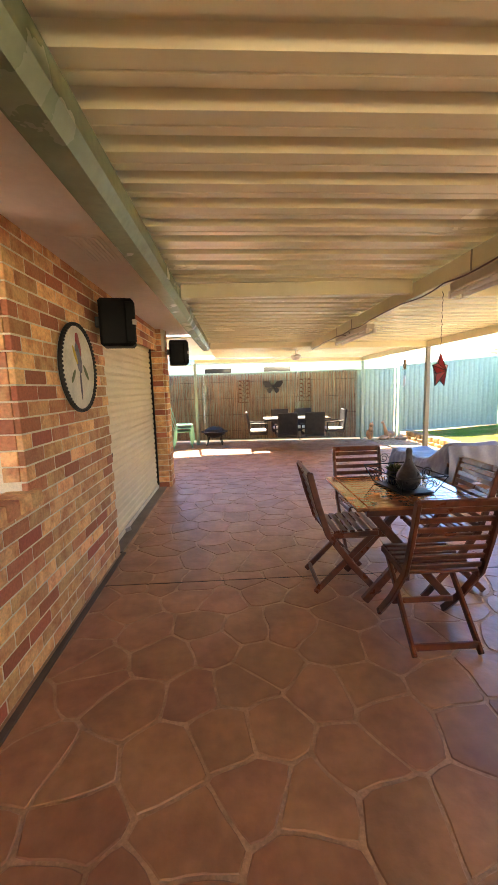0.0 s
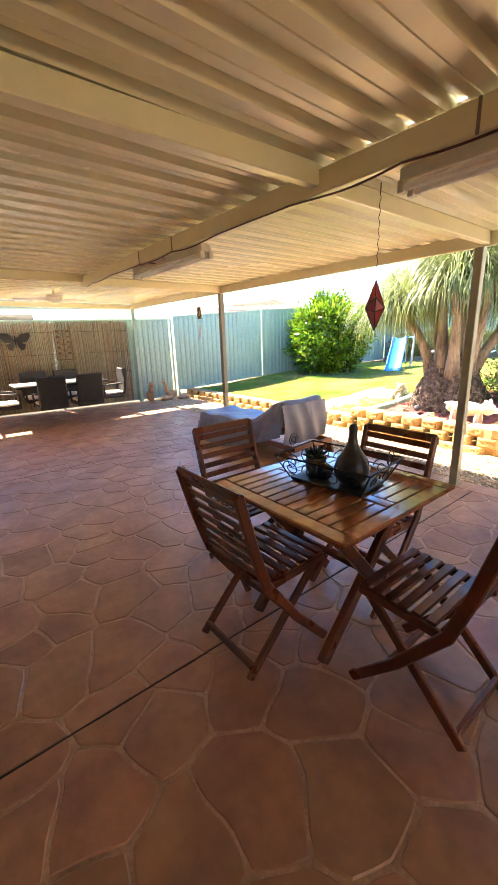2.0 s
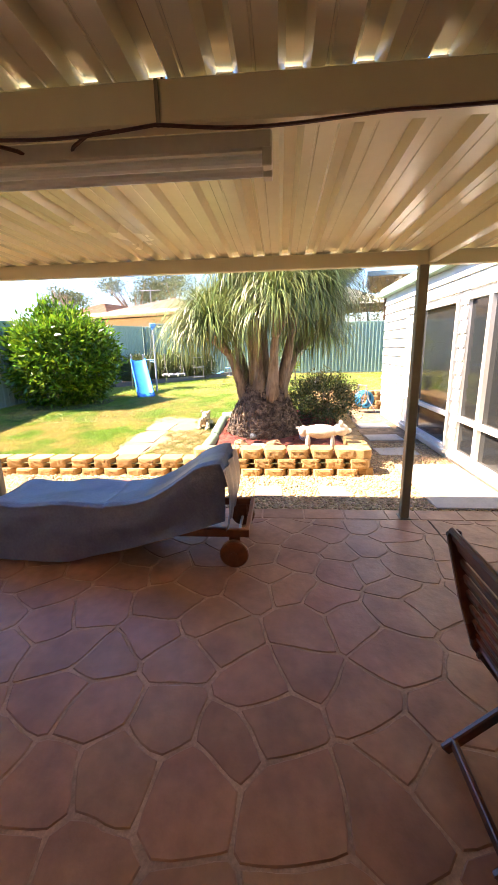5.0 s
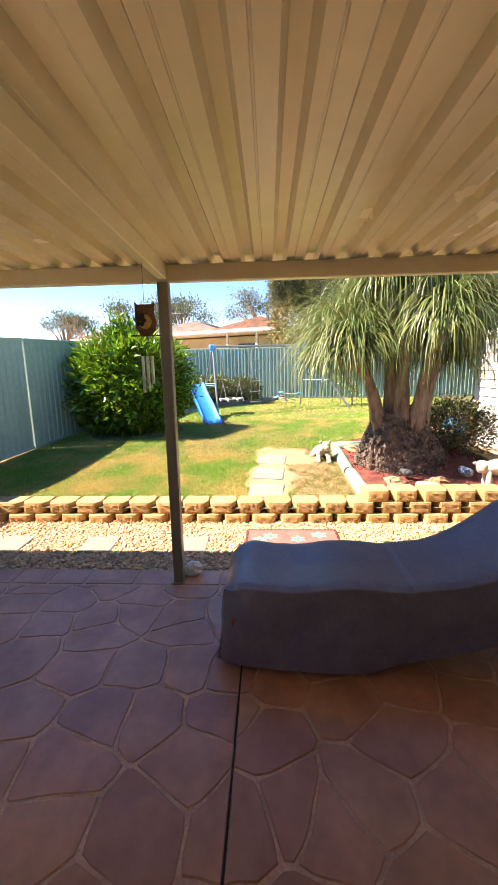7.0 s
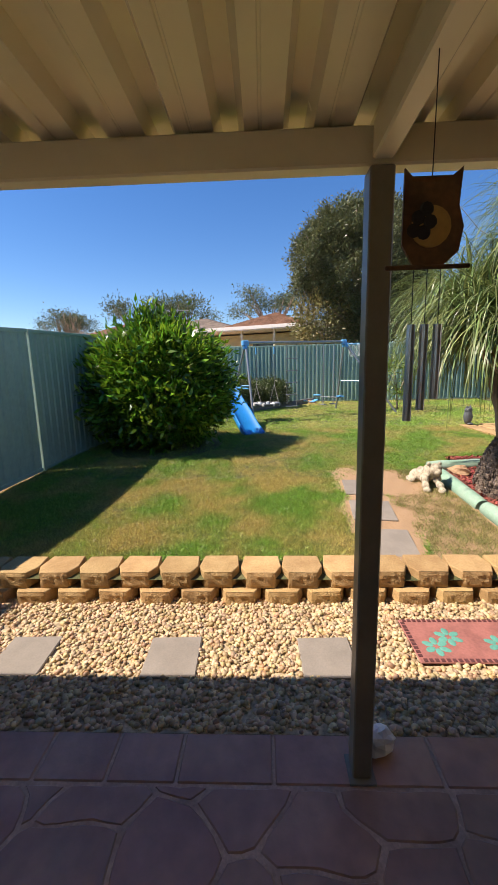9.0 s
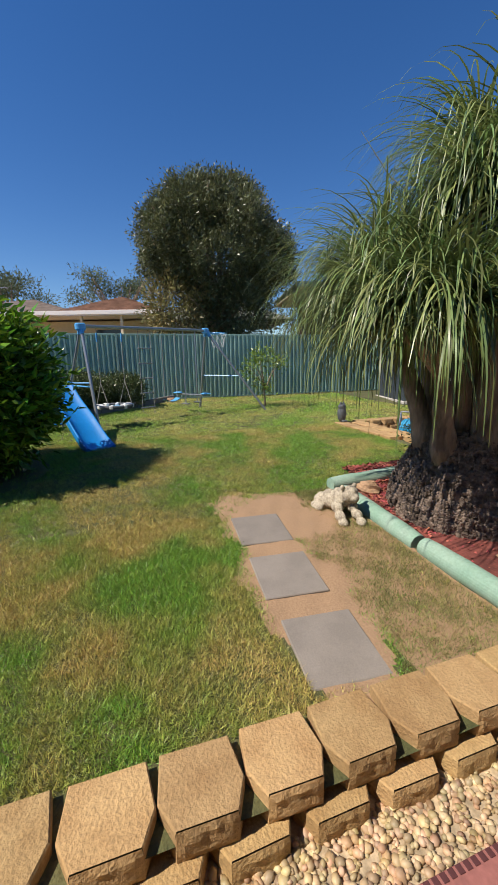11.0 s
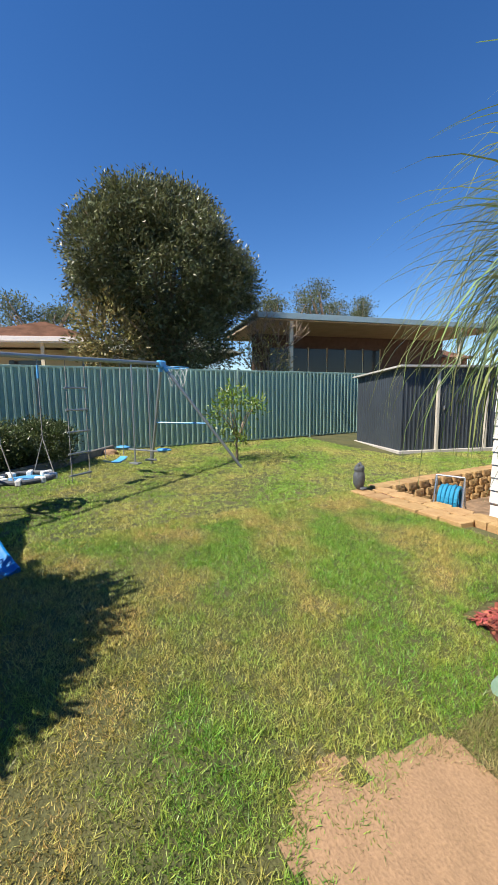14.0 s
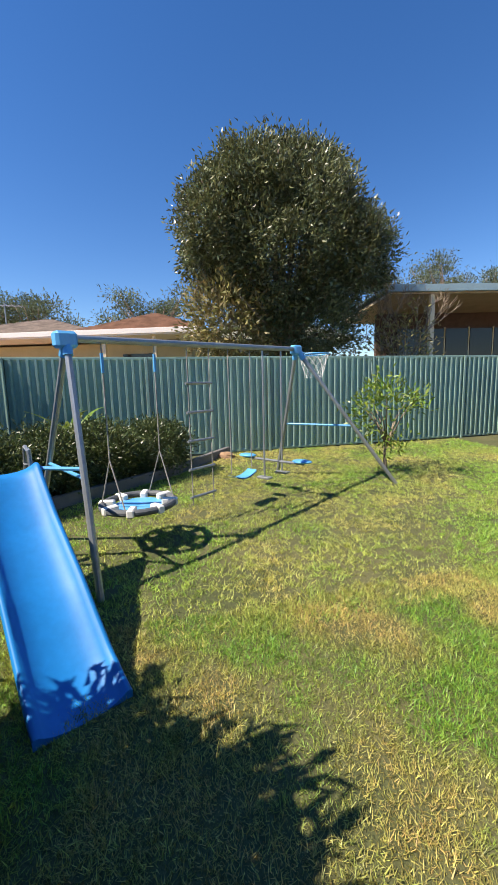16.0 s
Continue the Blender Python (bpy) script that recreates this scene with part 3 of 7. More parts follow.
M_TRUNK = mat("grey_brown_trunk", (0.36, 0.275, 0.195), 0.9, var=0.3, scale=9, fine=45, bump=0.9, color2=(0.15, 0.11, 0.08), stretch=(1, 1, 0.25), depth=0.015)
M_WOODTOY = mat("carved_pale_wood", (0.5, 0.28, 0.14), 0.6, var=0.2, scale=8, fine=40)
M_GREYSTONE = mat("slate_grey_ceramic", (0.1, 0.11, 0.12), 0.6, var=0.2, scale=9, fine=60)
M_PALM = leaf_mat("strap_leaf", (0.23, 0.285, 0.095), (0.12, 0.165, 0.05), 0.38, 0.5, 0.04, 0.25)
M_BUSH = leaf_mat("glossy_leaf", (0.16, 0.3, 0.024), (0.075, 0.18, 0.015), 0.25, 0.6, 0.03, 0.25)
M_TREE = leaf_mat("dark_leaf", (0.155, 0.175, 0.08), (0.105, 0.12, 0.052), 0.36, 0.45, 0.03, 0.15)
M_TREE2 = leaf_mat("olive_leaf", (0.28, 0.24, 0.09), (0.2, 0.17, 0.06), 0.45, 0.4, 0.03, 0.2)
M_HEDGE = leaf_mat("hedge_leaf", (0.1, 0.13, 0.045), (0.07, 0.1, 0.035), 0.4, 0.4, 0.03, 0.2)
M_CITRUS = leaf_mat("citrus_leaf", (0.22, 0.32, 0.05), (0.15, 0.23, 0.035), 0.35, 0.4, 0.03, 0.3)
M_GUM = leaf_mat("gum_leaf", (0.15, 0.185, 0.11), (0.1, 0.13, 0.075), 0.6, 0.4, 0.02, 0.2)
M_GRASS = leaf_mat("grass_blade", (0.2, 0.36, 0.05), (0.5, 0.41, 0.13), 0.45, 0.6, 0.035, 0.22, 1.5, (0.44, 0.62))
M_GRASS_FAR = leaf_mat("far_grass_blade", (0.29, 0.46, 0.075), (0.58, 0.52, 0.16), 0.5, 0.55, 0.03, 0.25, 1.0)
M_STRAW = leaf_mat("dry_grass_blade", (0.36, 0.29, 0.13), (0.22, 0.23, 0.07), 0.6, 0.55, 0.03, 0.2)
M_GUM.node_tree.nodes["Principled BSDF"].inputs["Specular IOR Level"].default_value = 0.05
M_TILE = mat("brown_roof_tile", (0.3, 0.16, 0.1), 0.85, var=0.2, scale=3, fine=12, bump=0.3)
M_TILE2 = mat("grey_roof_tile", (0.34, 0.27, 0.22), 0.85, var=0.2, scale=3, fine=12, bump=0.3)
M_TAN = mat("tan_ceiling", (0.5, 0.38, 0.24), 0.7, var=0.08, scale=2, fine=20)
M_DARKGLASS = mat("dark_window", (0.02, 0.022, 0.024), 0.06, var=0.05, scale=3, fine=20, bump=0)
M_BLUEFASCIA = mat("blue_grey_gutter", (0.25, 0.36, 0.4), 0.4, var=0.06, scale=3, fine=20, bump=0.03)
M_GLASS = glass_mat("clear_glass")


# ---- timber setting on the patio ----
def timber_chair(x, y, turn):
    """A folding slatted chair; it faces its own +y."""
    t = thing("folding_chair", "dark-stained slatted timber folding chair at the square table", "chair", "chairs round the timber table", (x, y, 0, 0, 0, turn))
    for s in (-1, 1):
        # long leg, from the top of the back to the front foot, slightly bowed
        pts = [(-0.2 * 0 + s * 0.215, -0.27, 0.89), (s * 0.215, -0.21, 0.66), (s * 0.215, -0.145, 0.46), (s * 0.215, 0.03, 0.22), (s * 0.215, 0.22, 0.012)]
        m = Mesh()
        for a, b in zip(pts, pts[1:]):
            d = (Vector(b) - Vector(a)).normalized() * 0.012
            m.bar(Vector(a) - d, Vector(b) + d, 0.024, 0.045, up=(0, 1, 0.6), c=0.005)
        m.ob("long_leg", M_TEAK, t)
        Mesh().bar((s * 0.185, 0.19, 0.44), (s * 0.185, -0.23, 0.012), 0.022, 0.042, up=(0, 1, 1), c=0.005).ob("short_leg", M_TEAK, t)
        Mesh().bar((s * 0.2, -0.15, 0.435), (s * 0.2, 0.22, 0.45), 0.022, 0.04, c=0.005).ob("seat_rail", M_TEAK, t)
    Mesh().bar((-0.19, -0.2, 0.05), (0.19, -0.2, 0.05), 0.02, 0.04, c=0.004).ob("stretcher", M_TEAK, t)
    Mesh().bar((-0.19, 0.08, 0.165), (0.19, 0.08, 0.165), 0.02, 0.035, c=0.004).ob("stretcher", M_TEAK, t)
    for i in range(7):
        yy = -0.13 + i * 0.055
        Mesh().box(-0.2, 0.2, yy - 0.02, yy + 0.02, 0.452 + i * 0.002, 0.468 + i * 0.002, 0.005).ob("seat_slat", M_TEAK, t)
    for i in range(7):
        z = 0.5 + i * 0.058
        yy = -0.15 - (z - 0.48) * 0.285
        Mesh().bar((-0.205, yy, z), (0.205, yy, z), 0.014, 0.034, up=(0, -0.35, 1), c=0.004).ob("back_slat", M_TEAK, t)
    Mesh().bar((-0.225, -0.272, 0.89), (0.225, -0.272, 0.89), 0.022, 0.045, up=(0, -0.35, 1), c=0.007).ob("top_rail", M_TEAK, t)
    return t


timber_chair(0.77, 2.8, -90)
timber_chair(1.12, 2.12, 0)
timber_chair(1.14, 3.33, 180)
timber_chair(1.5, 2.71, 90)

tb = thing("timber_table", "square oiled hardwood slatted garden table with crossed legs", "table", at=(1.15, 2.7, 0))
for c_, d, a, b in ((-0.42, 0.42, -0.42, -0.345), (-0.42, 0.42, 0.345, 0.42), (-0.42, -0.345, -0.344, 0.344), (0.345, 0.42, -0.344, 0.344), (-0.344, 0.344, -0.03, 0.03)):
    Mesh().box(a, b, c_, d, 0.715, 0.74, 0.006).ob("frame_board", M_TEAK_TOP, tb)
for row in (-1, 1):
    for i in range(11):
        xx = -0.312 + i * 0.0624
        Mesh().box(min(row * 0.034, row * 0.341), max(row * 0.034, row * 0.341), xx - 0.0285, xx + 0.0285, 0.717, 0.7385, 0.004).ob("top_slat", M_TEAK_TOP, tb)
for s in (-1, 1):
    Mesh().bar((-0.33, s * 0.33, 0.68), (0.33, s * 0.33, 0.68), 0.03, 0.055, c=0.005).ob("apron", M_TEAK, tb)
    Mesh().bar((s * 0.02 - 0.3, s * 0.28, 0.7), (s * 0.02 + 0.3, s * 0.28, 0.015), 0.04, 0.055, up=(0.6, 0, 1), c=0.005).ob("leg", M_TEAK, tb)
    Mesh().bar((0.3, s * 0.23, 0.7), (-0.3, s * 0.23, 0.015), 0.04, 0.055, up=(-0.6, 0, 1), c=0.005).ob("leg", M_TEAK, tb)
Mesh().bar((0, -0.26, 0.36), (0, 0.26, 0.36), 0.03, 0.03, c=0.005).ob("stretcher", M_TEAK, tb)


# wire tray with a gourd vase and pots
def scroll(m, c, r, axis_u, axis_v, turns=1.4, wire=0.003):
    pts = []
    for i in range(20):
        a = i / 19 * turns * 2 * math.pi
        q = r * (1 - 0.75 * i / 19)
        pts.append(Vector(c) + Vector(axis_u) * q * math.cos(a) + Vector(axis_v) * q * math.sin(a))
    Mesh().tube(pts, wire, 5).ob("scroll", M_IRON, m)


tray = thing("wire_basket", "dark wrought iron scroll basket on the timber table", "basket", at=(1.2, 2.7, 0.742, 0, 0, 8))
m = Mesh().box(-0.12, 0.12, -0.2, 0.2, 0.0, 0.012, 0.004)
m.ob("base", M_IRON, tray)
m = Mesh()
bot = [(-0.12, -0.2, 0.012), (0.12, -0.2, 0.012), (0.12, 0.2, 0.012), (-0.12, 0.2, 0.012)]
top_ = [(-0.17, -0.26, 0.13), (0.17, -0.26, 0.13), (0.17, 0.26, 0.13), (-0.17, 0.26, 0.13)]
m.tube(top_ + top_[:1], 0.005, 6)
for a, b in zip(bot, top_):
    m.tube([a, b], 0.004, 6)
m.ob("rim", M_IRON, tray)
for sx in (-1, 1):
    for k in range(4):
        yy = -0.17 + k * 0.115
        scroll(tray, (sx * 0.145, yy, 0.07), 0.048, (0, 1, 0), (sx * 0.35, 0, 0.93))
for sy in (-1, 1):
    for k in range(2):
        scroll(tray, (-0.06 + k * 0.12, sy * 0.23, 0.07), 0.045, (1, 0, 0), (0, sy * 0.4, 0.9))
    scroll(tray, (0, sy * 0.27, 0.17), 0.04, (1, 0, 0), (0, 0, 1), 1.8)

gourd = Mesh().lathe([(0.03, 0.0), (0.07, 0.012), (0.1, 0.055), (0.105, 0.095), (0.088, 0.14), (0.055, 0.185), (0.032, 0.225), (0.024, 0.27), (0.027, 0.305), (0.02, 0.325), (0.006, 0.33)], 24, wob=0.006)
o = gourd.ob("gourd_vase", mat("dark_glazed_gourd", (0.035, 0.033, 0.04), 0.3, var=0.4, scale=20, fine=60), smooth=True)
o.matrix_basis = pose(1.2, 2.61, 0.752) @ Matrix.Diagonal((0.82, 0.82, 0.9, 1))
tagged(o, "dark glazed gourd-shaped vase standing in the wire basket", "vase")
pot = thing("pot_plant", "small dark pot with a spiky succulent in the basket", "plant", at=(1.19, 2.83, 0.754))
Mesh().lathe([(0.035, 0), (0.05, 0.02), (0.055, 0.07), (0.05, 0.09), (0.045, 0.08)], 16).ob("pot", M_GREYSTONE, pot, smooth=True)
m = Mesh()
for i in range(26):
    a, e = i * 2.4, 0.4 + 0.9 * (i / 26)
    d = Vector((math.cos(a) * math.cos(e), math.sin(a) * math.cos(e), math.sin(e)))
    m.tube([(0, 0, 0.075), Vector((0, 0, 0.075)) + d * 0.05, Vector((0, 0, 0.07)) + d * 0.085], [0.01, 0.008, 0.001], 5)
m.ob("leaves", M_HEDGE, pot)
o = Mesh().ball((0, 0, 0.045), (0.045, 0.045, 0.045), 14, 10, 0.08).ob("glazed_ball", mat("blue_black_glaze", (0.03, 0.03, 0.06), 0.2, var=0.3), smooth=True)
o.matrix_basis = pose(1.15, 2.74, 0.752)
tagged(o, "blue-black glazed ball lying in the wire basket", "ornament")

# ---- covered lounger ----
ln = thing("sun_lounger", "timber wheeled sun lounger under a grey-blue canvas cover", "lounger", at=(0, 0, 0))


def cover_top(y):
    """Height of the cover along the lounger, low at the foot, raised at the head."""
    if y > 5.45:
        return 0.43 + 0.012 * math.sin(y * 9)
    u = (5.45 - y) / 0.9
    return 0.43 + 0.33 * (u * u * (3 - 2 * u)) * min(1, u + 0.25)


def cover(u, v):
    y = 6.47 - u * 1.92
    nose = max(0.0, 1 - u / 0.1) ** 2
    zt = cover_top(max(y, 4.62)) - (0.05 if y < 4.58 else 0)
    hem = 0.03 if y > 5.75 else 0.03 + ((5.75 - y) / 1.2) ** 1.3 * 0.34
    flare = 0.015 * u
    prof = [(2.55 - flare, hem), (2.57 - flare * 0.6, hem + (zt - hem) * 0.4), (2.6, hem + (zt - hem) * 0.8), (2.63, zt - 0.015), (2.68, zt), (2.95, zt - 0.018), (3.18, zt), (3.23, zt - 0.02),
            (3.26, hem + (zt - hem) * 0.7), (3.28, hem + (zt - hem) * 0.35), (3.29, hem)]
    k = min(int(v * 10), 9)
    f = v * 10 - k
    x = prof[k][0] * (1 - f) + prof[k + 1][0] * f
    z = prof[k][1] * (1 - f) + prof[k + 1][1] * f
    nv = noise.noise_vector(Vector((x * 3, y * 3, z * 3)))
    fold = math.sin(y * 7 + z * 16 + 3 * noise.noise(Vector((y * 2, z * 3, 1)))) * 0.022 * min(1, 0.2 + 2.0 * max(0, abs(v - 0.5) - 0.12))
    crease = 0.006 * noise.noise(Vector((x * 5 + y * 12, y * 5, z * 18))) + 0.006 * noise.noise(Vector((x * 9, y * 14, z * 9)))
    drag = max(0.0, 1 - abs(y - 5.25) / 0.75) * max(0.0, abs(v - 0.5) - 0.2)
    crease += 0.05 * drag * (1 - abs(math.sin((y * 1.1 + z * 3.2) * 4.2)))
    x += (2.92 - x) * 0.22 * nose
    z -= 0.07 * nose * (1 if 2 < k < 8 else 0.3)
    return (x + fold * 0.7 + nv.x * 0.006 - (crease if v < 0.5 else -crease), y - 0.03 * math.sin(z * 5) * nose, max(0.012, z + nv.z * 0.007 + crease * 0.3))


m = Mesh().grid(cover, 110, 60)
row = m.v[:61]
m.add([(x, y + 0.02 * math.sin(f * 3.14), z + (0.02 - z) * f) for f in (0, 0.15, 0.35, 0.6, 0.8, 1.0) for x, y, z in row], [(a * 61 + i, a * 61 + i + 1, (a + 1) * 61 + i + 1, (a + 1) * 61 + i) for a in range(5) for i in range(60)])
m.ob("cover", M_COVER, ln, "creased grey-blue canvas cover", smooth=True)
capm = Mesh()
capm.grid(lambda u, v: (2.575 + v * 0.69, 4.552 - 0.025 * math.sin(u * 3) - 0.012 * math.sin(v * 19 + u * 4), 0.27 + u * 0.44 - 0.02 * math.sin(v * 3.14) * (1 - u)), 14, 24)
capm.ob("cover_back", M_COVER, ln, smooth=True)
M_LTEAK = mat("orange_teak", (0.24, 0.075, 0.03), 0.4, var=0.2, scale=5, fine=35, color2=(0.15, 0.045, 0.02))
for x in (2.62, 3.2):
    Mesh().box(x - 0.02, x + 0.02, 4.4, 6.4, 0.21, 0.27, 0.006).ob("side_rail", M_LTEAK, ln)
    wh = Mesh().lathe([(0.02, -0.022), (0.094, -0.022), (0.102, -0.014), (0.102, 0.014), (0.094, 0.022), (0.02, 0.022)], 24, pose(x + (-0.05 if x < 3 else 0.05), 4.5, 0.103, 0, 90, 0)).ob("wheel", M_LTEAK, ln)
    Mesh().lathe([(0.004, -0.03), (0.022, -0.03), (0.022, 0.03), (0.004, 0.03)], 12, pose(x + (-0.05 if x < 3 else 0.05), 4.5, 0.103, 0, 90, 0)).ob("hub", M_LTEAK, wh)
    Mesh().box(x - 0.022, x + 0.022, 6.25, 6.31, 0, 0.23, 0.005).ob("leg", M_LTEAK, ln)
    Mesh().box(x - 0.018, x + 0.018, 4.46, 4.54, 0.08, 0.23, 0.005).ob("leg", M_LTEAK, ln)
Mesh().tube([(2.55, 4.5, 0.103), (3.27, 4.5, 0.103)], 0.012, 8).ob("axle", M_STEEL, ln)
Mesh().bar((2.6, 4.41, 0.24), (3.22, 4.41, 0.24), 0.03, 0.06).ob("end_rail", M_LTEAK, ln)



# ---- things on the beams ----
def tube_lamp(y0, y1):
    t = thing("fluorescent_lamp", "twin-tube fluorescent batten hung under the roof beam, switched off", "lamp", "patio lamps", (1.48, (y0 + y1) / 2, 2.03))
    h = (y1 - y0) / 2
    Mesh().box(-0.045, 0.045, -h, h, 0.045, 0.1, 0.006).ob("body", M_FITTING, t)
    m = Mesh()
    m.add([(-0.045, -h, 0.06), (0.045, -h, 0.06), (0.1, -h, 0.02), (-0.1, -h, 0.02), (-0.045, h, 0.06), (0.045, h, 0.06), (0.1, h, 0.02), (-0.1, h, 0.02)], [(0, 1, 5, 4), (1, 2, 6, 5), (0, 3, 7, 4)])
    for x in (-0.035, 0.045):
        lamp_tube = Mesh().tube([(x, -h + 0.03, 0.022), (x, h - 0.03, 0.022)], 0.016, 10).ob("tube", M_TUBE, t, "white glass tube")
        for e in (-1, 1):
            Mesh().box(x - 0.02, x + 0.02, e * (h - 0.015) - 0.015, e * (h - 0.015) + 0.015, 0.0, 0.05, 0.003).ob("socket", M_FITTING, lamp_tube)
    for e in (-0.5, 0.5):
        Mesh().tube([(-0.03, e * h, 0.1), (-0.05, e * h, 0.16), (-0.045, e * h, 0.24)], 0.004, 6).ob("hanger", M_IRON, t)
        Mesh().box(-0.116, -0.111, e * h - 0.006, e * h + 0.006, 0.085, 0.2, 0.001).ob("strap", M_POST, t)


tube_lamp(4.2, 5.47)
tube_lamp(1.25, 2.6)
cb = Mesh()
pts = []
for i in range(130):
    y = 0.8 + i * 0.046
    sag = abs(math.sin((y - 4.52) * math.pi / 0.66)) * (0.55 + 0.45 * math.sin(y * 3.1))
    pts.append((1.362 + 0.006 * math.sin(y * 5), y, 2.118 - 0.022 * sag))
cb.tube(pts, 0.005, 6)
cb.tube([(1.37, 5.14, 2.114), (1.4, 5.06, 2.122), (1.43, 4.98, 2.108), (1.46, 4.93, 2.09)], 0.006, 6)
cb.tube([(1.37, 4.66, 2.114), (1.4, 4.74, 2.124), (1.43, 4.8, 2.11), (1.46, 4.83, 2.09)], 0.006, 6)
tagged(cb.ob("cable", mat("brown_cable", (0.09, 0.03, 0.02), 0.5)), "thin dark power cable clipped along the roof beam", "cable")

star = thing("star_lantern", "hanging red faceted star lantern on a thin chain", "lantern", at=(1.44, 2.69, 1.57, 0, 0, 35))
m = Mesh()
ring = []
for i in range(10):
    a = math.pi / 2 + i * math.pi / 5
    q = 0.125 if i % 2 == 0 else 0.062
    ring.append((q * math.cos(a), 0, q * math.sin(a) * 1.15))
m.add(ring + [(0, 0.05, 0), (0, -0.05, 0)], [(i, (i + 1) % 10, 10) for i in range(10)] + [((i + 1) % 10, i, 11) for i in range(10)])
m.ob("body", M_RED, star)
m = Mesh()
for i in range(10):
    m.tube([ring[i], ring[(i + 1) % 10]], 0.0035, 5)
    m.tube([ring[i], (0, 0.051, 0)], 0.0025, 5)
    m.tube([ring[i], (0, -0.051, 0)], 0.0025, 5)
m.ob("seam", M_IRON, star)
m = Mesh()
for i in range(14):
    z = 0.144 + i * 0.03
    m.tube([(0, 0.004 * (-1) ** i, z), (0, -0.004 * (-1) ** i, z + 0.03)], 0.002, 5)
m.tube([(0, 0, 0.56), (0.012, 0, 0.575), (0, 0, 0.59), (-0.01, 0, 0.6)], 0.003, 5)
m.ob("chain", M_IRON, star)

owl = thing("wind_chime", "rusty sheet-metal owl wind chime with aluminium tubes", "wind chime", at=(3.04, 6.88, 1.82, 0, 0, -90))
m = Mesh()
outline = [(-0.07, 0.12), (-0.05, 0.1), (0.05, 0.1), (0.075, 0.12), (0.07, 0.03), (0.085, -0.02), (0.075, -0.08), (0.04, -0.11), (-0.04, -0.11), (-0.07, -0.06), (-0.07, 0.03)]
k = len(outline)
m.add([(x, y, z) for y in (-0.004, 0.004) for x, z in outline], [tuple(range(k)), tuple(range(2 * k - 1, k - 1, -1))] + [(i, (i + 1) % k, k + (i + 1) % k, k + i) for i in range(k)])
m.ob("owl", M_RUST, owl)
m = Mesh()
m.lathe([(0.005, -0.003), (0.05, -0.003), (0.05, 0.003), (0.005, 0.003)], 18, pose(0.0, -0.008, -0.02, 90, 0, 0))
m.ob("belly", mat("amber_sheet", (0.55, 0.33, 0.1), 0.5, metal=0.3), owl)
m = Mesh()
for cx, cz in ((-0.02, 0.0), (0.0, 0.02), (0.01, -0.01), (-0.03, -0.03), (-0.005, -0.035)):
    m.ball((cx - 0.015, -0.014, cz), (0.018, 0.003, 0.018), 8, 5)
m.ob("leaf_motif", M_IRON, owl)
Mesh().bar((-0.11, 0, -0.115), (0.11, 0, -0.115), 0.008, 0.012).ob("perch", M_RUST, owl)
m = Mesh()
m.tube([(0, 0, 0.1), (0, 0, 0.38)], 0.0015, 5)
for x in (-0.035, 0.0, 0.035):
    m.tube([(x, 0, -0.115), (x, 0, -0.26)], 0.0012, 5)
m.ob("cord", M_IRON, owl)
for x, l_ in ((-0.035, 0.26), (0.0, 0.23), (0.035, 0.2)):
    Mesh().tube([(x, 0, -0.26), (x, 0, -0.26 - l_)], 0.011, 10).ob("chime_tube", M_ALU, owl)

owl.scale = (0.78, 0.78, 0.78)
star.scale = (0.88, 0.88, 0.88)
# ceiling fan at the far end of the patio
fan = thing("ceiling_fan", "white three-blade ceiling fan under the patio roof", "fan", at=(1.3, 8.1, 2.08))
Mesh().lathe([(0.02, 0.18), (0.05, 0.17), (0.05, 0.15), (0.015, 0.14), (0.015, 0.06), (0.09, 0.05), (0.11, 0.01), (0.09, -0.04), (0.03, -0.06)], 20).ob("motor", M_WHITE, fan, smooth=True)
for i in range(3):
    Mesh().box(0.1, 0.58, -0.06, 0.06, -0.004, 0.004, 0.003, pose(0, 0, 0, 8, 0, 25 + 120 * i)).ob("blade", M_WHITE, fan)


# ---- house front: door, speakers, plaque, vent, window ----
door = thing("roller_door", "cream ribbed steel roller garage door, closed", "door", at=(0, 0, 0))
m = Mesh()
pr = []
z = 0.03
while z < 2.1:
    pr += [(-1.235, z), (-1.222, z + 0.012), (-1.222, z + 0.05), (-1.235, z + 0.062)]
    z += 0.075
k = len(pr)
m.add([(x, y, min(z, 2.1)) for y in (DOOR_Y0 + 0.02, DOOR_Y1 - 0.02) for x, z in pr], [(i, i + 1, k + i + 1, k + i) for i in range(k - 1)])
m.ob("curtain", M_CREAM_D, door)
for y in (DOOR_Y0 + 0.02, DOOR_Y1 - 0.02):
    Mesh().box(-1.26, -1.2, y - 0.02, y + 0.02, 0, 2.1).ob("guide", M_BLACK, door)
Mesh().box(-1.225, -1.205, 3.65, 3.8, 0.86, 0.9).ob("handle", M_BLACK, door, "small dark pull handle")
Mesh().box(-1.24, -1.2, DOOR_Y0 + 0.04, DOOR_Y1 - 0.04, 0.004, 0.05).ob("bottom_rail", M_FITTING, door)
Mesh().bar((-1.2, 4.0, 0.03), (-1.15, 4.02, 0.05), 0.02, 0.04).ob("lock_lug", M_ALU, door)
structure("floor_1", Mesh().box(-1.3, -1.09, DOOR_Y0, DOOR_Y1, -0.04, 0.012), mat("grey_sill", (0.2, 0.17, 0.14), 0.8, scale=4, fine=60), "grey concrete door threshold", "floor")
structure("baseboard", Mesh().box(-1.1, -1.06, -4, DOOR_Y0, -0.02, 0.008), mat("damp_edge", (0.13, 0.1, 0.085), 0.8, scale=4, fine=60), "dark expansion strip along the brick wall", "strip")


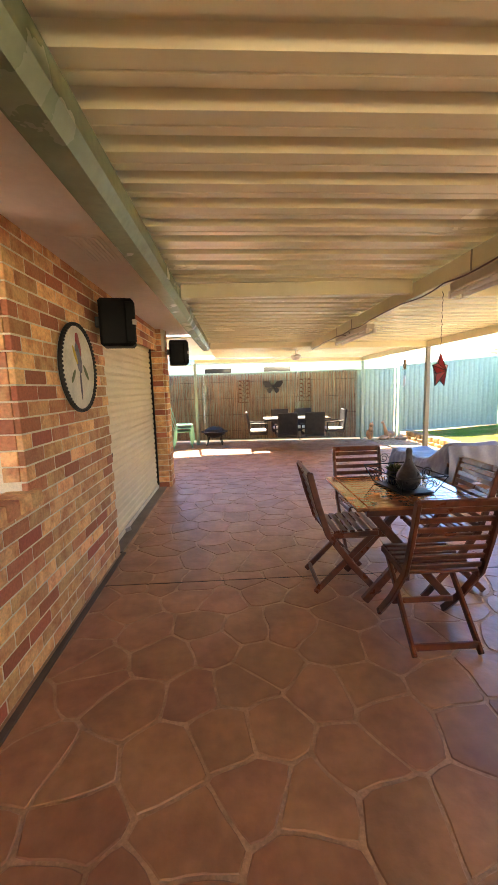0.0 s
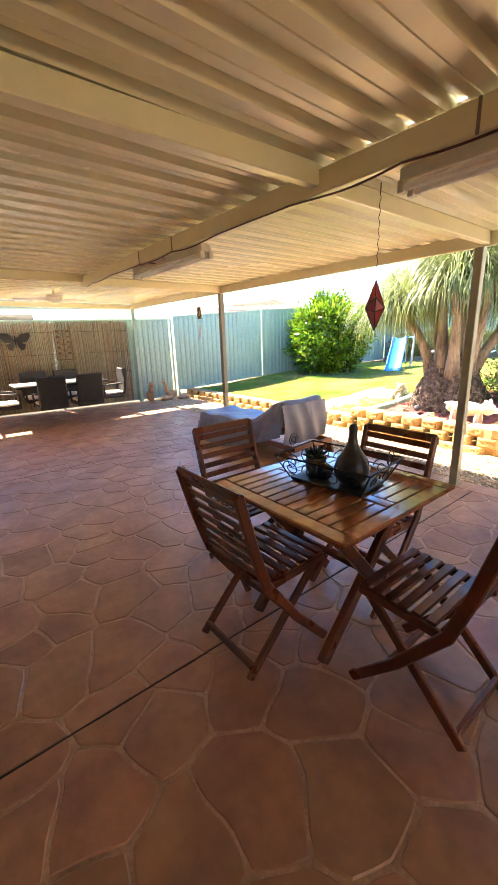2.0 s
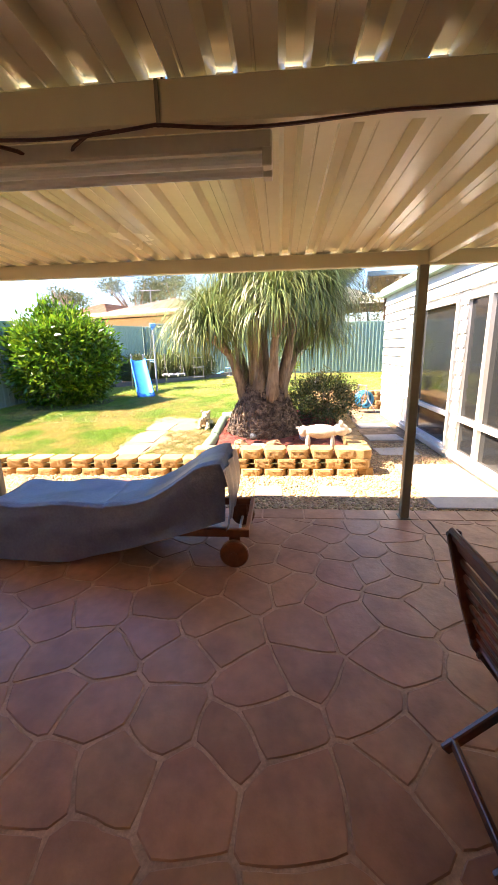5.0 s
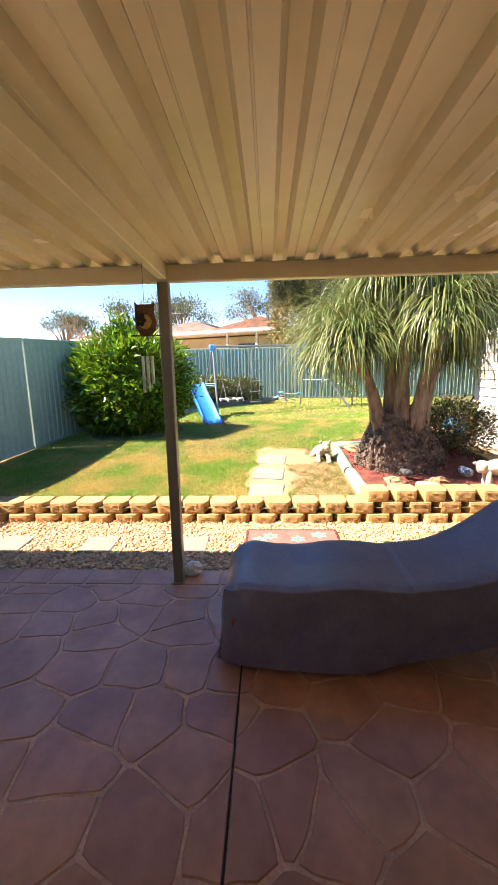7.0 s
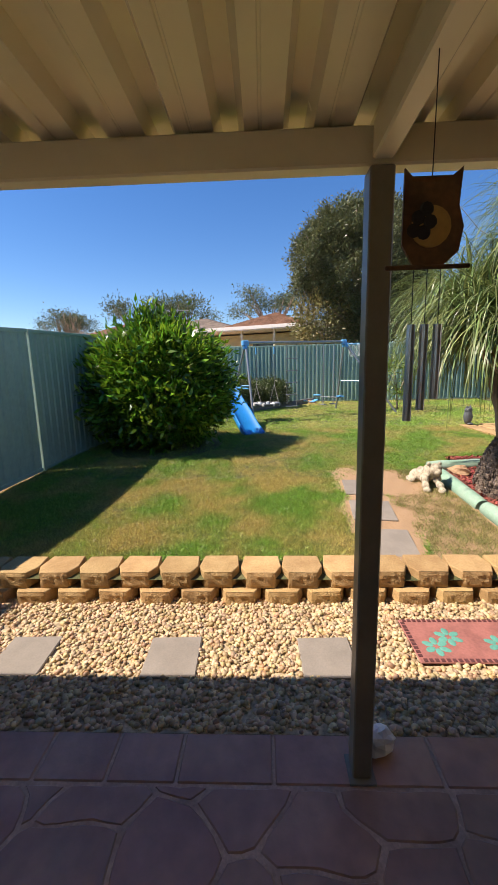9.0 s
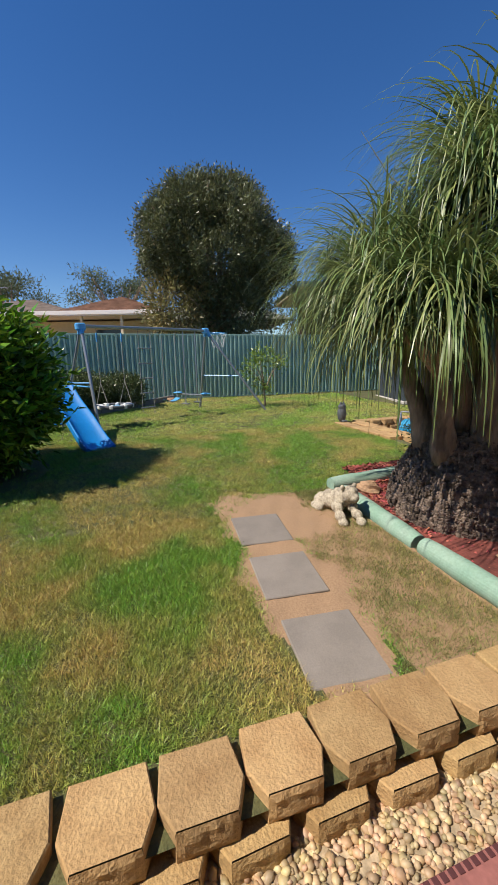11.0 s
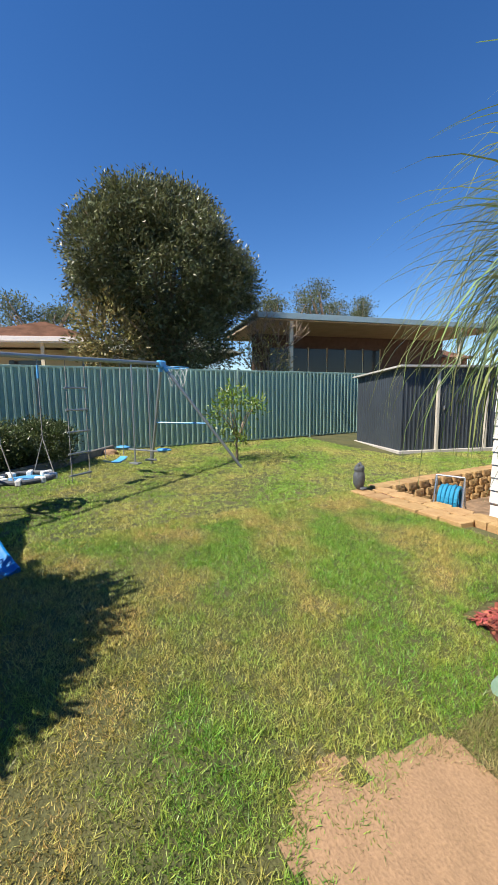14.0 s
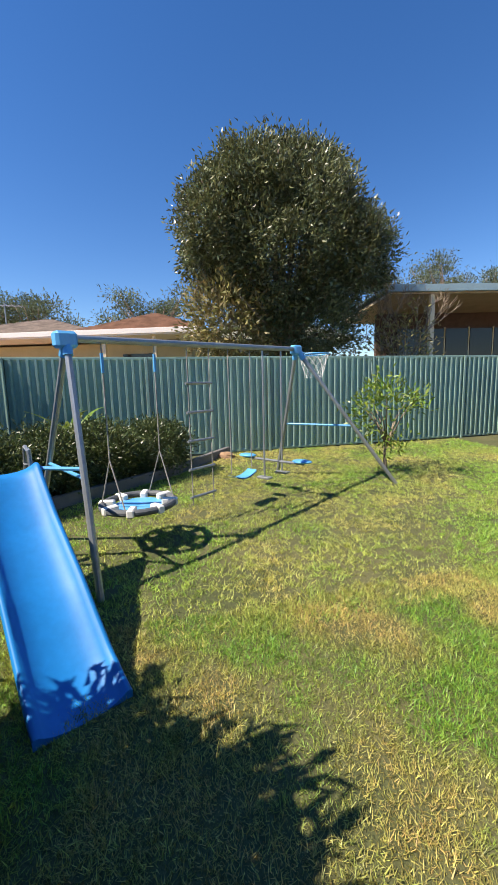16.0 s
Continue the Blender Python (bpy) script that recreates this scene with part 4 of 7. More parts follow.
def speaker(y, x=-0.9):
    t = thing("loudspeaker", "black two-way loudspeaker bracketed to the brick wall", "speaker", "patio speakers", (x, y, 1.86, 0, 0, 12))
    m = Mesh().box(-0.17, 0.1, -0.13, 0.12, 0, 0.37, 0.02)
    m.ob("cabinet", M_BLACK, t)
    grille = Mesh().box(0.03, 0.11, -0.155, -0.125, 0.02, 0.34, 0.01).ob("grille", M_BLACK, t)
    Mesh().box(0.085, 0.118, -0.16, -0.125, 0.16, 0.2, 0.004).ob("badge", M_FITTING, grille, "small pale badge")
    Mesh().bar((-0.21, 0, 0.2), (-0.16, 0, 0.2), 0.05, 0.08).ob("bracket", M_IRON, t)


speaker(3.35)
speaker(6.1, -0.79)

pq = thing("wall_plaque", "round cream plaque with a painted parrot on the brick wall", "plaque", at=(WALL_X + 0.012, 2.84, 1.67, 0, 90, 0))
Mesh().lathe([(0.01, 0.0), (0.3, 0.0), (0.3, 0.02), (0.01, 0.02)], 48).ob("disc", mat("cream_plaque", (0.75, 0.7, 0.6), 0.6), pq)
m = Mesh()
m.tube([(0.3 * math.cos(a * math.pi / 32), 0.3 * math.sin(a * math.pi / 32), 0.018) for a in range(65)], 0.014, 8)
for i in range(64):
    a = i * math.pi / 32
    m.ball((0.3 * math.cos(a), 0.3 * math.sin(a), 0.03), 0.011, 6, 4)
m.ob("rim", M_IRON, pq)
for nm, c_, rr, rot, mm in (("painted_head", (-0.2, 0.0), (0.045, 0.035), 0, M_RED), ("painted_body", (-0.07, 0.0), (0.11, 0.05), 15, mat("grey_feather", (0.2, 0.2, 0.24), 0.6, var=0.4, fine=40)),
                            ("painted_wing", (-0.08, -0.05), (0.08, 0.02), 30, mat("ochre_feather", (0.6, 0.42, 0.06), 0.6)), ("painted_tail", (0.12, 0.01), (0.11, 0.014), 0, mat("dark_feather", (0.12, 0.1, 0.12), 0.6)),
                            ("painted_leaf", (0.03, 0.12), (0.07, 0.02), 40, M_HEDGE), ("painted_leaf", (0.06, -0.11), (0.06, 0.018), -40, M_HEDGE), ("painted_breast", (-0.14, 0.03), (0.07, 0.025), 10, M_RED)):
    o = Mesh().ball((0, 0, 0), (rr[0], rr[1], 0.003), 16, 6).ob(nm, mm, pq)
    o.matrix_basis = pose(c_[0], c_[1], 0.022, 0, 0, rot)

vent = thing("soffit_vent", "pale slotted vent set in the eaves soffit", "vent", at=(-0.83, 2.6, SOFFIT_Z - 0.004))
Mesh().box(-0.1, 0.1, -0.22, 0.22, -0.004, 0.002, 0.002).ob("frame", M_SOFFIT, vent)
for i in range(7):
    Mesh().box(-0.085 + i * 0.025, -0.073 + i * 0.025, -0.2, 0.2, -0.01, -0.004, 0.001).ob("slat", M_SOFFIT, vent)

win = thing("window_1", "house window with a pale frame in a brick reveal", "window", kind="structure")
for a, b, z0, z1 in ((0.3, 0.36, 0.98, 2.38), (1.84, 1.9, 0.98, 2.38), (0.36, 1.84, 0.98, 1.04), (0.36, 1.84, 2.32, 2.38), (1.07, 1.11, 1.04, 2.32)):
    Mesh().box(-1.26, -1.21, a, b, z0, z1).ob("window_frame", M_CREAM_D, win)
Mesh().box(-1.24, -1.234, 0.36, 1.84, 1.04, 2.32, 0.001).ob("pane", M_DARKGLASS, win)


# ---- far end of the patio ----
scr = thing("bamboo_screen", "tied reed screen covering the steel fence behind the dining set", "screen", kind="stuff")
NR = 560
rng = np.random.default_rng(4)
m = Mesh()
for i in range(NR):
    x = -2.6 + i * (3.32 + 2.6) / NR
    y = side_fence_y(x) - 0.055 + rng.uniform(-0.006, 0.006)
    top = 1.84 + rng.uniform(-0.03, 0.03)
    m.tube([(x, y, 0.05), (x + rng.uniform(-0.012, 0.012), y, 1.0), (x + rng.uniform(-0.015, 0.015), y, top)], 0.0052, 5, caps=False)
reeds = m.ob("reeds", M_REED, scr)
m = Mesh()
for z in (0.3, 0.75, 1.2, 1.65):
    m.tube([(-2.6, side_fence_y(-2.6) - 0.066, z), (3.32, side_fence_y(3.32) - 0.066, z)], 0.003, 5)
m.ob("tie_wire", M_IRON, scr)


def on_screen(x, z):
    return pose(x, side_fence_y(x) - 0.085, z, 0, 0, -6.3)


bf = thing("wall_butterfly", "black cut-metal butterfly hung on the reed screen", "wall art", at=on_screen(1.08, 1.5))
for s in (-1, 1):
    for nm, poly in (("upper_wing", [(0.015, 0.02), (0.1, 0.13), (0.26, 0.15), (0.27, 0.08), (0.2, -0.02), (0.1, -0.04), (0.015, -0.02)]), ("lower_wing", [(0.015, -0.02), (0.1, -0.045), (0.17, -0.07), (0.15, -0.16), (0.08, -0.19), (0.03, -0.1)])):
        k = len(poly)
        pts = [(s * x, -0.05 * abs(x) / 0.27 - 0.004, z) for x, z in poly]
        Mesh().add(pts + [(x, y + 0.005, z) for x, y, z in pts], [tuple(range(k)), tuple(range(2 * k - 1, k - 1, -1))] + [(i, (i + 1) % k, k + (i + 1) % k, k + i) for i in range(k)]).ob(nm, M_IRON, bf)
Mesh().tube([(0, 0, -0.12), (0, 0, 0.0), (0, 0, 0.09)], [0.006, 0.016, 0.01], 8).ob("body", M_IRON, bf)


def metal_panel(x):
    t = thing("wall_panel", "rusty wire-framed branch panel on the reed screen", "wall art", "reed screen panels", on_screen(x, 1.38))
    m = Mesh()
    m.tube([(-0.16, 0, -0.3), (0.16, 0, -0.3), (0.16, 0, 0.3), (-0.16, 0, 0.3), (-0.16, 0, -0.3)], 0.01, 6)
    m.ob("frame", M_RUST, t)
    m = Mesh()
    for k in range(5):
        z = -0.24 + 0.11 * k
        m.tube([(0, 0, z), (0.06, 0, z + 0.05), (0.12, 0, z + 0.12)], 0.005, 5)
        m.tube([(0, 0, z), (-0.06, 0, z + 0.05), (-0.12, 0, z + 0.12)], 0.005, 5)
        for s in (-1, 1):
            m.ball((s * 0.1, 0, z + 0.08), (0.035, 0.004, 0.018), 8, 5)
    m.tube([(0, 0, -0.3), (0, 0, 0.3)], 0.006, 5)
    m.ob("branches", M_RUST, t)


metal_panel(0.28)
metal_panel(1.95)


def wicker_chair(x, y, turn):
    t = thing("wicker_chair", "black wicker dining armchair with a white seat cushion", "chair", "chairs round the dining table", (x, y, 0, 0, 0, turn))
    Mesh().box(-0.23, 0.23, -0.23, 0.2, 0.34, 0.41, 0.012).ob("seat", M_WICKER, t)
    Mesh().box(-0.22, 0.22, -0.2, 0.2, 0.412, 0.46, 0.02).ob("cushion", M_CUSHION, t, "white padded seat cushion")
    m = Mesh().box(-0.23, 0.23, -0.025, 0.025, 0, 0.5, 0.015, pose(0, -0.22, 0.4, 8, 0, 0))
    m.ob("backrest", M_WICKER, t)
    for s in (-1, 1):
        for yy in (-0.2, 0.17):
            Mesh().bar((s * 0.205, yy, 0), (s * 0.205, yy, 0.36), 0.035, 0.035).ob("leg", M_WICKER, t)
        Mesh().bar((s * 0.235, -0.2, 0.62), (s * 0.235, 0.2, 0.6), 0.04, 0.03).ob("armrest", M_WICKER, t)
        Mesh().bar((s * 0.235, 0.18, 0.36), (s * 0.235, 0.19, 0.6), 0.03, 0.03).ob("arm_post", M_WICKER, t)


DX, DY = 1.5, 9.5
dt = thing("dining_table", "black wicker dining table with a pale glass top", "table", at=(DX, DY, 0))
Mesh().box(-0.78, 0.78, -0.42, 0.42, 0.69, 0.72, 0.01).ob("frame", M_WICKER, dt)
Mesh().box(-0.77, 0.77, -0.41, 0.41, 0.722, 0.73, 0.003).ob("tabletop", mat("frosted_glass", (0.6, 0.62, 0.62), 0.08, var=0.04, bump=0), dt, "pale reflective glass top")
for sx in (-1, 1):
    for sy in (-1, 1):
        Mesh().bar((sx * 0.7, sy * 0.36, 0), (sx * 0.7, sy * 0.36, 0.69), 0.06, 0.06).ob("leg", M_WICKER, dt)
for x, y, a in ((DX - 0.3, DY - 0.5, 0), (DX + 0.32, DY - 0.5, 0), (DX - 0.3, DY + 0.52, 180), (DX + 0.32, DY + 0.52, 180), (DX - 0.92, DY, -90), (DX + 0.92, DY, 90)):
    wicker_chair(x, y, a)

fp = thing("fire_pit", "round dark steel fire pit with a mesh lid on legs", "fire pit", at=(-0.55, 10.35, 0))
Mesh().lathe([(0.12, 0.2), (0.26, 0.27), (0.3, 0.34), (0.36, 0.345), (0.36, 0.36), (0.29, 0.36), (0.25, 0.29), (0.1, 0.22)], 24).ob("bowl", M_IRON, fp)
Mesh().lathe([(0.28, 0.36), (0.24, 0.42), (0.13, 0.48), (0.02, 0.5)], 16).ob("lid", M_IRON, fp)
for i in range(4):
    a = math.pi / 4 + i * math.pi / 2
    Mesh().tube([(0.27 * math.cos(a), 0.27 * math.sin(a), 0.32), (0.22 * math.cos(a), 0.22 * math.sin(a), 0.15), (0.3 * math.cos(a), 0.3 * math.sin(a), 0.0)], 0.014, 6).ob("leg", M_IRON, fp)


def plastic_chair(z, shift):
    t = thing("plastic_chair", "aqua green moulded plastic garden chair in a stack", "chair", "stacked plastic chairs", (-1.38 + shift, 10.1, z, 0, 0, -80))
    Mesh().box(-0.22, 0.22, -0.2, 0.22, 0.4, 0.425, 0.012).ob("seat", M_AQUA, t)
    m = Mesh()
    for x in (-0.17, -0.06, 0.06, 0.17):
        m.bar((x, -0.2, 0.42), (x * 1.05, -0.3, 0.8), 0.05, 0.02, up=(0, 1, 0.2))
    m.bar((-0.21, -0.3, 0.8), (0.21, -0.3, 0.8), 0.02, 0.1, up=(0, -0.2, 1), c=0.01)
    m.ob("backrest", M_AQUA, t)
    for s in (-1, 1):
        for y in (-0.19, 0.2):
            Mesh().bar((s * 0.2, y, 0.41), (s * 0.23, y * 1.2, 0.0), 0.045, 0.035, up=(0, 1, 0)).ob("leg", M_AQUA, t)


plastic_chair(0.0, 0)
plastic_chair(0.09, 0.03)
plastic_chair(0.18, 0.06)


def cat_figure():
    m = Mesh()
    m.ball((0, 0, 0.14), (0.09, 0.11, 0.14), 12, 8)
    m.tube([(0, -0.04, 0.22), (0, -0.06, 0.36)], [0.07, 0.05], 10)
    m.ball((0, -0.07, 0.4), (0.055, 0.065, 0.055), 10, 7)
    for s in (-1, 1):
        m.tube([(s * 0.035, -0.06, 0.44), (s * 0.04, -0.055, 0.49)], [0.02, 0.003], 6)
    return m


o = cat_figure().ob("cat_figure", M_WOODTOY, smooth=True)
o.matrix_basis = pose(3.62, 10.25, 0.0, 0, 0, 20)
tagged(o, "carved timber sitting cat figure by the green fence", "figurine")
m = Mesh()
m.ball((0, 0, 0.13), (0.1, 0.2, 0.1), 12, 8)
m.tube([(0, -0.14, 0.16), (0, -0.22, 0.33), (0, -0.28, 0.46)], [0.06, 0.035, 0.025], 10)
m.ball((0, -0.31, 0.47), (0.028, 0.06, 0.03), 10, 6)
for s in (-1, 1):
    m.tube([(s * 0.02, -0.27, 0.49), (s * 0.02, -0.26, 0.53)], 0.006, 5)
    m.tube([(s * 0.06, -0.1, 0.1), (s * 0.09, -0.18, 0.02)], 0.025, 6)
o = m.ob("giraffe_figure", M_WOODTOY, smooth=True)
o.matrix_basis = pose(4.15, 10.2, 0.0, 0, 0, -60)
tagged(o, "reclining carved timber giraffe figure beside the fence", "figurine")
for x, y, a in ((3.95, 10.1, 20), (4.35, 9.95, -15)):
    o = Mesh().ball((0, 0, 0.05), (0.17, 0.1, 0.07), 10, 7, 0.4).ob("garden_rock", M_ROCK)
    o.matrix_basis = pose(x, y, 0, 0, 0, a)
    tagged(o, "rough brown sandstone rock at the fence foot", "rock")


# ---- garden walls of split blocks ----
def block_data(h, name):
    """A split-face block: hexagonal in plan, flat top, rough broken front (front is -x)."""
    plan = [(-0.125, -0.096), (-0.03, -0.14), (0.125, -0.122), (0.125, 0.122), (-0.03, 0.14), (-0.125, 0.096)]
    vs, fs = [], []
    m = Mesh()
    pts = plan
    k = len(pts)
    e = 0.006
    rings = [(0, 1.0, 0.0), (h - e, 1.0, 0.0), (h, 0.965, 0.0)]
    for z, s, _ in rings:
        vs += [(x * s, y * s, z) for x, y in pts]
    for r_ in range(2):
        for i in range(k):
            j = (i + 1) % k
            if i == k - 1:
                continue
            fs.append((r_ * k + i, r_ * k + j, (r_ + 1) * k + j, (r_ + 1) * k + i))
    fs.append(tuple(range(2 * k, 3 * k)))
    fs.append(tuple(range(k))[::-1])
    m.add(vs, fs)
    rr = random.Random(name)
    nu, nv = 8, 5
    off = Vector((rr.uniform(0, 50), rr.uniform(0, 50), 0))
    m.grid(lambda u, v: (-0.125 - (0.007 + 0.006 * noise.noise(off + Vector((u * 4, v * 3, 0))) + 0.0028 * rr.uniform(-1, 1) if 0 < u < 1 and 0 < v < 1 else 0.0), (-0.096 + 0.192 * u) * (1 - 0.035 * max(0.0, v - 0.9) * 10), v * h), nu, nv)
    return m.data("block", M_BLOCK)


BLOCKS = [block_data(0.112, "block%d" % i) for i in range(5)]
rb = random.Random(7)


def lay(parent, x, y, z, turn=0.0):
    o = new("block", rb.choice(BLOCKS))
    o.parent = parent
    o.matrix_basis = pose(x + rb.uniform(-0.006, 0.006), y + rb.uniform(-0.004, 0.004), z, 0, 0, turn + rb.uniform(-2, 2))


rw = thing("retaining_wall", "low retaining wall of sandy split-face concrete blocks", "wall", kind="structure")
y, i = 3.24, 0
while y < 10.25:
    lay(rw, 4.675, y + 0.143, -0.03)
    lay(rw, 4.725, y, 0.084)
    if y < 5.2:
        lay(rw, 4.75, y + 0.143, 0.197)
    y += 0.287
bw = thing("bed_wall", "stepped block wall beside the sunken gravel path", "wall", kind="structure")
x = 4.75
while x < 9.7:
    yy = 3.2 - 0.055 * (x - 4.6)
    n = 3 if x < 7 else 4
    for c in range(n):
        if c == n - 1 and rb.random() < 0.0:
            continue
        lay(bw, x + (0.132 if c % 2 else 0), yy + 0.015 * c, -0.03 + c * 0.114, 90)
    x += 0.264
y = 2.95
while y > -0.6:
    for c in range(4):
        lay(bw, 9.82 + 0.02 * c, y - (0.132 if c % 2 else 0), -0.03 + c * 0.114, 0)
    y -= 0.264
x = 9.75
while x > 8.4:
    lay(bw, x, 3.28, 0.31, 90)
    x -= 0.264

# ---- gravel, slabs, mat ----
M_GRAVELBED = mat("gravel_bed", (0.56, 0.43, 0.27), 0.9, var=0.3, scale=10, fine=60, bump=0.6)
M_PEBBLE = mat("quartz_pebble", (0.53, 0.4, 0.245), 0.55, var=0.14, scale=14, fine=50, bump=0.1, island=0.42, hue=0.025, color2=(0.39, 0.25, 0.12))
structure("ground_2", Mesh().box(EDGE_X, 4.75, 1.9, 10.4, -0.05, -0.006, 0.001), M_GRAVELBED, "sandy bed under the gravel strip", "ground")
M_PATH = mat("bark_path", (0.3, 0.2, 0.12), 0.95, var=0.3, scale=6, fine=40, bump=0.8, depth=0.012)
structure("path", Mesh().box(4.75, 9.9, 1.9, 3.2, -0.05, -0.008, 0.001), M_PATH, "brown gravel and bark path beside the room", "path")

SLABS = [(4.05, 8.57), (4.05, 7.74), (4.05, 6.9), (4.05, 4.3), (4.05, 3.62)]
ico = bmesh.new()
bmesh.ops.create_icosphere(ico, subdivisions=1, radius=1)
ico.verts.ensure_lookup_table()
ICO_V = np.array([v.co for v in ico.verts])
ICO_F = np.array([[v.index for v in f.verts] for f in ico.faces])
ico.free()


def pebbles(name, n, x0, x1, y0, y1, z, size, material, label, keep=lambda x, y: np.ones(len(x), bool), flat=0.6, seed=1):
    g = np.random.default_rng(seed)
    x, y = g.uniform(x0, x1, n), g.uniform(y0, y1, n)
    k = keep(x, y)
    x, y = x[k], y[k]
    n = len(x)
    s = size * g.uniform(0.6, 1.35, n)
    sc = np.stack([s * g.uniform(0.7, 1.2, n), s * g.uniform(0.6, 1.0, n), s * g.uniform(0.5, 1.0, n) * flat / 0.6 * 0.75], 1)
    a = g.uniform(0, 2 * np.pi, n)
    tl = g.normal(0, 0.3, n)
    v = ICO_V[None] * (1 + g.normal(0, 0.1, (n, len(ICO_V), 1)))
    v = v * sc[:, None]
    c, d = np.cos(tl)[:, None], np.sin(tl)[:, None]
    v = np.stack([v[..., 0] * c - v[..., 2] * d, v[..., 1], v[..., 0] * d + v[..., 2] * c], 2)
    c, d = np.cos(a)[:, None], np.sin(a)[:, None]
    v = np.stack([v[..., 0] * c - v[..., 1] * d, v[..., 0] * d + v[..., 1] * c, v[..., 2]], 2)
    v += np.stack([x, y, z + g.uniform(-0.3, 0.5, n) * size], 1)[:, None]
    f = ICO_F[None] + (np.arange(n) * len(ICO_V))[:, None, None]
    o = new(name, fast(name, v.reshape(-1, 3), f.reshape(-1, 3), material, True))
    return tagged(o, label, name, kind="stuff")


def off_slabs(x, y):
    k = np.ones(len(x), bool)
    for sx, sy in SLABS:
        k &= ~((abs(x - sx) < 0.15) & (abs(y - sy) < 0.145))
    return k & ~((x > 4.0) & (x < 4.36) & (y > 5.56) & (y < 6.42))


pebbles("gravel", 27000, EDGE_X + 0.01, 4.6, 1.95, 10.35, -0.003, 0.0165, M_PEBBLE, "cream and honey quartz pebbles filling the strip", off_slabs, seed=3)
pebbles("gravel", 6500, 4.5, 6.2, 1.95, 3.08, -0.004, 0.0128, M_PEBBLE, "cream quartz pebbles scattered on the side path", seed=5)
for sx, sy in SLABS:
    o = Mesh().box(-0.15, 0.15, -0.145, 0.145, -0.03, 0.012, 0.005).ob("stepping_slab", M_PAVER)
    o.matrix_basis = pose(sx, sy, 0, 0, 0, 2)
    tagged(o, "square grey concrete stepping slab set in gravel", "slab", "gravel slabs")
for px, py in ((5.7, 2.5), (6.6, 2.45), (7.6, 2.4)):
    o = Mesh().box(-0.2, 0.2, -0.28, 0.28, -0.03, 0.008, 0.005).ob("stepping_slab", M_CONCRETE)
    o.matrix_basis = pose(px, py, 0, 0, 0, 3)
    tagged(o, "pale concrete slab on the side path", "slab", "side path slabs")
structure("path_2", Mesh().box(8.86, 9.9, -0.8, 1.898, -0.05, -0.008, 0.001), M_PATH, "brown gravel path past the room corner", "path")
structure("pavement", Mesh().box(3.62, 5.0, 1.98, 2.72, -0.03, 0.02, 0.006), M_CONCRETE, "pale concrete doorstep slab at the room", "pavement")

mt = thing("door_mat", "dark red rubber mat with brick border and teal flowers", "mat", at=(4.18, 5.99, 0))
Mesh().box(-0.18, 0.18, -0.43, 0.43, 0.004, 0.016, 0.004).ob("mat_body", mat("brick_red_rubber", (0.34, 0.13, 0.11), 0.7, var=0.15, scale=10, fine=60), mt)
m_dark = mat("dark_red_rubber", (0.1, 0.03, 0.03), 0.7)
m = Mesh()
for s in (-1, 1):
    for i in range(28):
        m.box(s * 0.165 - 0.012, s * 0.165 + 0.012, -0.42 + i * 0.03, -0.4 + i * 0.03, 0.016, 0.019, 0.001)
    for i in range(10):
        m.box(-0.14 + i * 0.03, -0.12 + i * 0.03, s * 0.415 - 0.012, s * 0.415 + 0.012, 0.016, 0.019, 0.001)
m.ob("border", m_dark, mt)
m_teal = mat("teal_print", (0.1, 0.32, 0.26), 0.7)
for cx, cy in ((0.02, 0.2), (-0.04, -0.05), (0.05, -0.25), (-0.06, 0.3)):
    m = Mesh()
    for i in range(6):
        a = i * math.pi / 3
        m.ball((cx + 0.045 * math.cos(a), cy + 0.045 * math.sin(a), 0.0165), (0.032, 0.02, 0.002), 8, 4, m=Matrix.Rotation(a, 3, "Z"))
    m.ob("flower_print", m_teal, mt)
o = Mesh().ball((0, 0, 0.05), (0.05, 0.07, 0.06), 10, 8, 0.3).ob("white_stone", M_WHITE)
o.matrix_basis = pose(3.53, 6.78, 0, 0, 0, 20)
tagged(o, "small white stone leaning at the patio post", "stone")

# pavers across the lawn
for px, py in ((6.36, 6.15), (5.76, 6.2), (5.15, 6.23)):
    o = Mesh().box(-0.22, 0.22, -0.195, 0.195, -0.03, 0.022, 0.005).ob("lawn_paver", M_PAVER)
    o.matrix_basis = pose(px, py, lawn_z(px, py) - 0.008, 0, -4, -6)
    tagged(o, "square grey concrete paver laid in bare sandy soil", "paver", "lawn pavers")

# ---- planted bed with the palm ----
m = Mesh()
bed = [(4.72, 3.28), (9.6, 3.0), (9.6, 3.3), (7.4, 3.6), (7.35, 4.7), (6.85, 5.08), (4.72, 5.15)]
m.add([(x, y, lawn_z(x, y) + 0.02) for x, y in bed] + [(x, y, 0) for x, y in bed], [tuple(range(7))] + [(i, (i + 1) % 7, 7 + (i + 1) % 7, 7 + i) for i in range(7)])
structure("ground_3", m, mat("mulch_bed", (0.22, 0.06, 0.045), 0.95, var=0.3, scale=8, fine=50, bump=0.8), "raised garden bed of red bark mulch", "ground")
g = np.random.default_rng(12)
n = 17000
x, y = g.uniform(4.8, 7.35, n), g.uniform(3.3, 5.15, n)
k = (y < 5.17 - 0.11 * (x - 4.85)) & ((x < 6.8) | (y < 4.8))
x, y = x[k], y[k]
n = len(x)
a, l_ = g.uniform(0, 2 * np.pi, n), g.uniform(0.014, 0.042, n)
tilt = g.normal(0, 0.3, n)
zz = np.array([lawn_z(p, q) for p, q in zip(x, y)]) + 0.026 + g.uniform(0, 0.014, n)
d = np.stack([np.cos(a), np.sin(a), tilt], 1) * l_[:, None]
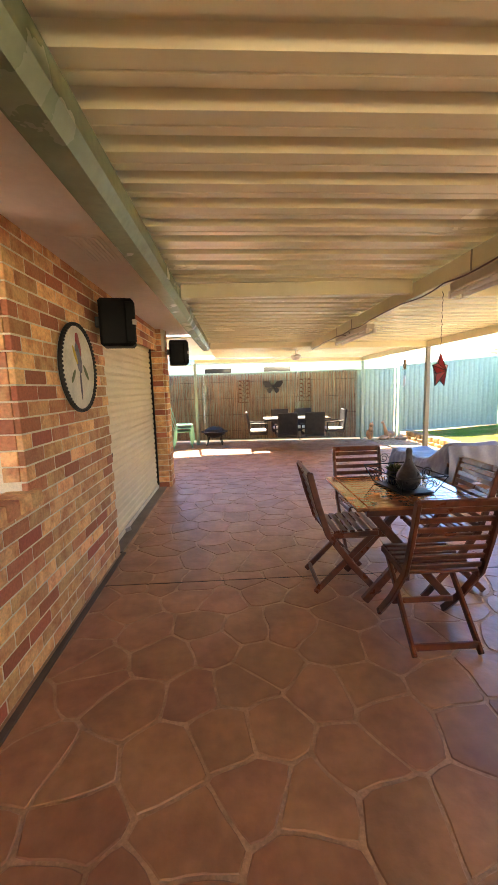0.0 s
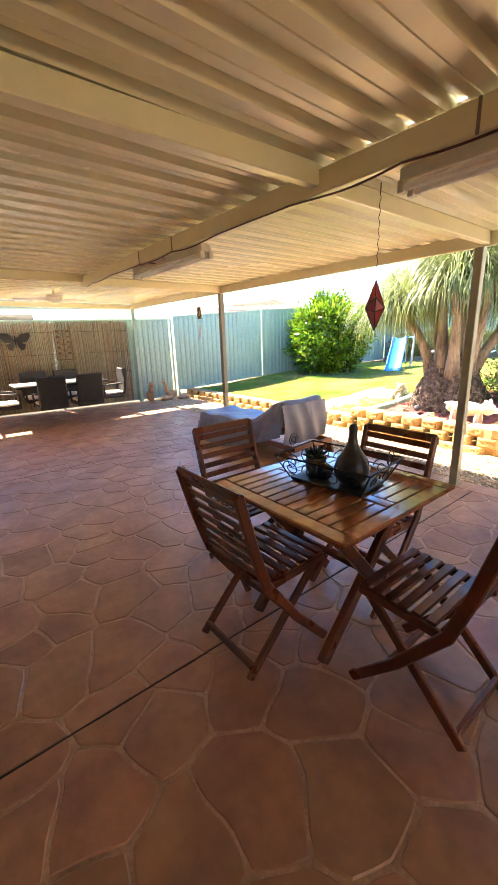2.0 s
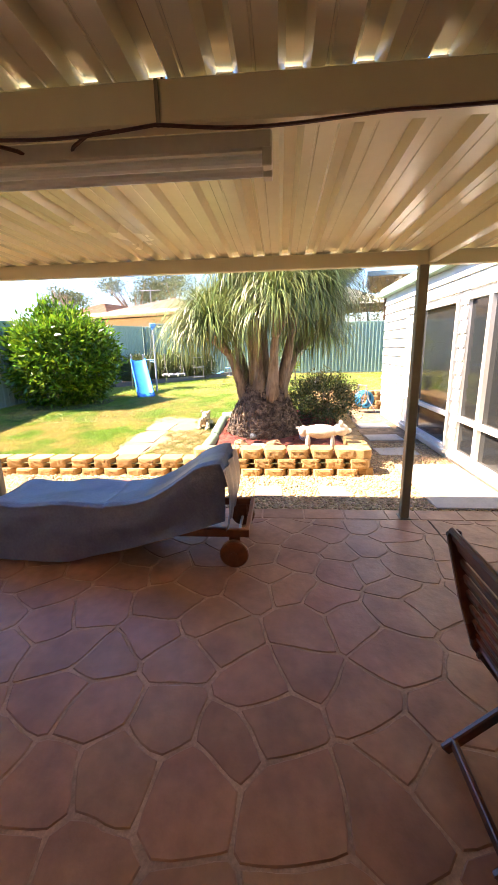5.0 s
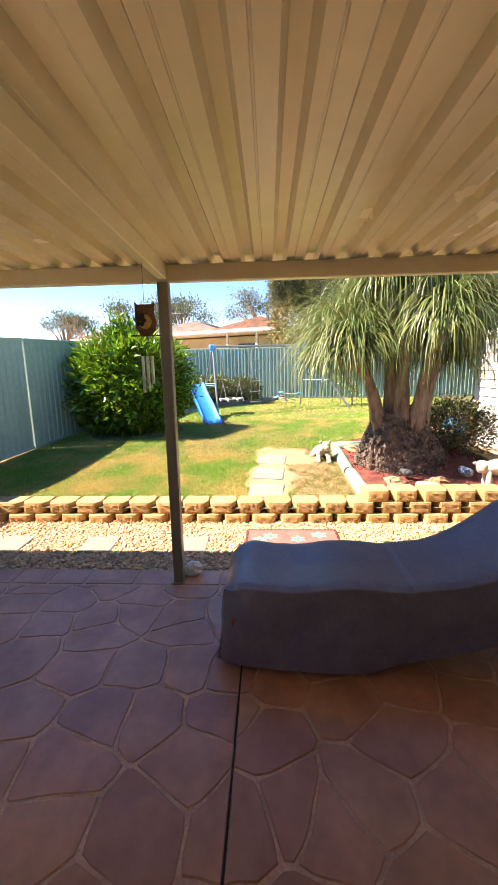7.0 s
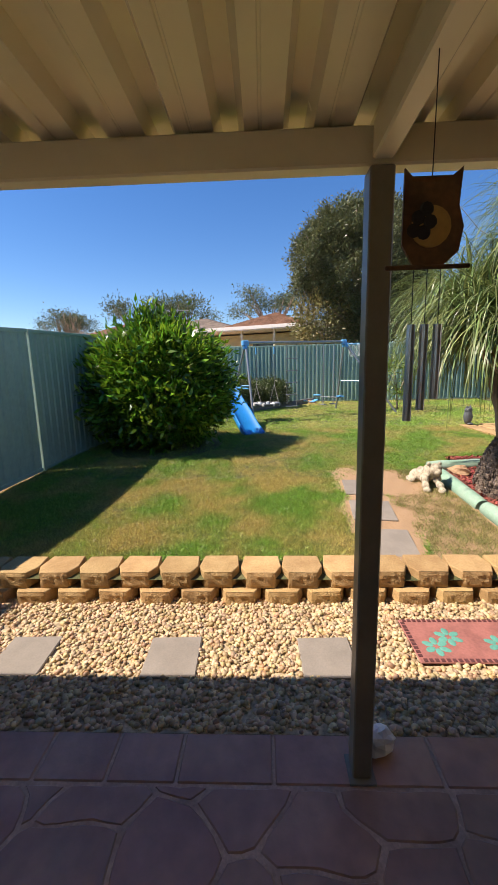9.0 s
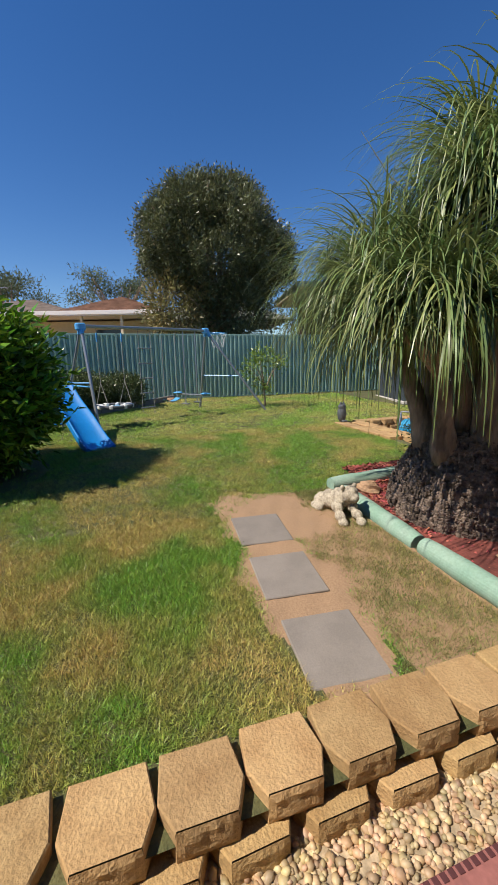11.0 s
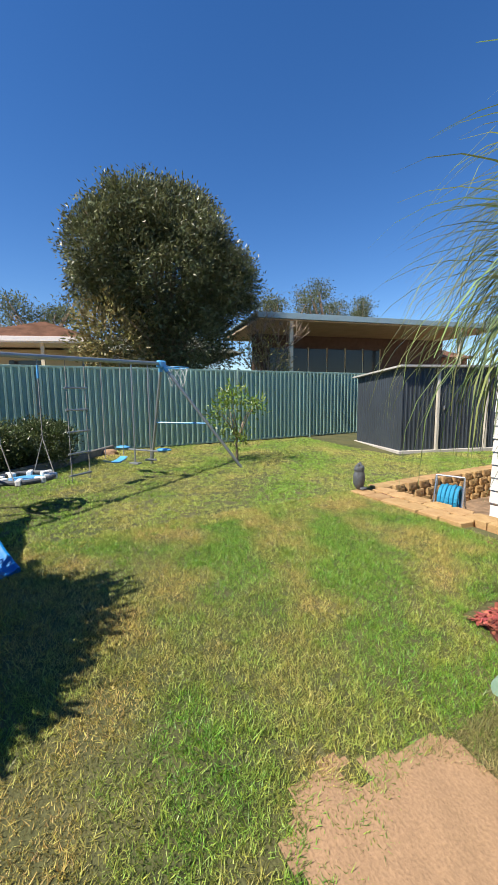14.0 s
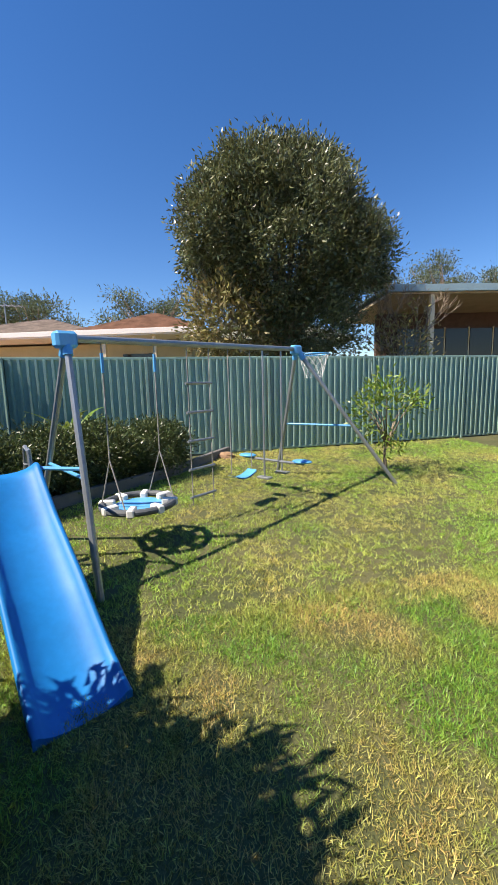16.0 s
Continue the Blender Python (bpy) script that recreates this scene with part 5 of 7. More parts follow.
s_ = np.stack([-np.sin(a), np.cos(a), g.normal(0, 0.4, n)], 1) * 0.008
c = np.stack([x, y, zz], 1)
v = np.stack([c - d - s_, c + d - s_, c + d + s_, c - d + s_], 1)
tagged(new("mulch", fast("mulch", v.reshape(-1, 3), np.arange(4 * n).reshape(-1, 4), M_MULCH)), "red dyed bark mulch chips around the palm", "mulch", kind="stuff")

lg = thing("log_edging", "pale green treated pine log edging round the bed", "edging", at=(0, 0, 0))


def log(p, q):
    m = Mesh()
    p, q = Vector(p), Vector(q)
    pts = [p.lerp(q, i / 8) for i in range(9)]
    m.tube(pts, [0.068] + [0.076 + 0.002 * math.sin(i * 2) for i in range(7)] + [0.068], 28)
    m.ob("log", M_LOG, lg, smooth=False)


log((4.84, 5.17, 0.2), (5.72, 5.15, 0.215))
log((5.77, 5.16, 0.215), (6.74, 5.16, 0.3))
log((6.93, 5.2, 0.32), (6.97, 4.3, 0.34))


def lump_statue(name, label, parts, material, at, category="statue"):
    m = Mesh()
    for c, r_ in parts:
        m.ball(c, r_, 18, 14, 0.12)
    o = m.ob(name, material, smooth=True)
    fuse = o.modifiers.new("fuse", "REMESH")
    fuse.mode, fuse.voxel_size, fuse.use_smooth_shade = "VOXEL", 0.009, True
    o.matrix_basis = at
    return tagged(o, label, category)


lump_statue("bear_statue", "weathered cast-stone bear statue crouching by the log edging",
            [((0.36, 0.03, 0.08), (0.1, 0.095, 0.085)), ((0.25, 0.0, 0.13), (0.13, 0.09, 0.09)), ((0.12, -0.01, 0.19), (0.11, 0.085, 0.09)), ((0.02, -0.02, 0.25), (0.085, 0.08, 0.078)), ((-0.05, -0.02, 0.235), (0.05, 0.045, 0.042)),
             ((0.04, 0.06, 0.315), (0.022, 0.024, 0.026)), ((0.04, -0.09, 0.315), (0.022, 0.024, 0.026)),
             ((0.06, 0.09, 0.13), (0.075, 0.045, 0.06)), ((-0.02, 0.11, 0.07), (0.07, 0.042, 0.05)), ((-0.08, 0.12, 0.035), (0.055, 0.045, 0.038)),
             ((0.02, -0.06, 0.13), (0.07, 0.045, 0.06)), ((-0.07, -0.05, 0.08), (0.07, 0.042, 0.045)), ((-0.15, -0.04, 0.04), (0.055, 0.045, 0.04)), ((0.34, 0.12, 0.045), (0.09, 0.05, 0.045)), ((0.33, -0.1, 0.045), (0.09, 0.05, 0.045))],
            M_CEMENT, pose(6.31, 5.4, 0.215, 0, -3, 8) @ Matrix.Diagonal((0.84, 0.84, 0.92, 1)))
lump_statue("pig_statue", "white painted pig statue standing on the bed wall",
            [((0, 0, 0.25), (0.23, 0.088, 0.092)), ((-0.25, 0, 0.28), (0.095, 0.075, 0.08)), ((-0.345, 0, 0.265), (0.04, 0.036, 0.036)), ((0.22, 0, 0.25), (0.06, 0.07, 0.075)), ((0.29, 0, 0.29), (0.03, 0.014, 0.02)),
             ((-0.15, 0.05, 0.1), (0.032, 0.028, 0.12)), ((-0.15, -0.05, 0.1), (0.032, 0.028, 0.12)), ((0.16, 0.05, 0.1), (0.032, 0.028, 0.12)), ((0.16, -0.05, 0.1), (0.032, 0.028, 0.12)), ((-0.25, 0.055, 0.36), (0.03, 0.016, 0.038)), ((-0.25, -0.055, 0.36), (0.03, 0.016, 0.038))],
            mat("white_statue", (0.7, 0.66, 0.58), 0.7, var=0.1), pose(5.02, 3.66, 0.2, 0, 0, 84))
for px, py, r_, a in ((5.3, 4.72, 0.15, 10), (5.25, 4.25, 0.13, 60), (6.7, 4.93, 0.12, 40)):
    o = Mesh().ball((0, 0, 0.04), (r_, r_ * 0.65, 0.07), 10, 7, 0.5).ob("bed_rock", M_ROCK)
    o.matrix_basis = pose(px, py, lawn_z(px, py) + 0.02, 0, 0, a)
    tagged(o, "flat brown sandstone rock on the red mulch", "rock")
o = Mesh().ball((0, 0, 0.02), (0.2, 0.12, 0.035), 12, 6, 0.3).ob("white_rock", M_WHITE)
o.matrix_basis = pose(5.0, 4.45, 0.225)
tagged(o, "flat whitewashed stone near the bed wall", "rock")
lump_statue("blue_ornament", "small blue and white ornament lying on the mulch", [((0, 0, 0.05), (0.09, 0.06, 0.055)), ((0.08, 0.02, 0.06), (0.05, 0.04, 0.05)), ((-0.06, 0.03, 0.08), (0.04, 0.035, 0.04))],
            mat("blue_white_glaze", (0.12, 0.25, 0.45), 0.3, var=0.4, scale=30, fine=60, color2=(0.55, 0.6, 0.65)), pose(5.4, 3.85, 0.245), "ornament")
lump_statue("dark_frog", "small dark frog ornament beside the palm base", [((0, 0, 0.04), (0.06, 0.05, 0.045)), ((0.05, 0.03, 0.05), (0.035, 0.03, 0.03)), ((-0.05, -0.03, 0.05), (0.035, 0.03, 0.03))], M_GREYSTONE, pose(5.42, 4.55, 0.25), "ornament")
lump_statue("owl_statue", "grey ceramic owl standing at the block wall corner", [((0, 0, 0.15), (0.085, 0.08, 0.15)), ((0, 0, 0.28), (0.075, 0.07, 0.07)), ((0.05, 0, 0.34), (0.016, 0.02, 0.035)), ((-0.05, 0, 0.34), (0.016, 0.02, 0.035)), ((0, -0.06, 0.02), (0.07, 0.05, 0.02))],
            M_GREYSTONE, pose(9.87, 3.24, 0.42, 0, 0, -60))

# ponytail palm
PC = Vector((6.15, 4.42, 0.22))
palm = thing("ponytail_palm", "old ponytail palm with swollen corky base and drooping leaves", "palm", at=(PC.x, PC.y, PC.z))


def base_r(z):
    pts = [(0.0, 0.6), (0.12, 0.58), (0.3, 0.51), (0.48, 0.42), (0.62, 0.35), (0.75, 0.27), (0.9, 0.1)]
    for (a, ra), (b, rb_) in zip(pts, pts[1:]):
        if z <= b:
            return ra + (rb_ - ra) * (z - a) / (b - a)
    return 0.2


m = Mesh()
m.grid(lambda u, v: ((base_r(v * 0.9) - 0.02 + 0.05 * noise.noise(Vector((math.cos(u * 6.283) * 2, math.sin(u * 6.283) * 2, v * 2)))) * math.cos(u * 6.28318), (base_r(v * 0.9) - 0.02 + 0.05 * noise.noise(Vector((math.cos(u * 6.283) * 2, math.sin(u * 6.283) * 2, v * 2)))) * math.sin(u * 6.28318), v * 0.9 - 0.05), 48, 16)
m.ob("base", M_BARK, palm, smooth=True)
# corky plates of bark
g = np.random.default_rng(21)
m = Mesh()
for i in range(2600):
    z = g.uniform(0, 0.74)
    a = g.uniform(0, 2 * math.pi)
    r_ = base_r(z) + 0.05 * noise.noise(Vector((math.cos(a) * 2, math.sin(a) * 2, z / 0.9 * 2))) - 0.012
    w_, h_ = g.uniform(0.012, 0.028), g.uniform(0.014, 0.032) * (1.6 if z > 0.6 else 1)
    rot = pose(r_ * math.cos(a), r_ * math.sin(a), z - 0.03, 0, 0, math.degrees(a)) @ pose(0, 0, 0, g.uniform(-25, 25), g.uniform(-10, 22), g.uniform(-15, 15))
    m.box(-0.005, g.uniform(0.006, 0.017), -w_, w_, -h_, h_, 0.007, rot)
m.ob("bark_cover", M_BARK, palm)
HEADS = []
trunks = [(0.3, 10, 0.5, 2.25), (0.31, 62, 0.72, 1.95), (0.33, 112, 0.78, 1.65), (0.28, 165, 0.4, 2.5), (0.32, 205, 0.6, 2.0), (0.3, 258, 0.62, 2.35), (0.33, 305, 0.85, 1.65), (0.06, 0, 0.12, 2.75), (0.15, 120, 0.3, 2.35)]
for r0, ang, r1, ztop in trunks:
    a = radians(ang)
    d = Vector((math.cos(a), math.sin(a), 0))
    pts, rad = [], []
    for i in range(9):
        f = i / 8
        rr_ = r0 * 0.85 + (r1 - r0 * 0.85) * f ** 1.2
        pts.append(d * rr_ + Vector((0, 0, 0.5 + (ztop - 0.5) * f)) + 0.03 * noise.noise_vector(Vector((ang, f * 2, 0))))
        rad.append(0.075 * (1 - f) ** 2 + 0.042 + 0.006 * math.sin(f * 23 + ang))
    mm = Mesh().tube(pts, rad, 12)
    mm.ob("trunk", M_TRUNK, palm, smooth=True)
    HEADS.append(pts[-1])
    # a side branch
    if r1 > 0.4:
        b = pts[-3] + d * 0.28 + Vector((math.sin(a), -math.cos(a), 0)) * 0.15 + Vector((0, 0, 0.12))
        Mesh().tube([pts[-4], pts[-3].lerp(b, 0.5), b], [0.06, 0.05, 0.042], 8).ob("branch", M_TRUNK, palm, smooth=True)
        HEADS.append(b)
        b = pts[-2] + d * 0.16 - Vector((math.sin(a), -math.cos(a), 0)) * 0.24 + Vector((0, 0, 0.02))
        Mesh().tube([pts[-4], pts[-3].lerp(b, 0.5), b], [0.055, 0.045, 0.038], 8).ob("branch", M_TRUNK, palm, smooth=True)
        HEADS.append(b)


def strap_leaves(heads, per, seed, lmin, lmax, width, seg=9, up=(0.1, 1.45), droop=2.3):
    g = np.random.default_rng(seed)
    vs, fs, o = [], [], 0
    for hi, h in enumerate(heads):
        h = np.array(h)
        away = np.array([h[0], h[1]])
        base_a = math.atan2(away[1], away[0])
        n = per
        az = g.uniform(0, 2 * np.pi, n)
        el = g.uniform(up[0], up[1], n)
        ln_ = g.uniform(lmin, lmax, n)
        dr = droop * g.uniform(0.7, 1.15, n)
        p = np.repeat(h[None], n, 0) + np.stack([np.cos(az), np.sin(az), el * 0], 1) * 0.04
        side = np.stack([-np.sin(az), np.cos(az), np.zeros(n)], 1)
        curl = g.normal(0, 0.25, n)
        rows = []
        for s in range(seg + 1):
            f = s / seg
            w_ = width * (1 - f) ** 0.6 * (0.7 + 0.6 * min(1, 4 * f) * (1 - f)) + 0.0012
            rows.append((p - side * w_, p + side * w_))
            e = el - dr * f ** 1.15
            e = np.maximum(e, -1.5)
            az2 = az + curl * f
            p = p + np.stack([np.cos(az2) * np.cos(e), np.sin(az2) * np.cos(e), np.sin(e)], 1) * (ln_ / seg)[:, None]
        arr = np.stack([np.stack(r_, 1) for r_ in rows], 1)
        vs.append(arr.reshape(-1, 3))
        q = np.array([[2 * s, 2 * s + 1, 2 * s + 3, 2 * s + 2] for s in range(seg)])
        f = q[None] + (np.arange(n) * 2 * (seg + 1))[:, None, None] + o
        fs.append(f.reshape(-1, 4))
        o += n * 2 * (seg + 1)
    return np.concatenate(vs), np.concatenate(fs)


for i, h in enumerate(HEADS):
    v, f = strap_leaves([tuple(h)], 460, 100 + i, 0.42, 1.2, 0.007, droop=2.6)
    o = new("leaf_head", fast("leaf_head", v, f, M_PALM, True))
    o.parent = palm
# flower stalk, dry
Mesh().tube([(0.15, 0.35, 2.4), (0.3, 0.62, 2.65), (0.36, 0.85, 2.95)], [0.007, 0.005, 0.002], 6).ob("flower_stalk", M_ROPE, palm)


# ---- leaves ----
def crown(name, centre, radii, clumps, per, size, material, seed, spread=0.22, shell=(0.55, 1.0), flat_base=None, aspect=0.38, jag=0.18, up=0.3):
    """Clumps of leaves through a rounded crown with an uneven outline."""
    g = np.random.default_rng(seed)
    d = g.normal(size=(clumps, 3))
    d /= np.linalg.norm(d, axis=1)[:, None]
    rad = g.uniform(shell[0] ** 3, shell[1] ** 3, clumps) ** (1 / 3)
    jg = np.array([1 + jag * noise.noise(Vector(q) * 2.2 + Vector((seed, 0, 0))) + jag * 0.6 * noise.noise(Vector(q) * 5 + Vector((0, seed, 0))) for q in d])
    cc = d * (rad * jg)[:, None]
    n = clumps * per
    base = np.repeat(cc, per, 0) + g.normal(size=(n, 3)) * spread / np.array(radii).mean()
    if flat_base is not None:
        base[:, 2] = np.where(base[:, 2] < flat_base, flat_base + g.uniform(0, 0.15, n), base[:, 2])
    pos = base * np.array(radii) + np.array(centre)
    out = np.repeat(d, per, 0) + g.normal(size=(n, 3)) * 0.75 + np.array([0, 0, up])
    out /= np.linalg.norm(out, axis=1)[:, None]
    s = np.cross(out, g.normal(size=(n, 3)))
    s /= np.linalg.norm(s, axis=1)[:, None]
    nn = np.cross(s, out)
    L = size * g.uniform(0.65, 1.25, n)[:, None]
    w_ = L * aspect / 2
    v = np.stack([pos, pos + out * L * 0.4 + s * w_ + nn * L * 0.05, pos + out * L - nn * L * 0.12, pos + out * L * 0.4 - s * w_ + nn * L * 0.05], 1)
    return fast(name, v.reshape(-1, 3), np.arange(4 * n).reshape(-1, 4), material)


def tree(name, label, x, y, z0, trunk_h, trunk_r, crowns, category="tree", bark=None, limbs=6, seed=1):
    """A tapered trunk, limbs reaching into the crown, and the crown's leaves."""
    t = thing(name, label, category, at=(x, y, z0))
    g = random.Random(seed)
    Mesh().tube([(0, 0, -0.1), (0.02, 0.01, trunk_h * 0.5), (0.0, 0.03, trunk_h)], [trunk_r, trunk_r * 0.8, trunk_r * 0.6], 10).ob("trunk", bark or M_TRUNK, t, smooth=True)
    for c, r_, clumps, per, size, material, sp in crowns:
        for i in range(limbs):
            a = i * 2.4 + g.random()
            tip = Vector(c) + Vector((r_[0] * 0.75 * math.cos(a), r_[1] * 0.75 * math.sin(a), r_[2] * g.uniform(-0.3, 0.7)))
            mid = Vector((0, 0, trunk_h)).lerp(tip, 0.5) + Vector((0, 0, 0.08 * r_[2]))
            Mesh().tube([(0, 0, trunk_h * 0.9), mid, tip], [trunk_r * 0.5, trunk_r * 0.3, trunk_r * 0.08], 7).ob("limb", bark or M_TRUNK, t, smooth=True)
        o = new("crown", crown("crown", c, r_, clumps, per, size, material, seed + len(t.children), sp, aspect=0.32))
        o.parent = t
    return t


tree("large_bush", "dense rounded evergreen bush with glossy lime-green leaves", 8.4, 8.8, 0.35, 0.5, 0.05,
     [((0.02, 0.05, 1.0), (0.93, 1.08, 1.0), 720, 30, 0.135, M_BUSH, 0.09)], "bush", limbs=9, seed=31)
tree("big_tree", "large dark evergreen tree with dense small leaves behind the fence", 17.2, 3.6, 0.5, 2.2, 0.16,
     [((0, 0, 4.6), (1.95, 2.1, 1.9), 1000, 54, 0.115, M_TREE, 0.13), ((-0.3, 0.75, 5.6), (1.3, 1.3, 1.15), 330, 54, 0.115, M_TREE, 0.12), ((-0.4, -1.55, 4.35), (1.2, 1.05, 1.2), 300, 54, 0.115, M_TREE, 0.12),
      ((-0.4, 1.75, 4.75), (1.1, 0.95, 1.15), 260, 54, 0.115, M_TREE, 0.12), ((0, -0.35, 6.1), (1.1, 1.15, 0.85), 260, 54, 0.115, M_TREE, 0.12), ((-0.5, 1.5, 2.7), (1.0, 1.0, 1.0), 150, 30, 0.15, M_TREE2, 0.16), ((0.1, -0.5, 2.7), (1.5, 1.4, 1.1), 330, 40, 0.12, M_TREE, 0.2)], seed=41)
tree("citrus_tree", "young citrus tree with thin crown of yellow-green leaves", 12.62, 3.68, 0.46, 0.45, 0.03,
     [((-0.05, 0.05, 0.9), (0.5, 0.55, 0.52), 56, 15, 0.095, M_CITRUS, 0.09)], limbs=8, seed=51)
tree("bed_shrub", "low spreading shrub with dark green and bronze leaves behind the palm", 6.7, 3.5, 0.3, 0.15, 0.03,
     [((0, 0, 0.34), (0.72, 0.55, 0.38), 260, 22, 0.055, M_HEDGE, 0.1), ((0.15, -0.1, 0.42), (0.6, 0.45, 0.34), 120, 20, 0.055, M_TREE2, 0.1)], "shrub", seed=61)

# hedge and cycad in the back corner
hd = thing("clipped_hedge", "low dark clipped hedge in the fence corner", "hedge", at=(0, 0, 0))
for i, (hx, hy) in enumerate(((13.7, 7.0), (13.3, 7.7), (12.9, 8.3), (12.3, 8.75))):
    o = new("hedge_section", crown("hedge_section", (hx, hy, 0.9), (0.55, 0.55, 0.44), 420, 30, 0.055, M_HEDGE, 70 + i, 0.06))
    o.parent = hd
    Mesh().tube([(hx, hy, 0.4), (hx, hy, 0.7)], 0.03, 6).ob("stem", M_TRUNK, hd)
cy = thing("cycad", "cycad with a rosette of stiff arching fronds behind the hedge", "plant", at=(14.0, 8.15, 0.5))
v, f = strap_leaves([(0, 0, 0.5)], 46, 9, 0.7, 1.0, 0.06, 8, (0.2, 1.2), 1.2)
o = new("fronds", fast("fronds", v, f, M_CITRUS, True))
o.parent = cy
Mesh().lathe([(0.16, -0.1), (0.17, 0.3), (0.1, 0.52)], 12).ob("stump", M_BARK, cy)
ed = Mesh()
pts = [(11.5, 9.1, 0.44), (12.3, 8.25, 0.46), (12.9, 7.5, 0.47), (13.5, 6.7, 0.5), (14.3, 6.05, 0.52), (14.85, 5.6, 0.53)]
for a, b in zip(pts, pts[1:]):
    ed.bar(Vector(a) + Vector((0, 0, 0.05)), Vector(b) + Vector((0, 0, 0.05)), 0.08, 0.16, c=0.01)
structure("kerb", ed, mat("grey_edging", (0.18, 0.17, 0.16), 0.8, scale=5, fine=60), "grey concrete edging round the hedge bed", "kerb")
o = Mesh().ball((0, 0, 0.05), (0.22, 0.12, 0.07), 10, 6, 0.4).ob("edge_stone", M_ROCK)
o.matrix_basis = pose(14.5, 5.75, 0.5, 0, 0, 60)
tagged(o, "rough reddish stone at the end of the edging", "rock")


# ---- swing set and slide ----
A, B = Vector((10.8, 7.59, 2.15)), Vector((12.49, 5.14, 2.24))
BAR = B - A
U = BAR.normalized()
NP = Vector((U.y, -U.x, 0)).normalized()
sw = thing("swing_set", "grey steel swing set with blue plastic fittings on the lawn", "swing set", at=(0, 0, 0))
Mesh().tube([A - U * 0.05, B + U * 0.03], 0.03, 10).ob("top_bar", M_STEEL, sw)
for P, feet in ((A, ((10.22, 7.42), (11.5, 8.1))), (B, ((12.1, 3.85), (13.15, 5.2)))):
    fz = []
    for fx, fy in feet:
        q = Vector((fx, fy, lawn_z(fx, fy) - 0.03))
        Mesh().tube([P, q], 0.026, 10).ob("leg", M_STEEL, sw)
        fz.append(q)
    a, b = P.lerp(fz[0], 0.55), P.lerp(fz[1], 0.55)
    Mesh().tube([a, b], 0.014, 8).ob("cross_brace", M_SKYBLUE, sw, "pale blue cross brace")
    m = Mesh().box(-0.05, 0.05, -0.09, 0.07, -0.07, 0.05, 0.02, Matrix.Translation(P) @ U.to_track_quat("Y", "Z").to_matrix().to_4x4())
    for q in fz:
        m.tube([P, P.lerp(q, 0.07)], 0.036, 10)
    m.ob("corner_joint", M_SKYBLUE, sw, "blue plastic corner joint")


def on_bar(u):
    return A + BAR * u


# nest swing
C = on_bar(0.17)
nest = Vector((C.x, C.y, 0.8))
ns = thing("nest_swing", "round net basket swing with grey rim and blue centre", "swing", at=(nest.x, nest.y, nest.z, 0, 0, math.degrees(math.atan2(U.y, U.x))))
m = Mesh()
m.tube([(0.3 * math.cos(i * math.pi / 16), 0.3 * math.sin(i * math.pi / 16), 0) for i in range(33)], 0.03, 10)
m.ob("rim", mat("grey_foam", (0.1, 0.11, 0.12), 0.7), ns)
for i in range(8):
    a = i * math.pi / 4
    Mesh().box(0.2, 0.335, -0.03, 0.03, -0.034, 0.034, 0.01, pose(0, 0, 0, 0, 0, math.degrees(a))).ob("strap", M_CUSHION, ns, "white webbing strap")
Mesh().lathe([(0.01, -0.035), (0.2, -0.02), (0.21, -0.012), (0.01, -0.02)], 24).ob("seat_mat", M_SKYBLUE, ns, "blue fabric seat")
for u0, s in ((0.089, -1), (0.254, 1)):
    P = on_bar(u0)
    ring = P + Vector((0, 0, -0.95))
    loc = ns.matrix_basis.inverted()
    Mesh().tube([loc @ P, loc @ ring], 0.006, 6).ob("rope", M_ROPE, ns)
    for t_ in (-1, 1):
        Mesh().tube([loc @ ring, Vector((s * 0.24, t_ * 0.18, 0.02))], 0.006, 6).ob("rope", M_ROPE, ns)
    Mesh().tube([loc @ (P + Vector((0, 0, -0.1))), loc @ (P + Vector((0, 0, -0.25)))], 0.014, 6).ob("clip", M_SKYBLUE, ns)

ld = thing("rope_ladder", "rope ladder with grey rungs hanging from the swing bar", "ladder", at=(0, 0, 0))
a, b = on_bar(0.378), on_bar(0.473)
for P in (a, b):
    Mesh().tube([P, Vector((P.x, P.y, 0.62))], 0.006, 6).ob("rope", M_ROPE, ld)
for i in range(5):
    z = 1.82 - i * 0.28
    Mesh().tube([Vector((a.x, a.y, z)) - U * 0.03, Vector((b.x, b.y, z)) + U * 0.03], 0.014, 8).ob("rung", M_STEEL, ld)

st = thing("strap_swing", "pale blue moulded swing seat on ropes", "swing", at=(0, 0, 0))
a, b = on_bar(0.566), on_bar(0.685)
mid = (a + b) / 2
for P, s in ((a, -1), (b, 1)):
    Mesh().tube([P, mid + U * s * 0.17 + Vector((0, 0, 0.84 - mid.z))], 0.006, 6).ob("rope", M_ROPE, st)
m = Mesh()
m.grid(lambda u, v: tuple(mid + U * (u - 0.5) * 0.36 + NP * (v - 0.5) * 0.14 + Vector((0, 0, 0.8 - mid.z + 0.2 * (u - 0.5) ** 2 - 0.03))), 10, 3)
m.grid(lambda u, v: tuple(mid + U * (u - 0.5) * 0.36 + NP * (v - 0.5) * 0.14 + Vector((0, 0, 0.785 - mid.z + 0.2 * (u - 0.5) ** 2 - 0.03))), 10, 3)
m.ob("seat", M_SKYBLUE, st)

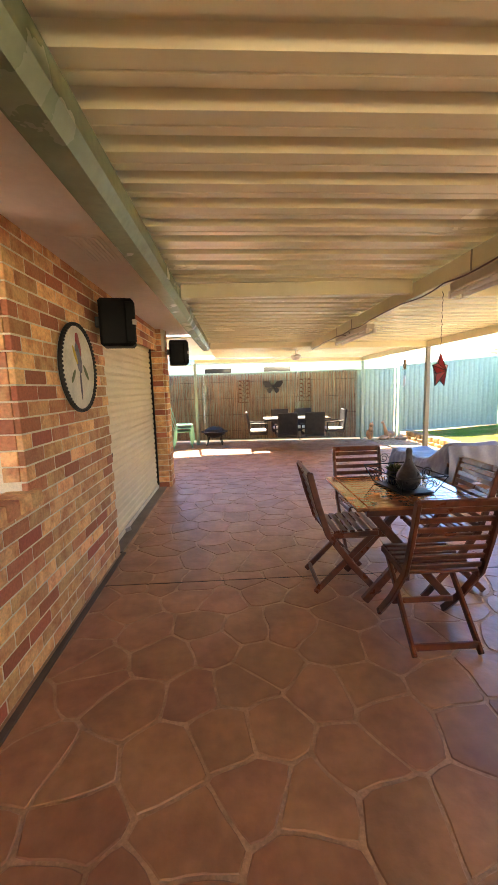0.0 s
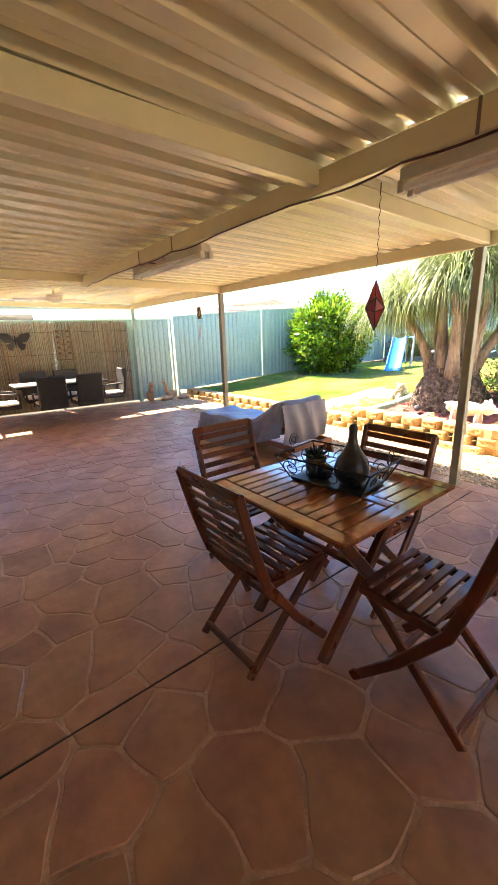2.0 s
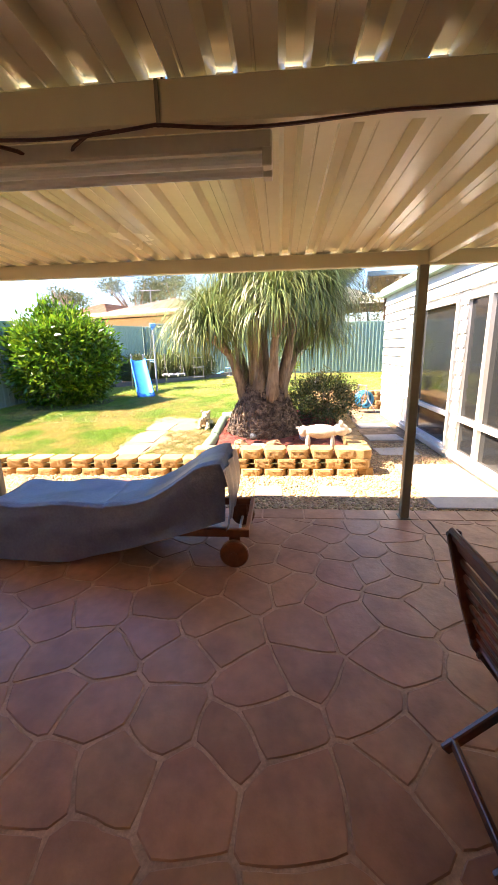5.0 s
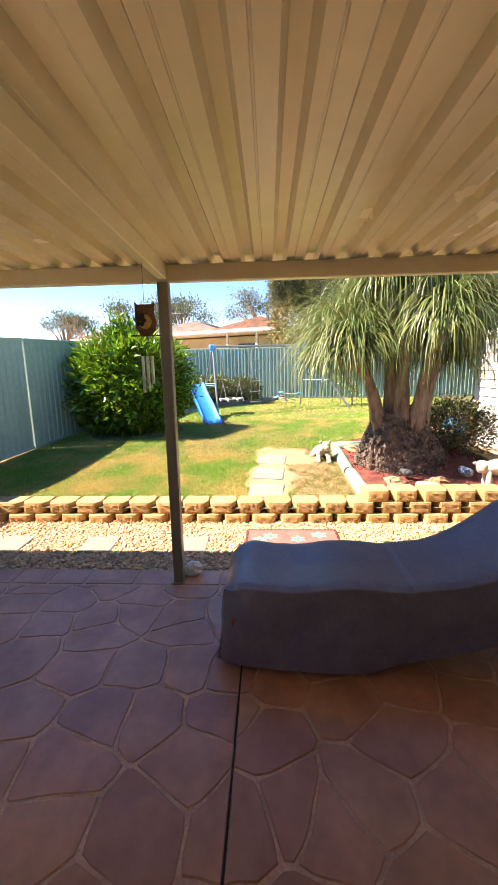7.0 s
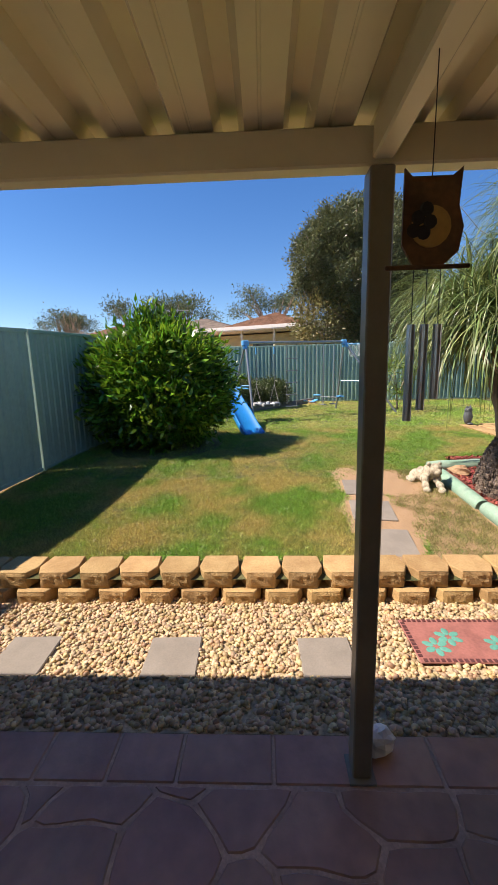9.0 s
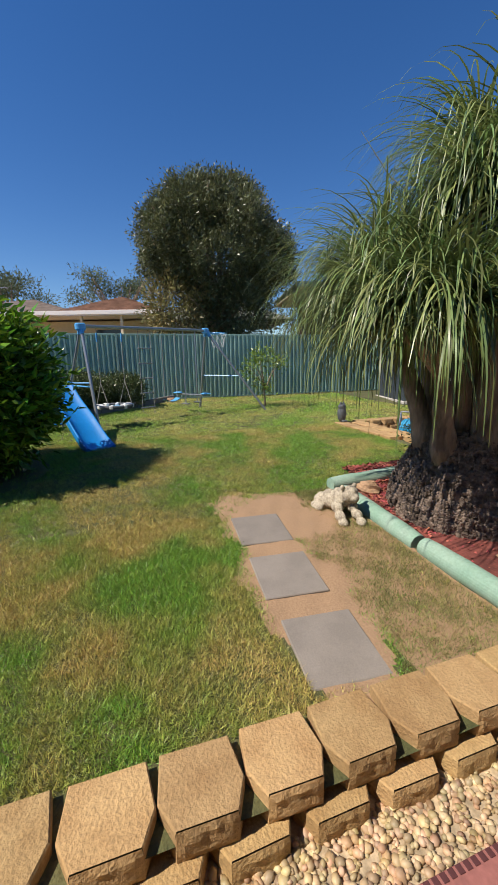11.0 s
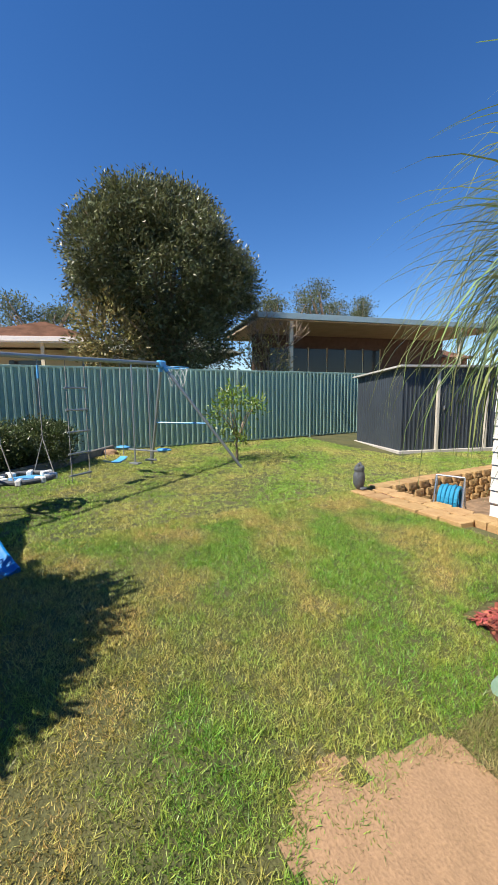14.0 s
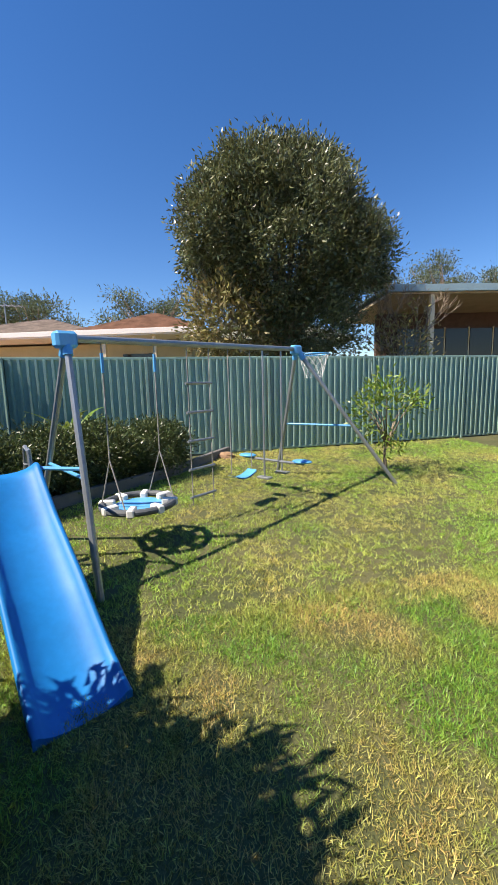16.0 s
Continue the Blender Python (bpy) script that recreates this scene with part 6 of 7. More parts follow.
gl = thing("glider_swing", "two-seat glider swing with pale blue seats", "swing", at=(0, 0, 0))
a, b = on_bar(0.763), on_bar(0.884)
mid = (a + b) / 2
for P in (a, b):
    Mesh().tube([P, Vector((P.x, P.y, 0.7))], 0.012, 8).ob("hanger", M_STEEL, gl)
    Mesh().bar(Vector((P.x, P.y, 0.68)) - NP * 0.09, Vector((P.x, P.y, 0.68)) + NP * 0.09, 0.09, 0.025).ob("footrest", M_STEEL, gl)
c0 = Vector((mid.x, mid.y, 0.86))
Mesh().tube([c0 - NP * 0.45, c0 + NP * 0.45], 0.016, 8).ob("beam", M_STEEL, gl)
for s in (-1, 1):
    m = Mesh().ball((0, 0, 0), (0.13, 0.09, 0.025), 12, 8)
    o = m.ob("seat", M_SKYBLUE, gl, smooth=True)
    o.matrix_basis = Matrix.Translation(c0 + NP * s * 0.42 + Vector((0, 0, 0.03))) @ NP.to_track_quat("X", "Z").to_matrix().to_4x4()

hp = thing("basketball_hoop", "blue hoop with white net at the swing set's end", "hoop", at=(12.66, 4.82, 2.19))
hc = Vector((0, 0, 0))
Mesh().tube([(0.2 * math.cos(i * math.pi / 12), 0.2 * math.sin(i * math.pi / 12), 0) for i in range(25)], 0.011, 6).ob("ring", M_SKYBLUE, hp)
Mesh().tube([B - Vector((12.66, 4.82, 2.19)), Vector((-0.1, 0.17, 0))], 0.012, 6).ob("arm", M_SKYBLUE, hp)
m = Mesh()
for i in range(10):
    for s in (1, -1):
        pts = []
        for k in range(5):
            aa = 2 * math.pi * i / 10 + s * k * math.pi / 10
            q = 0.2 - 0.022 * k
            pts.append((q * math.cos(aa), q * math.sin(aa), -0.08 * k))
        m.tube(pts, 0.0035, 4, caps=False)
m.ob("net", M_CUSHION, hp)

sl = thing("slide", "bright blue plastic wavy slide joined to the swing set", "slide", at=(0, 0, 0))
T0, T1 = Vector((10.62, 8.02, 0)), Vector((9.27, 7.38, 0))
SD = (T1 - T0).normalized()
SN = Vector((-SD.y, SD.x, 0))
slope = [(0, 1.22), (0.05, 1.2), (0.15, 1.08), (0.3, 0.92), (0.45, 0.8), (0.6, 0.68), (0.75, 0.53), (0.86, 0.43), (0.93, 0.395), (1.0, 0.385)]


def slope_z(f):
    for (a, za), (b, zb) in zip(slope, slope[1:]):
        if f <= b:
            t_ = (f - a) / (b - a)
            return za + (zb - za) * t_
    return slope[-1][1]


sec = [(-0.2, -0.03), (-0.205, 0.07), (-0.195, 0.088), (-0.178, 0.085), (-0.16, 0.06), (-0.125, 0.03), (-0.07, 0.008), (0, 0.0), (0.07, 0.008), (0.125, 0.03), (0.16, 0.06), (0.178, 0.085), (0.195, 0.088), (0.205, 0.07), (0.2, -0.03)]
m = Mesh()
nn_ = 40
vs = []
for i in range(nn_ + 1):
    f = i / nn_
    z = slope_z(f)
    lip = 1.0 - 0.5 * max(0, (f - 0.9) / 0.1) - 0.35 * max(0, (0.06 - f) / 0.06)
    for w_, h_ in sec:
        p = T0.lerp(T1, f) + SN * w_
        vs.append((p.x, p.y, z + h_ * lip))
k = len(sec)
m.add(vs, [(i * k + j, i * k + j + 1, (i + 1) * k + j + 1, (i + 1) * k + j) for i in range(nn_) for j in range(k - 1)])
m.add([vs[nn_ * k + j] for j in range(k)] + [(x, y, 0.3) for x, y, z in vs[nn_ * k:]], [(j, j + 1, k + j + 1, k + j) for j in range(k - 1)])
m.ob("chute", M_BLUE, sl, smooth=True)
for s in (-1, 1):
    p = T0 + SN * s * 0.16
    Mesh().tube([p + Vector((0, 0, 1.2)), p + Vector((0, 0, 1.36)) - SD * 0.02, p - SD * 0.14 + Vector((0, 0, 1.38)), p - SD * 0.2 + Vector((0, 0, 1.2))], 0.016, 8).ob("handle", M_STEEL, sl)
    Mesh().tube([p - SD * 0.16 + Vector((0, 0, 1.25)), p - SD * 0.45 + Vector((0, 0, lawn_z(p.x, p.y) - 0.02))], 0.02, 8).ob("ladder_leg", M_STEEL, sl)
for i in range(3):
    q = T0 - SD * (0.23 + 0.075 * i) + Vector((0, 0, 1.02 - 0.24 * i))
    Mesh().bar(q - SN * 0.17, q + SN * 0.17, 0.06, 0.02).ob("step", M_BLUE, sl)
Mesh().tube([T0 + SN * 0.16 + Vector((0, 0, 1.24)), A.lerp(Vector((10.22, 7.42, 0.4)), 0.52)], 0.014, 8).ob("link_bar", M_SKYBLUE, sl, "pale blue bar tied to the swing leg")

# ---- shed ----
sh = thing("garden_shed", "charcoal ribbed steel garden shed with pale trims on a slab", "shed", at=(11.75, 0.22, 0.44, 0, 0, -18))
Mesh().box(-0.06, 2.1, -3.0, 0.06, -0.06, 0.05, 0.01).ob("base_slab", M_CONCRETE, sh, "pale concrete base")


def ribbed(p, q, h0, h1, z0):
    p, q = Vector(p), Vector(q)
    d = (q - p)
    n_ = int(d.length / 0.09)
    side = Vector((-d.y, d.x)).normalized()
    prof = []
    for i in range(n_):
        for a, o_ in ((0, 0), (0.55, 0), (0.65, 0.012), (0.9, 0.012)):
            prof.append(((i + a) / n_, o_))
    prof.append((1, 0))
    k = len(prof)
    vs = []
    for top in (0, 1):
        for f, o_ in prof:
            c = p + d * f + side * o_
            vs.append((c.x, c.y, z0 + (h0 + (h1 - h0) * f) * top))
    return Mesh().add(vs, [(i, i + 1, k + i + 1, k + i) for i in range(k - 1)])


ribbed((0, -3.0), (0, -0.85), 1.75, 1.75, 0.05).ob("front_wall", M_SHED, sh)
ribbed((0, -0.8), (0, 0), 1.75, 1.75, 0.05).ob("front_wall", M_SHED, sh)
ribbed((0, 0), (2.0, 0), 1.75, 1.65, 0.05).ob("side_wall", M_SHED, sh)
Mesh().box(1.97, 2.0, -3, 0, 0.05, 1.7).ob("back_wall", M_SHED, sh)
Mesh().box(0, 2, -3.0, -2.97, 0.05, 1.7).ob("side_wall", M_SHED, sh)
for y in (-0.85, -2.05):
    Mesh().box(-0.05, 0.01, y - 0.03, y + 0.03, 0.05, 1.78).ob("door_trim", M_FITTING, sh, "pale steel door trim")
m = Mesh()
m.add([(-0.14, -3.1, 1.86), (-0.14, 0.12, 1.86), (2.1, 0.12, 1.72), (2.1, -3.1, 1.72), (-0.14, -3.1, 1.82), (-0.14, 0.12, 1.82), (2.1, 0.12, 1.68), (2.1, -3.1, 1.68)], [(0, 1, 2, 3), (7, 6, 5, 4), (0, 1, 5, 4), (1, 2, 6, 5), (2, 3, 7, 6), (3, 0, 4, 7)])
m.ob("roof", mat("pale_shed_roof", (0.5, 0.49, 0.46), 0.45), sh)
o = Mesh().ball((0, 0, 0), (0.02, 0.02, 0.06), 8, 6).ob("door_handle", M_ALU, sh)
o.matrix_basis = pose(-0.03, -1.0, 0.95)

# ---- garden room: boards, windows, roof ----
M_BOARD = mat("weatherboard_paint", (0.66, 0.65, 0.61), 0.5, var=0.06, scale=3, fine=30, bump=0.08, object_random=0.03)
board_m = []
for i in range(14):
    z = 0.14 + i * 0.165
    for a, c in ((WB_X0, 3.9), (5.1, 5.3), (6.9 + 0.45, WB_X1)) if 0 < i < 12 else ((WB_X0, WB_X1),):
        if i == 0:
            break
        m = Mesh()
        m.add([(a, WB_Y + 0.002, z), (c, WB_Y + 0.002, z), (c, WB_Y + 0.03, z), (a, WB_Y + 0.03, z), (a, WB_Y + 0.002, z + 0.17), (c, WB_Y + 0.002, z + 0.17), (c, WB_Y + 0.008, z + 0.17), (a, WB_Y + 0.008, z + 0.17)],
              [(0, 1, 2, 3), (4, 5, 6, 7), (3, 2, 6, 7), (0, 3, 7, 4), (1, 2, 6, 5)])
        m.ob("weatherboard", M_BOARD, wall_room)


def room_window(name, x0, x1, mull):
    w_ = thing(name, "tall white-framed garden room window with a low transom", "window", kind="structure")
    for a, b in ((x0, x0 + 0.06), (x1 - 0.06, x1), (mull - 0.03, mull + 0.03)):
        Mesh().box(a, b, WB_Y - 0.06, WB_Y + 0.03, 0.12, 2.05).ob("window_frame", M_WHITE, w_)
    for z in (0.12, 0.56, 2.0):
        for a, b in ((x0 + 0.06, mull - 0.03), (mull + 0.03, x1 - 0.06)):
            Mesh().box(a, b, WB_Y - 0.055, WB_Y + 0.025, z, z + 0.06).ob("rail", M_WHITE, w_)
    for a, b in ((x0 + 0.06, mull - 0.03), (mull + 0.03, x1 - 0.06)):
        for z0, z1 in ((0.18, 0.56), (0.62, 2.0)):
            Mesh().box(a, b, WB_Y - 0.03, WB_Y - 0.024, z0, z1, 0.001).ob("pane", M_DARKGLASS, w_)
    Mesh().box(x0 - 0.02, x1 + 0.02, WB_Y, WB_Y + 0.06, 0.08, 0.12).ob("window_sill", M_WHITE, w_)


room_window("window_2", 5.36, 7.33, 6.72)
room_window("window_3", 3.9, 5.2, 4.6)
r = Mesh().box(WB_X0 - 0.1, WB_X1 + 0.12, -3, WB_Y + 0.12, 2.46, 2.62, 0.01)
structure("roof_2", r, mat("pale_green_fascia", (0.26, 0.42, 0.33), 0.5), "flat garden room roof with pale green fascia", "roof")

hr = thing("hose_reel", "blue garden hose coiled on a metal reel cart", "hose reel", at=(9.2, 2.25, 0.0, 0, 0, 20))
for i in range(5):
    Mesh().tube([(-0.1 + i * 0.05, (0.17 + 0.012 * (i % 2)) * math.cos(a * math.pi / 10), 0.3 + (0.17 + 0.012 * (i % 2)) * math.sin(a * math.pi / 10)) for a in range(21)], 0.024, 8).ob("hose_coil", mat("blue_hose", (0.03, 0.3, 0.5), 0.4) if i == 0 else bpy.data.materials["blue_hose"], hr)
for s in (-1, 1):
    Mesh().tube([(s * 0.17, -0.22, 0.0), (s * 0.17, 0, 0.32), (s * 0.17, 0.05, 0.62), (s * 0.17, 0.2, 0.0)], 0.012, 8).ob("frame", M_ALU, hr)
Mesh().tube([(-0.17, 0.05, 0.62), (0.17, 0.05, 0.62)], 0.012, 8).ob("push_handle", M_ALU, hr)


# ---- neighbours ----
def hip_roof(parent, x0, x1, y0, y1, z0, rise, material, courses=16):
    """Courses of tiles stepped up to a ridge."""
    m = Mesh()
    h = min(x1 - x0, y1 - y0) / 2
    rings = []
    for c in range(courses + 1):
        f = c / courses
        i = h * f * 0.985
        z = z0 + rise * f
        rings.append((i, z))
    vs = []
    for c, (i, z) in enumerate(rings):
        for dz in ((0.0, 0.03) if c < courses else (0.0,)):
            vs += [(x0 + i, y0 + i, z + dz), (x1 - i, y0 + i, z + dz), (x1 - i, y1 - i, z + dz), (x0 + i, y1 - i, z + dz)]
    k = len(vs) // 4
    fs = [(4 * r_ + j, 4 * r_ + (j + 1) % 4, 4 * (r_ + 1) + (j + 1) % 4, 4 * (r_ + 1) + j) for r_ in range(k - 1) for j in range(4)]
    fs.append(tuple(4 * (k - 1) + j for j in range(4)))
    m.add(vs, fs)
    return m.ob("roof", material, parent)


nh = thing("neighbour_house", "cream rendered neighbour house with tiled hip roofs", "house", at=(18.9, 5.6, 0.5, 0, 0, -19))
Mesh().box(1.2, 9, 0.4, 12, 0, 2.75).ob("wall", M_CREAMWALL, nh)
Mesh().box(0, 9.4, -0.2, 12.4, 2.82, 2.86).ob("eave_lining", M_SOFFIT, nh)
Mesh().box(-0.04, 0.06, -0.2, 12.4, 2.86, 3.0).ob("gutter", M_SOFFIT, nh)
hip_roof(nh, 0.02, 5.5, -0.2, 3.6, 3.0, 0.75, M_TILE)
hip_roof(nh, 0.02, 6.5, 3.0, 9.0, 2.99, 0.9, M_TILE2)
hip_roof(nh, 0.02, 6.5, 8.4, 12.4, 2.98, 0.8, M_TILE)
Mesh().box(0.15, 0.25, 1.2, 1.3, 0, 2.82).ob("verandah_post", M_CREAM_D, nh)
Mesh().box(0.15, 0.25, 2.7, 2.8, 0, 2.82).ob("verandah_post", M_CREAM_D, nh)
Mesh().box(1.16, 1.22, 5.4, 6.0, 1.6, 2.3).ob("window", M_DARKGLASS, nh)
Mesh().box(1.16, 1.22, 1.6, 2.6, 1.2, 2.4).ob("window", M_DARKGLASS, nh)

nc = thing("neighbour_verandah", "neighbour verandah with blue-grey gutter and tan lining", "verandah", at=(16.9, -0.3, 0.5, 0, 0, -12))
Mesh().box(0, 5.0, -9, 0.9, 3.62, 3.7).ob("ceiling", M_TAN, nc)
Mesh().box(-0.12, 0.0, -9.05, 1.0, 3.66, 3.84).ob("gutter", M_BLUEFASCIA, nc, "blue-grey steel gutter")
Mesh().box(0, 5.1, -9, 1.0, 3.8, 3.86).ob("roof", M_BLUEFASCIA, nc)
for y in (-0.25, -7.2):
    Mesh().box(0.05, 0.17, y - 0.06, y + 0.06, 0, 3.62).ob("post", M_CREAM_D, nc)
# brick colour is darkened to stand for the deep shade under the verandah
Mesh().box(2.9, 3.1, -9, 0.2, 0, 3.62).ob("wall", mat("shade_darkened_brick_far", (0.11, 0.065, 0.048), 0.85, scale=6, fine=30), nc)
for i in range(6):
    y = -0.5 - i * 0.86
    wn = Mesh().box(2.86, 2.9, y - 0.79, y, 1.9, 3.1).ob("window", M_DARKGLASS, nc)
    Mesh().box(2.84, 2.9, y - 0.83, y - 0.79, 1.85, 3.15).ob("mullion", M_CREAM_D, wn)
n2 = thing("tiled_house", "far house with weathered grey-green tiled roof", "house", at=(24, 0.2, 0.5, 0, 0, -10))
Mesh().box(0.3, 6, 0.3, 5, 0, 3.3).ob("wall", M_CREAMWALL, n2)
hip_roof(n2, 0, 6.4, -2.5, 5.2, 3.3, 1.5, mat("mossy_tile", (0.3, 0.3, 0.22), 0.9, scale=4, fine=16))
n3 = thing("brick_house", "brown tiled house roof beyond the shed", "house", at=(17.6, -12, 0.5, 0, 0, -12))
Mesh().box(0.3, 6, 0.3, 5, 0, 2.9).ob("wall", M_TILE, n3)
hip_roof(n3, 0, 6.4, 0, 6.2, 2.9, 1.3, M_TILE)
n4 = thing("red_house", "red tiled neighbour roof beyond the side fence", "house", at=(14, 22, -0.06, 0, 0, -6))
Mesh().box(0.3, 9, 0.3, 6, 0, 2.5).ob("wall", M_CREAMWALL, n4)
hip_roof(n4, 0, 9.4, 0, 6.4, 2.5, 1.5, M_TILE)
n5 = thing("side_house", "pale neighbour house behind the reed screen", "house", at=(-4, 13.2, -0.06, 0, 0, -6))
Mesh().box(0, 8.5, 0.6, 5, 0, 2.35).ob("wall", M_WHITE, n5)
Mesh().box(-0.3, 8.8, 0.1, 5.3, 2.35, 2.5).ob("gutter", M_BLUEFASCIA, n5)
hip_roof(n5, -0.3, 8.8, 0.1, 5.4, 2.5, 1.1, M_TILE2)
for x in (3.0, 5.0):
    Mesh().box(x, x + 0.9, 0.56, 0.6, 1.4, 2.2).ob("window", M_DARKGLASS, n5)


def gum(x, y, h, w_, seed, mm=None):
    g = random.Random(seed)
    tops = []
    for i in range(7):
        tops.append(((g.uniform(-w_, w_) * 0.7, g.uniform(-w_, w_), h - g.uniform(0, 0.4) * h * 0.5), (w_ * 0.33, w_ * 0.33, w_ * 0.2), 26, 24, 0.25, mm or M_GUM, 0.38))
    return tree("gum_tree", "distant grey-green eucalyptus with open clumped crown", x, y, 0, h * 0.55, 0.28, tops, limbs=2, seed=seed)


gum(39, 6.2, 8.6, 3.0, 81)
gum(40, 14.5, 8.0, 3.2, 82)
gum(40, 18.5, 7.6, 3.0, 83)
gum(40, -21.5, 12.3, 3.2, 84)
gum(41, -27, 12.0, 2.8, 85)
gum(40, -15.3, 11.0, 2.6, 86)
gum(42, 27.5, 7.6, 2.6, 87)


def bare_tree(x, y, z0, h, spread, seed, label):
    t = thing("bare_tree", label, "tree", at=(x, y, z0))
    g = random.Random(seed)
    m = Mesh()

    def grow(p, d, l_, r_, n_):
        q = p + d * l_
        m.tube([p, p.lerp(q, 0.5) + Vector((g.uniform(-1, 1), g.uniform(-1, 1), 0)) * l_ * 0.05, q], r_, 5, r_ * 0.65, caps=False)
        if n_:
            for _ in range(3):
                d2 = (d + Vector((g.uniform(-1, 1), g.uniform(-1, 1), g.uniform(-0.1, 0.6))) * spread).normalized()
                grow(q, d2, l_ * g.uniform(0.6, 0.8), r_ * 0.62, n_ - 1)

    grow(Vector((0, 0, 0)), Vector((0, 0, 1)), h * 0.3, h * 0.012, 5)
    m.ob("branchwork", M_TRUNK, t)


bare_tree(16.6, 0.6, 0.5, 4.0, 0.7, 5, "thin leafless tree standing behind the fence")
bare_tree(30, 21, -0.06, 6.5, 0.7, 6, "bare winter tree beyond the side fence")
tree("far_bush", "round green shrub beyond the side fence", 17, 13.3, -0.06, 1.5, 0.1, [((0, 0, 2.0), (1.2, 1.4, 0.9), 150, 18, 0.16, M_HEDGE, 0.2)], "bush", seed=91)
bs = tree("brown_shrub", "olive brown shrub leaning over the back fence", 16.1, 0.95, 0.5, 1.0, 0.06, [((0, 0, 2.1), (0.5, 0.7, 0.9), 70, 14, 0.12, M_TREE2, 0.15)], "shrub", seed=92)
ant = thing("tv_antenna", "thin television antenna on a distant roof", "antenna", at=(24, 11.8, 3.4))
Mesh().tube([(0, 0, 0), (0, 0, 1.6)], 0.02, 6).ob("mast", M_STEEL, ant)
m = Mesh()
m.tube([(0, -0.6, 1.5), (0, 0.6, 1.5)], 0.015, 5)
for i in range(6):
    m.tube([(-0.25, -0.5 + i * 0.2, 1.5), (0.25, -0.5 + i * 0.2, 1.5)], 0.01, 5)
m.ob("boom", M_STEEL, ant)

# far trees along the horizon
for k, (wx, wy, ry, a) in enumerate(((62, 0, 34, 0), (40, 48, 26, 0), (64, -48, 26, 0))):
    o = new("far_woods", crown("far_woods", (wx, wy, 1.7), (3.0, ry, 1.7), 380, 14, 0.7, M_GUM, 200 + k, 0.9, (0.2, 1.0), None, 0.5))
    tagged(o, "distant belt of grey-green trees along the horizon", "trees", kind="stuff")

# patio west side, roofed, closed by a fence
# ceiling_5 is an added cover that stops sun leaking past the gutter end
structure("ceiling_5", Mesh().box(-4.2, -0.5, 6.2, 6.95, 2.42, 2.45), M_CREAM, "cream sheet added to block sun through the gap at the house corner", "ceiling")
structure("ceiling_4", Mesh().box(-4.2, -0.38, 6.72, 10.45, 2.34, 2.37), M_CREAM, "cream roof sheet past the house corner", "ceiling")
fence_line("fence_4", (-4.0, 6.2), (-4.0, side_fence_y(-4.0)), side_base, 1.86, "green steel fence at the side of the house", M_FENCE)
structure("floor_2", Mesh().box(-4.2, -1.22, 6.2, 11.2, -0.05, -0.004, 0.001), M_STONE_J, "concrete floor past the house corner", "floor")


# bare sandy soil round the pavers
def bare_r(x, y):
    """Under 1 inside the worn, sandy ground round the pavers."""
    wob = 0.14 * np.sin(x * 5.1 + 2 * np.sin(y * 3.3)) + 0.1 * np.sin(x * 12.3 + y * 7.1) + 0.05 * np.sin(x * 31 - y * 23)
    track = np.hypot((x - 5.75) / 1.22, (y - 6.17) / 0.27)
    worn = np.hypot((x - 6.5) / 0.46, (y - 5.88) / 0.4)
    return np.minimum(track, worn) + wob


sx_, sy_ = np.meshgrid(np.arange(4.8, 7.6, 0.03), np.arange(5.2, 6.85, 0.03), indexing="ij")
inside = bare_r(sx_, sy_) < 1.06
inside |= (sy_ < 5.95) & (sx_ < 6.75)
sz_ = lawn_z(sx_, sy_) + 0.005 + 0.004 * np.sin(sx_ * 17 + sy_ * 9) * np.sin(sy_ * 21)
ni, nj = sx_.shape
cell = [(i * nj + j, (i + 1) * nj + j, (i + 1) * nj + j + 1, i * nj + j + 1) for i in range(ni - 1) for j in range(nj - 1) if inside[i, j]]
m = Mesh().add(list(zip(sx_.ravel().tolist(), sy_.ravel().tolist(), sz_.ravel().tolist())), cell)
M_SAND = mat("bare_sand", (0.35, 0.22, 0.125), 0.95, var=0.2, scale=4, fine=90, bump=0.6, color2=(0.33, 0.21, 0.12), depth=0.006)
structure("ground_4", m, M_SAND, "bare sandy soil around the lawn pavers", "ground")


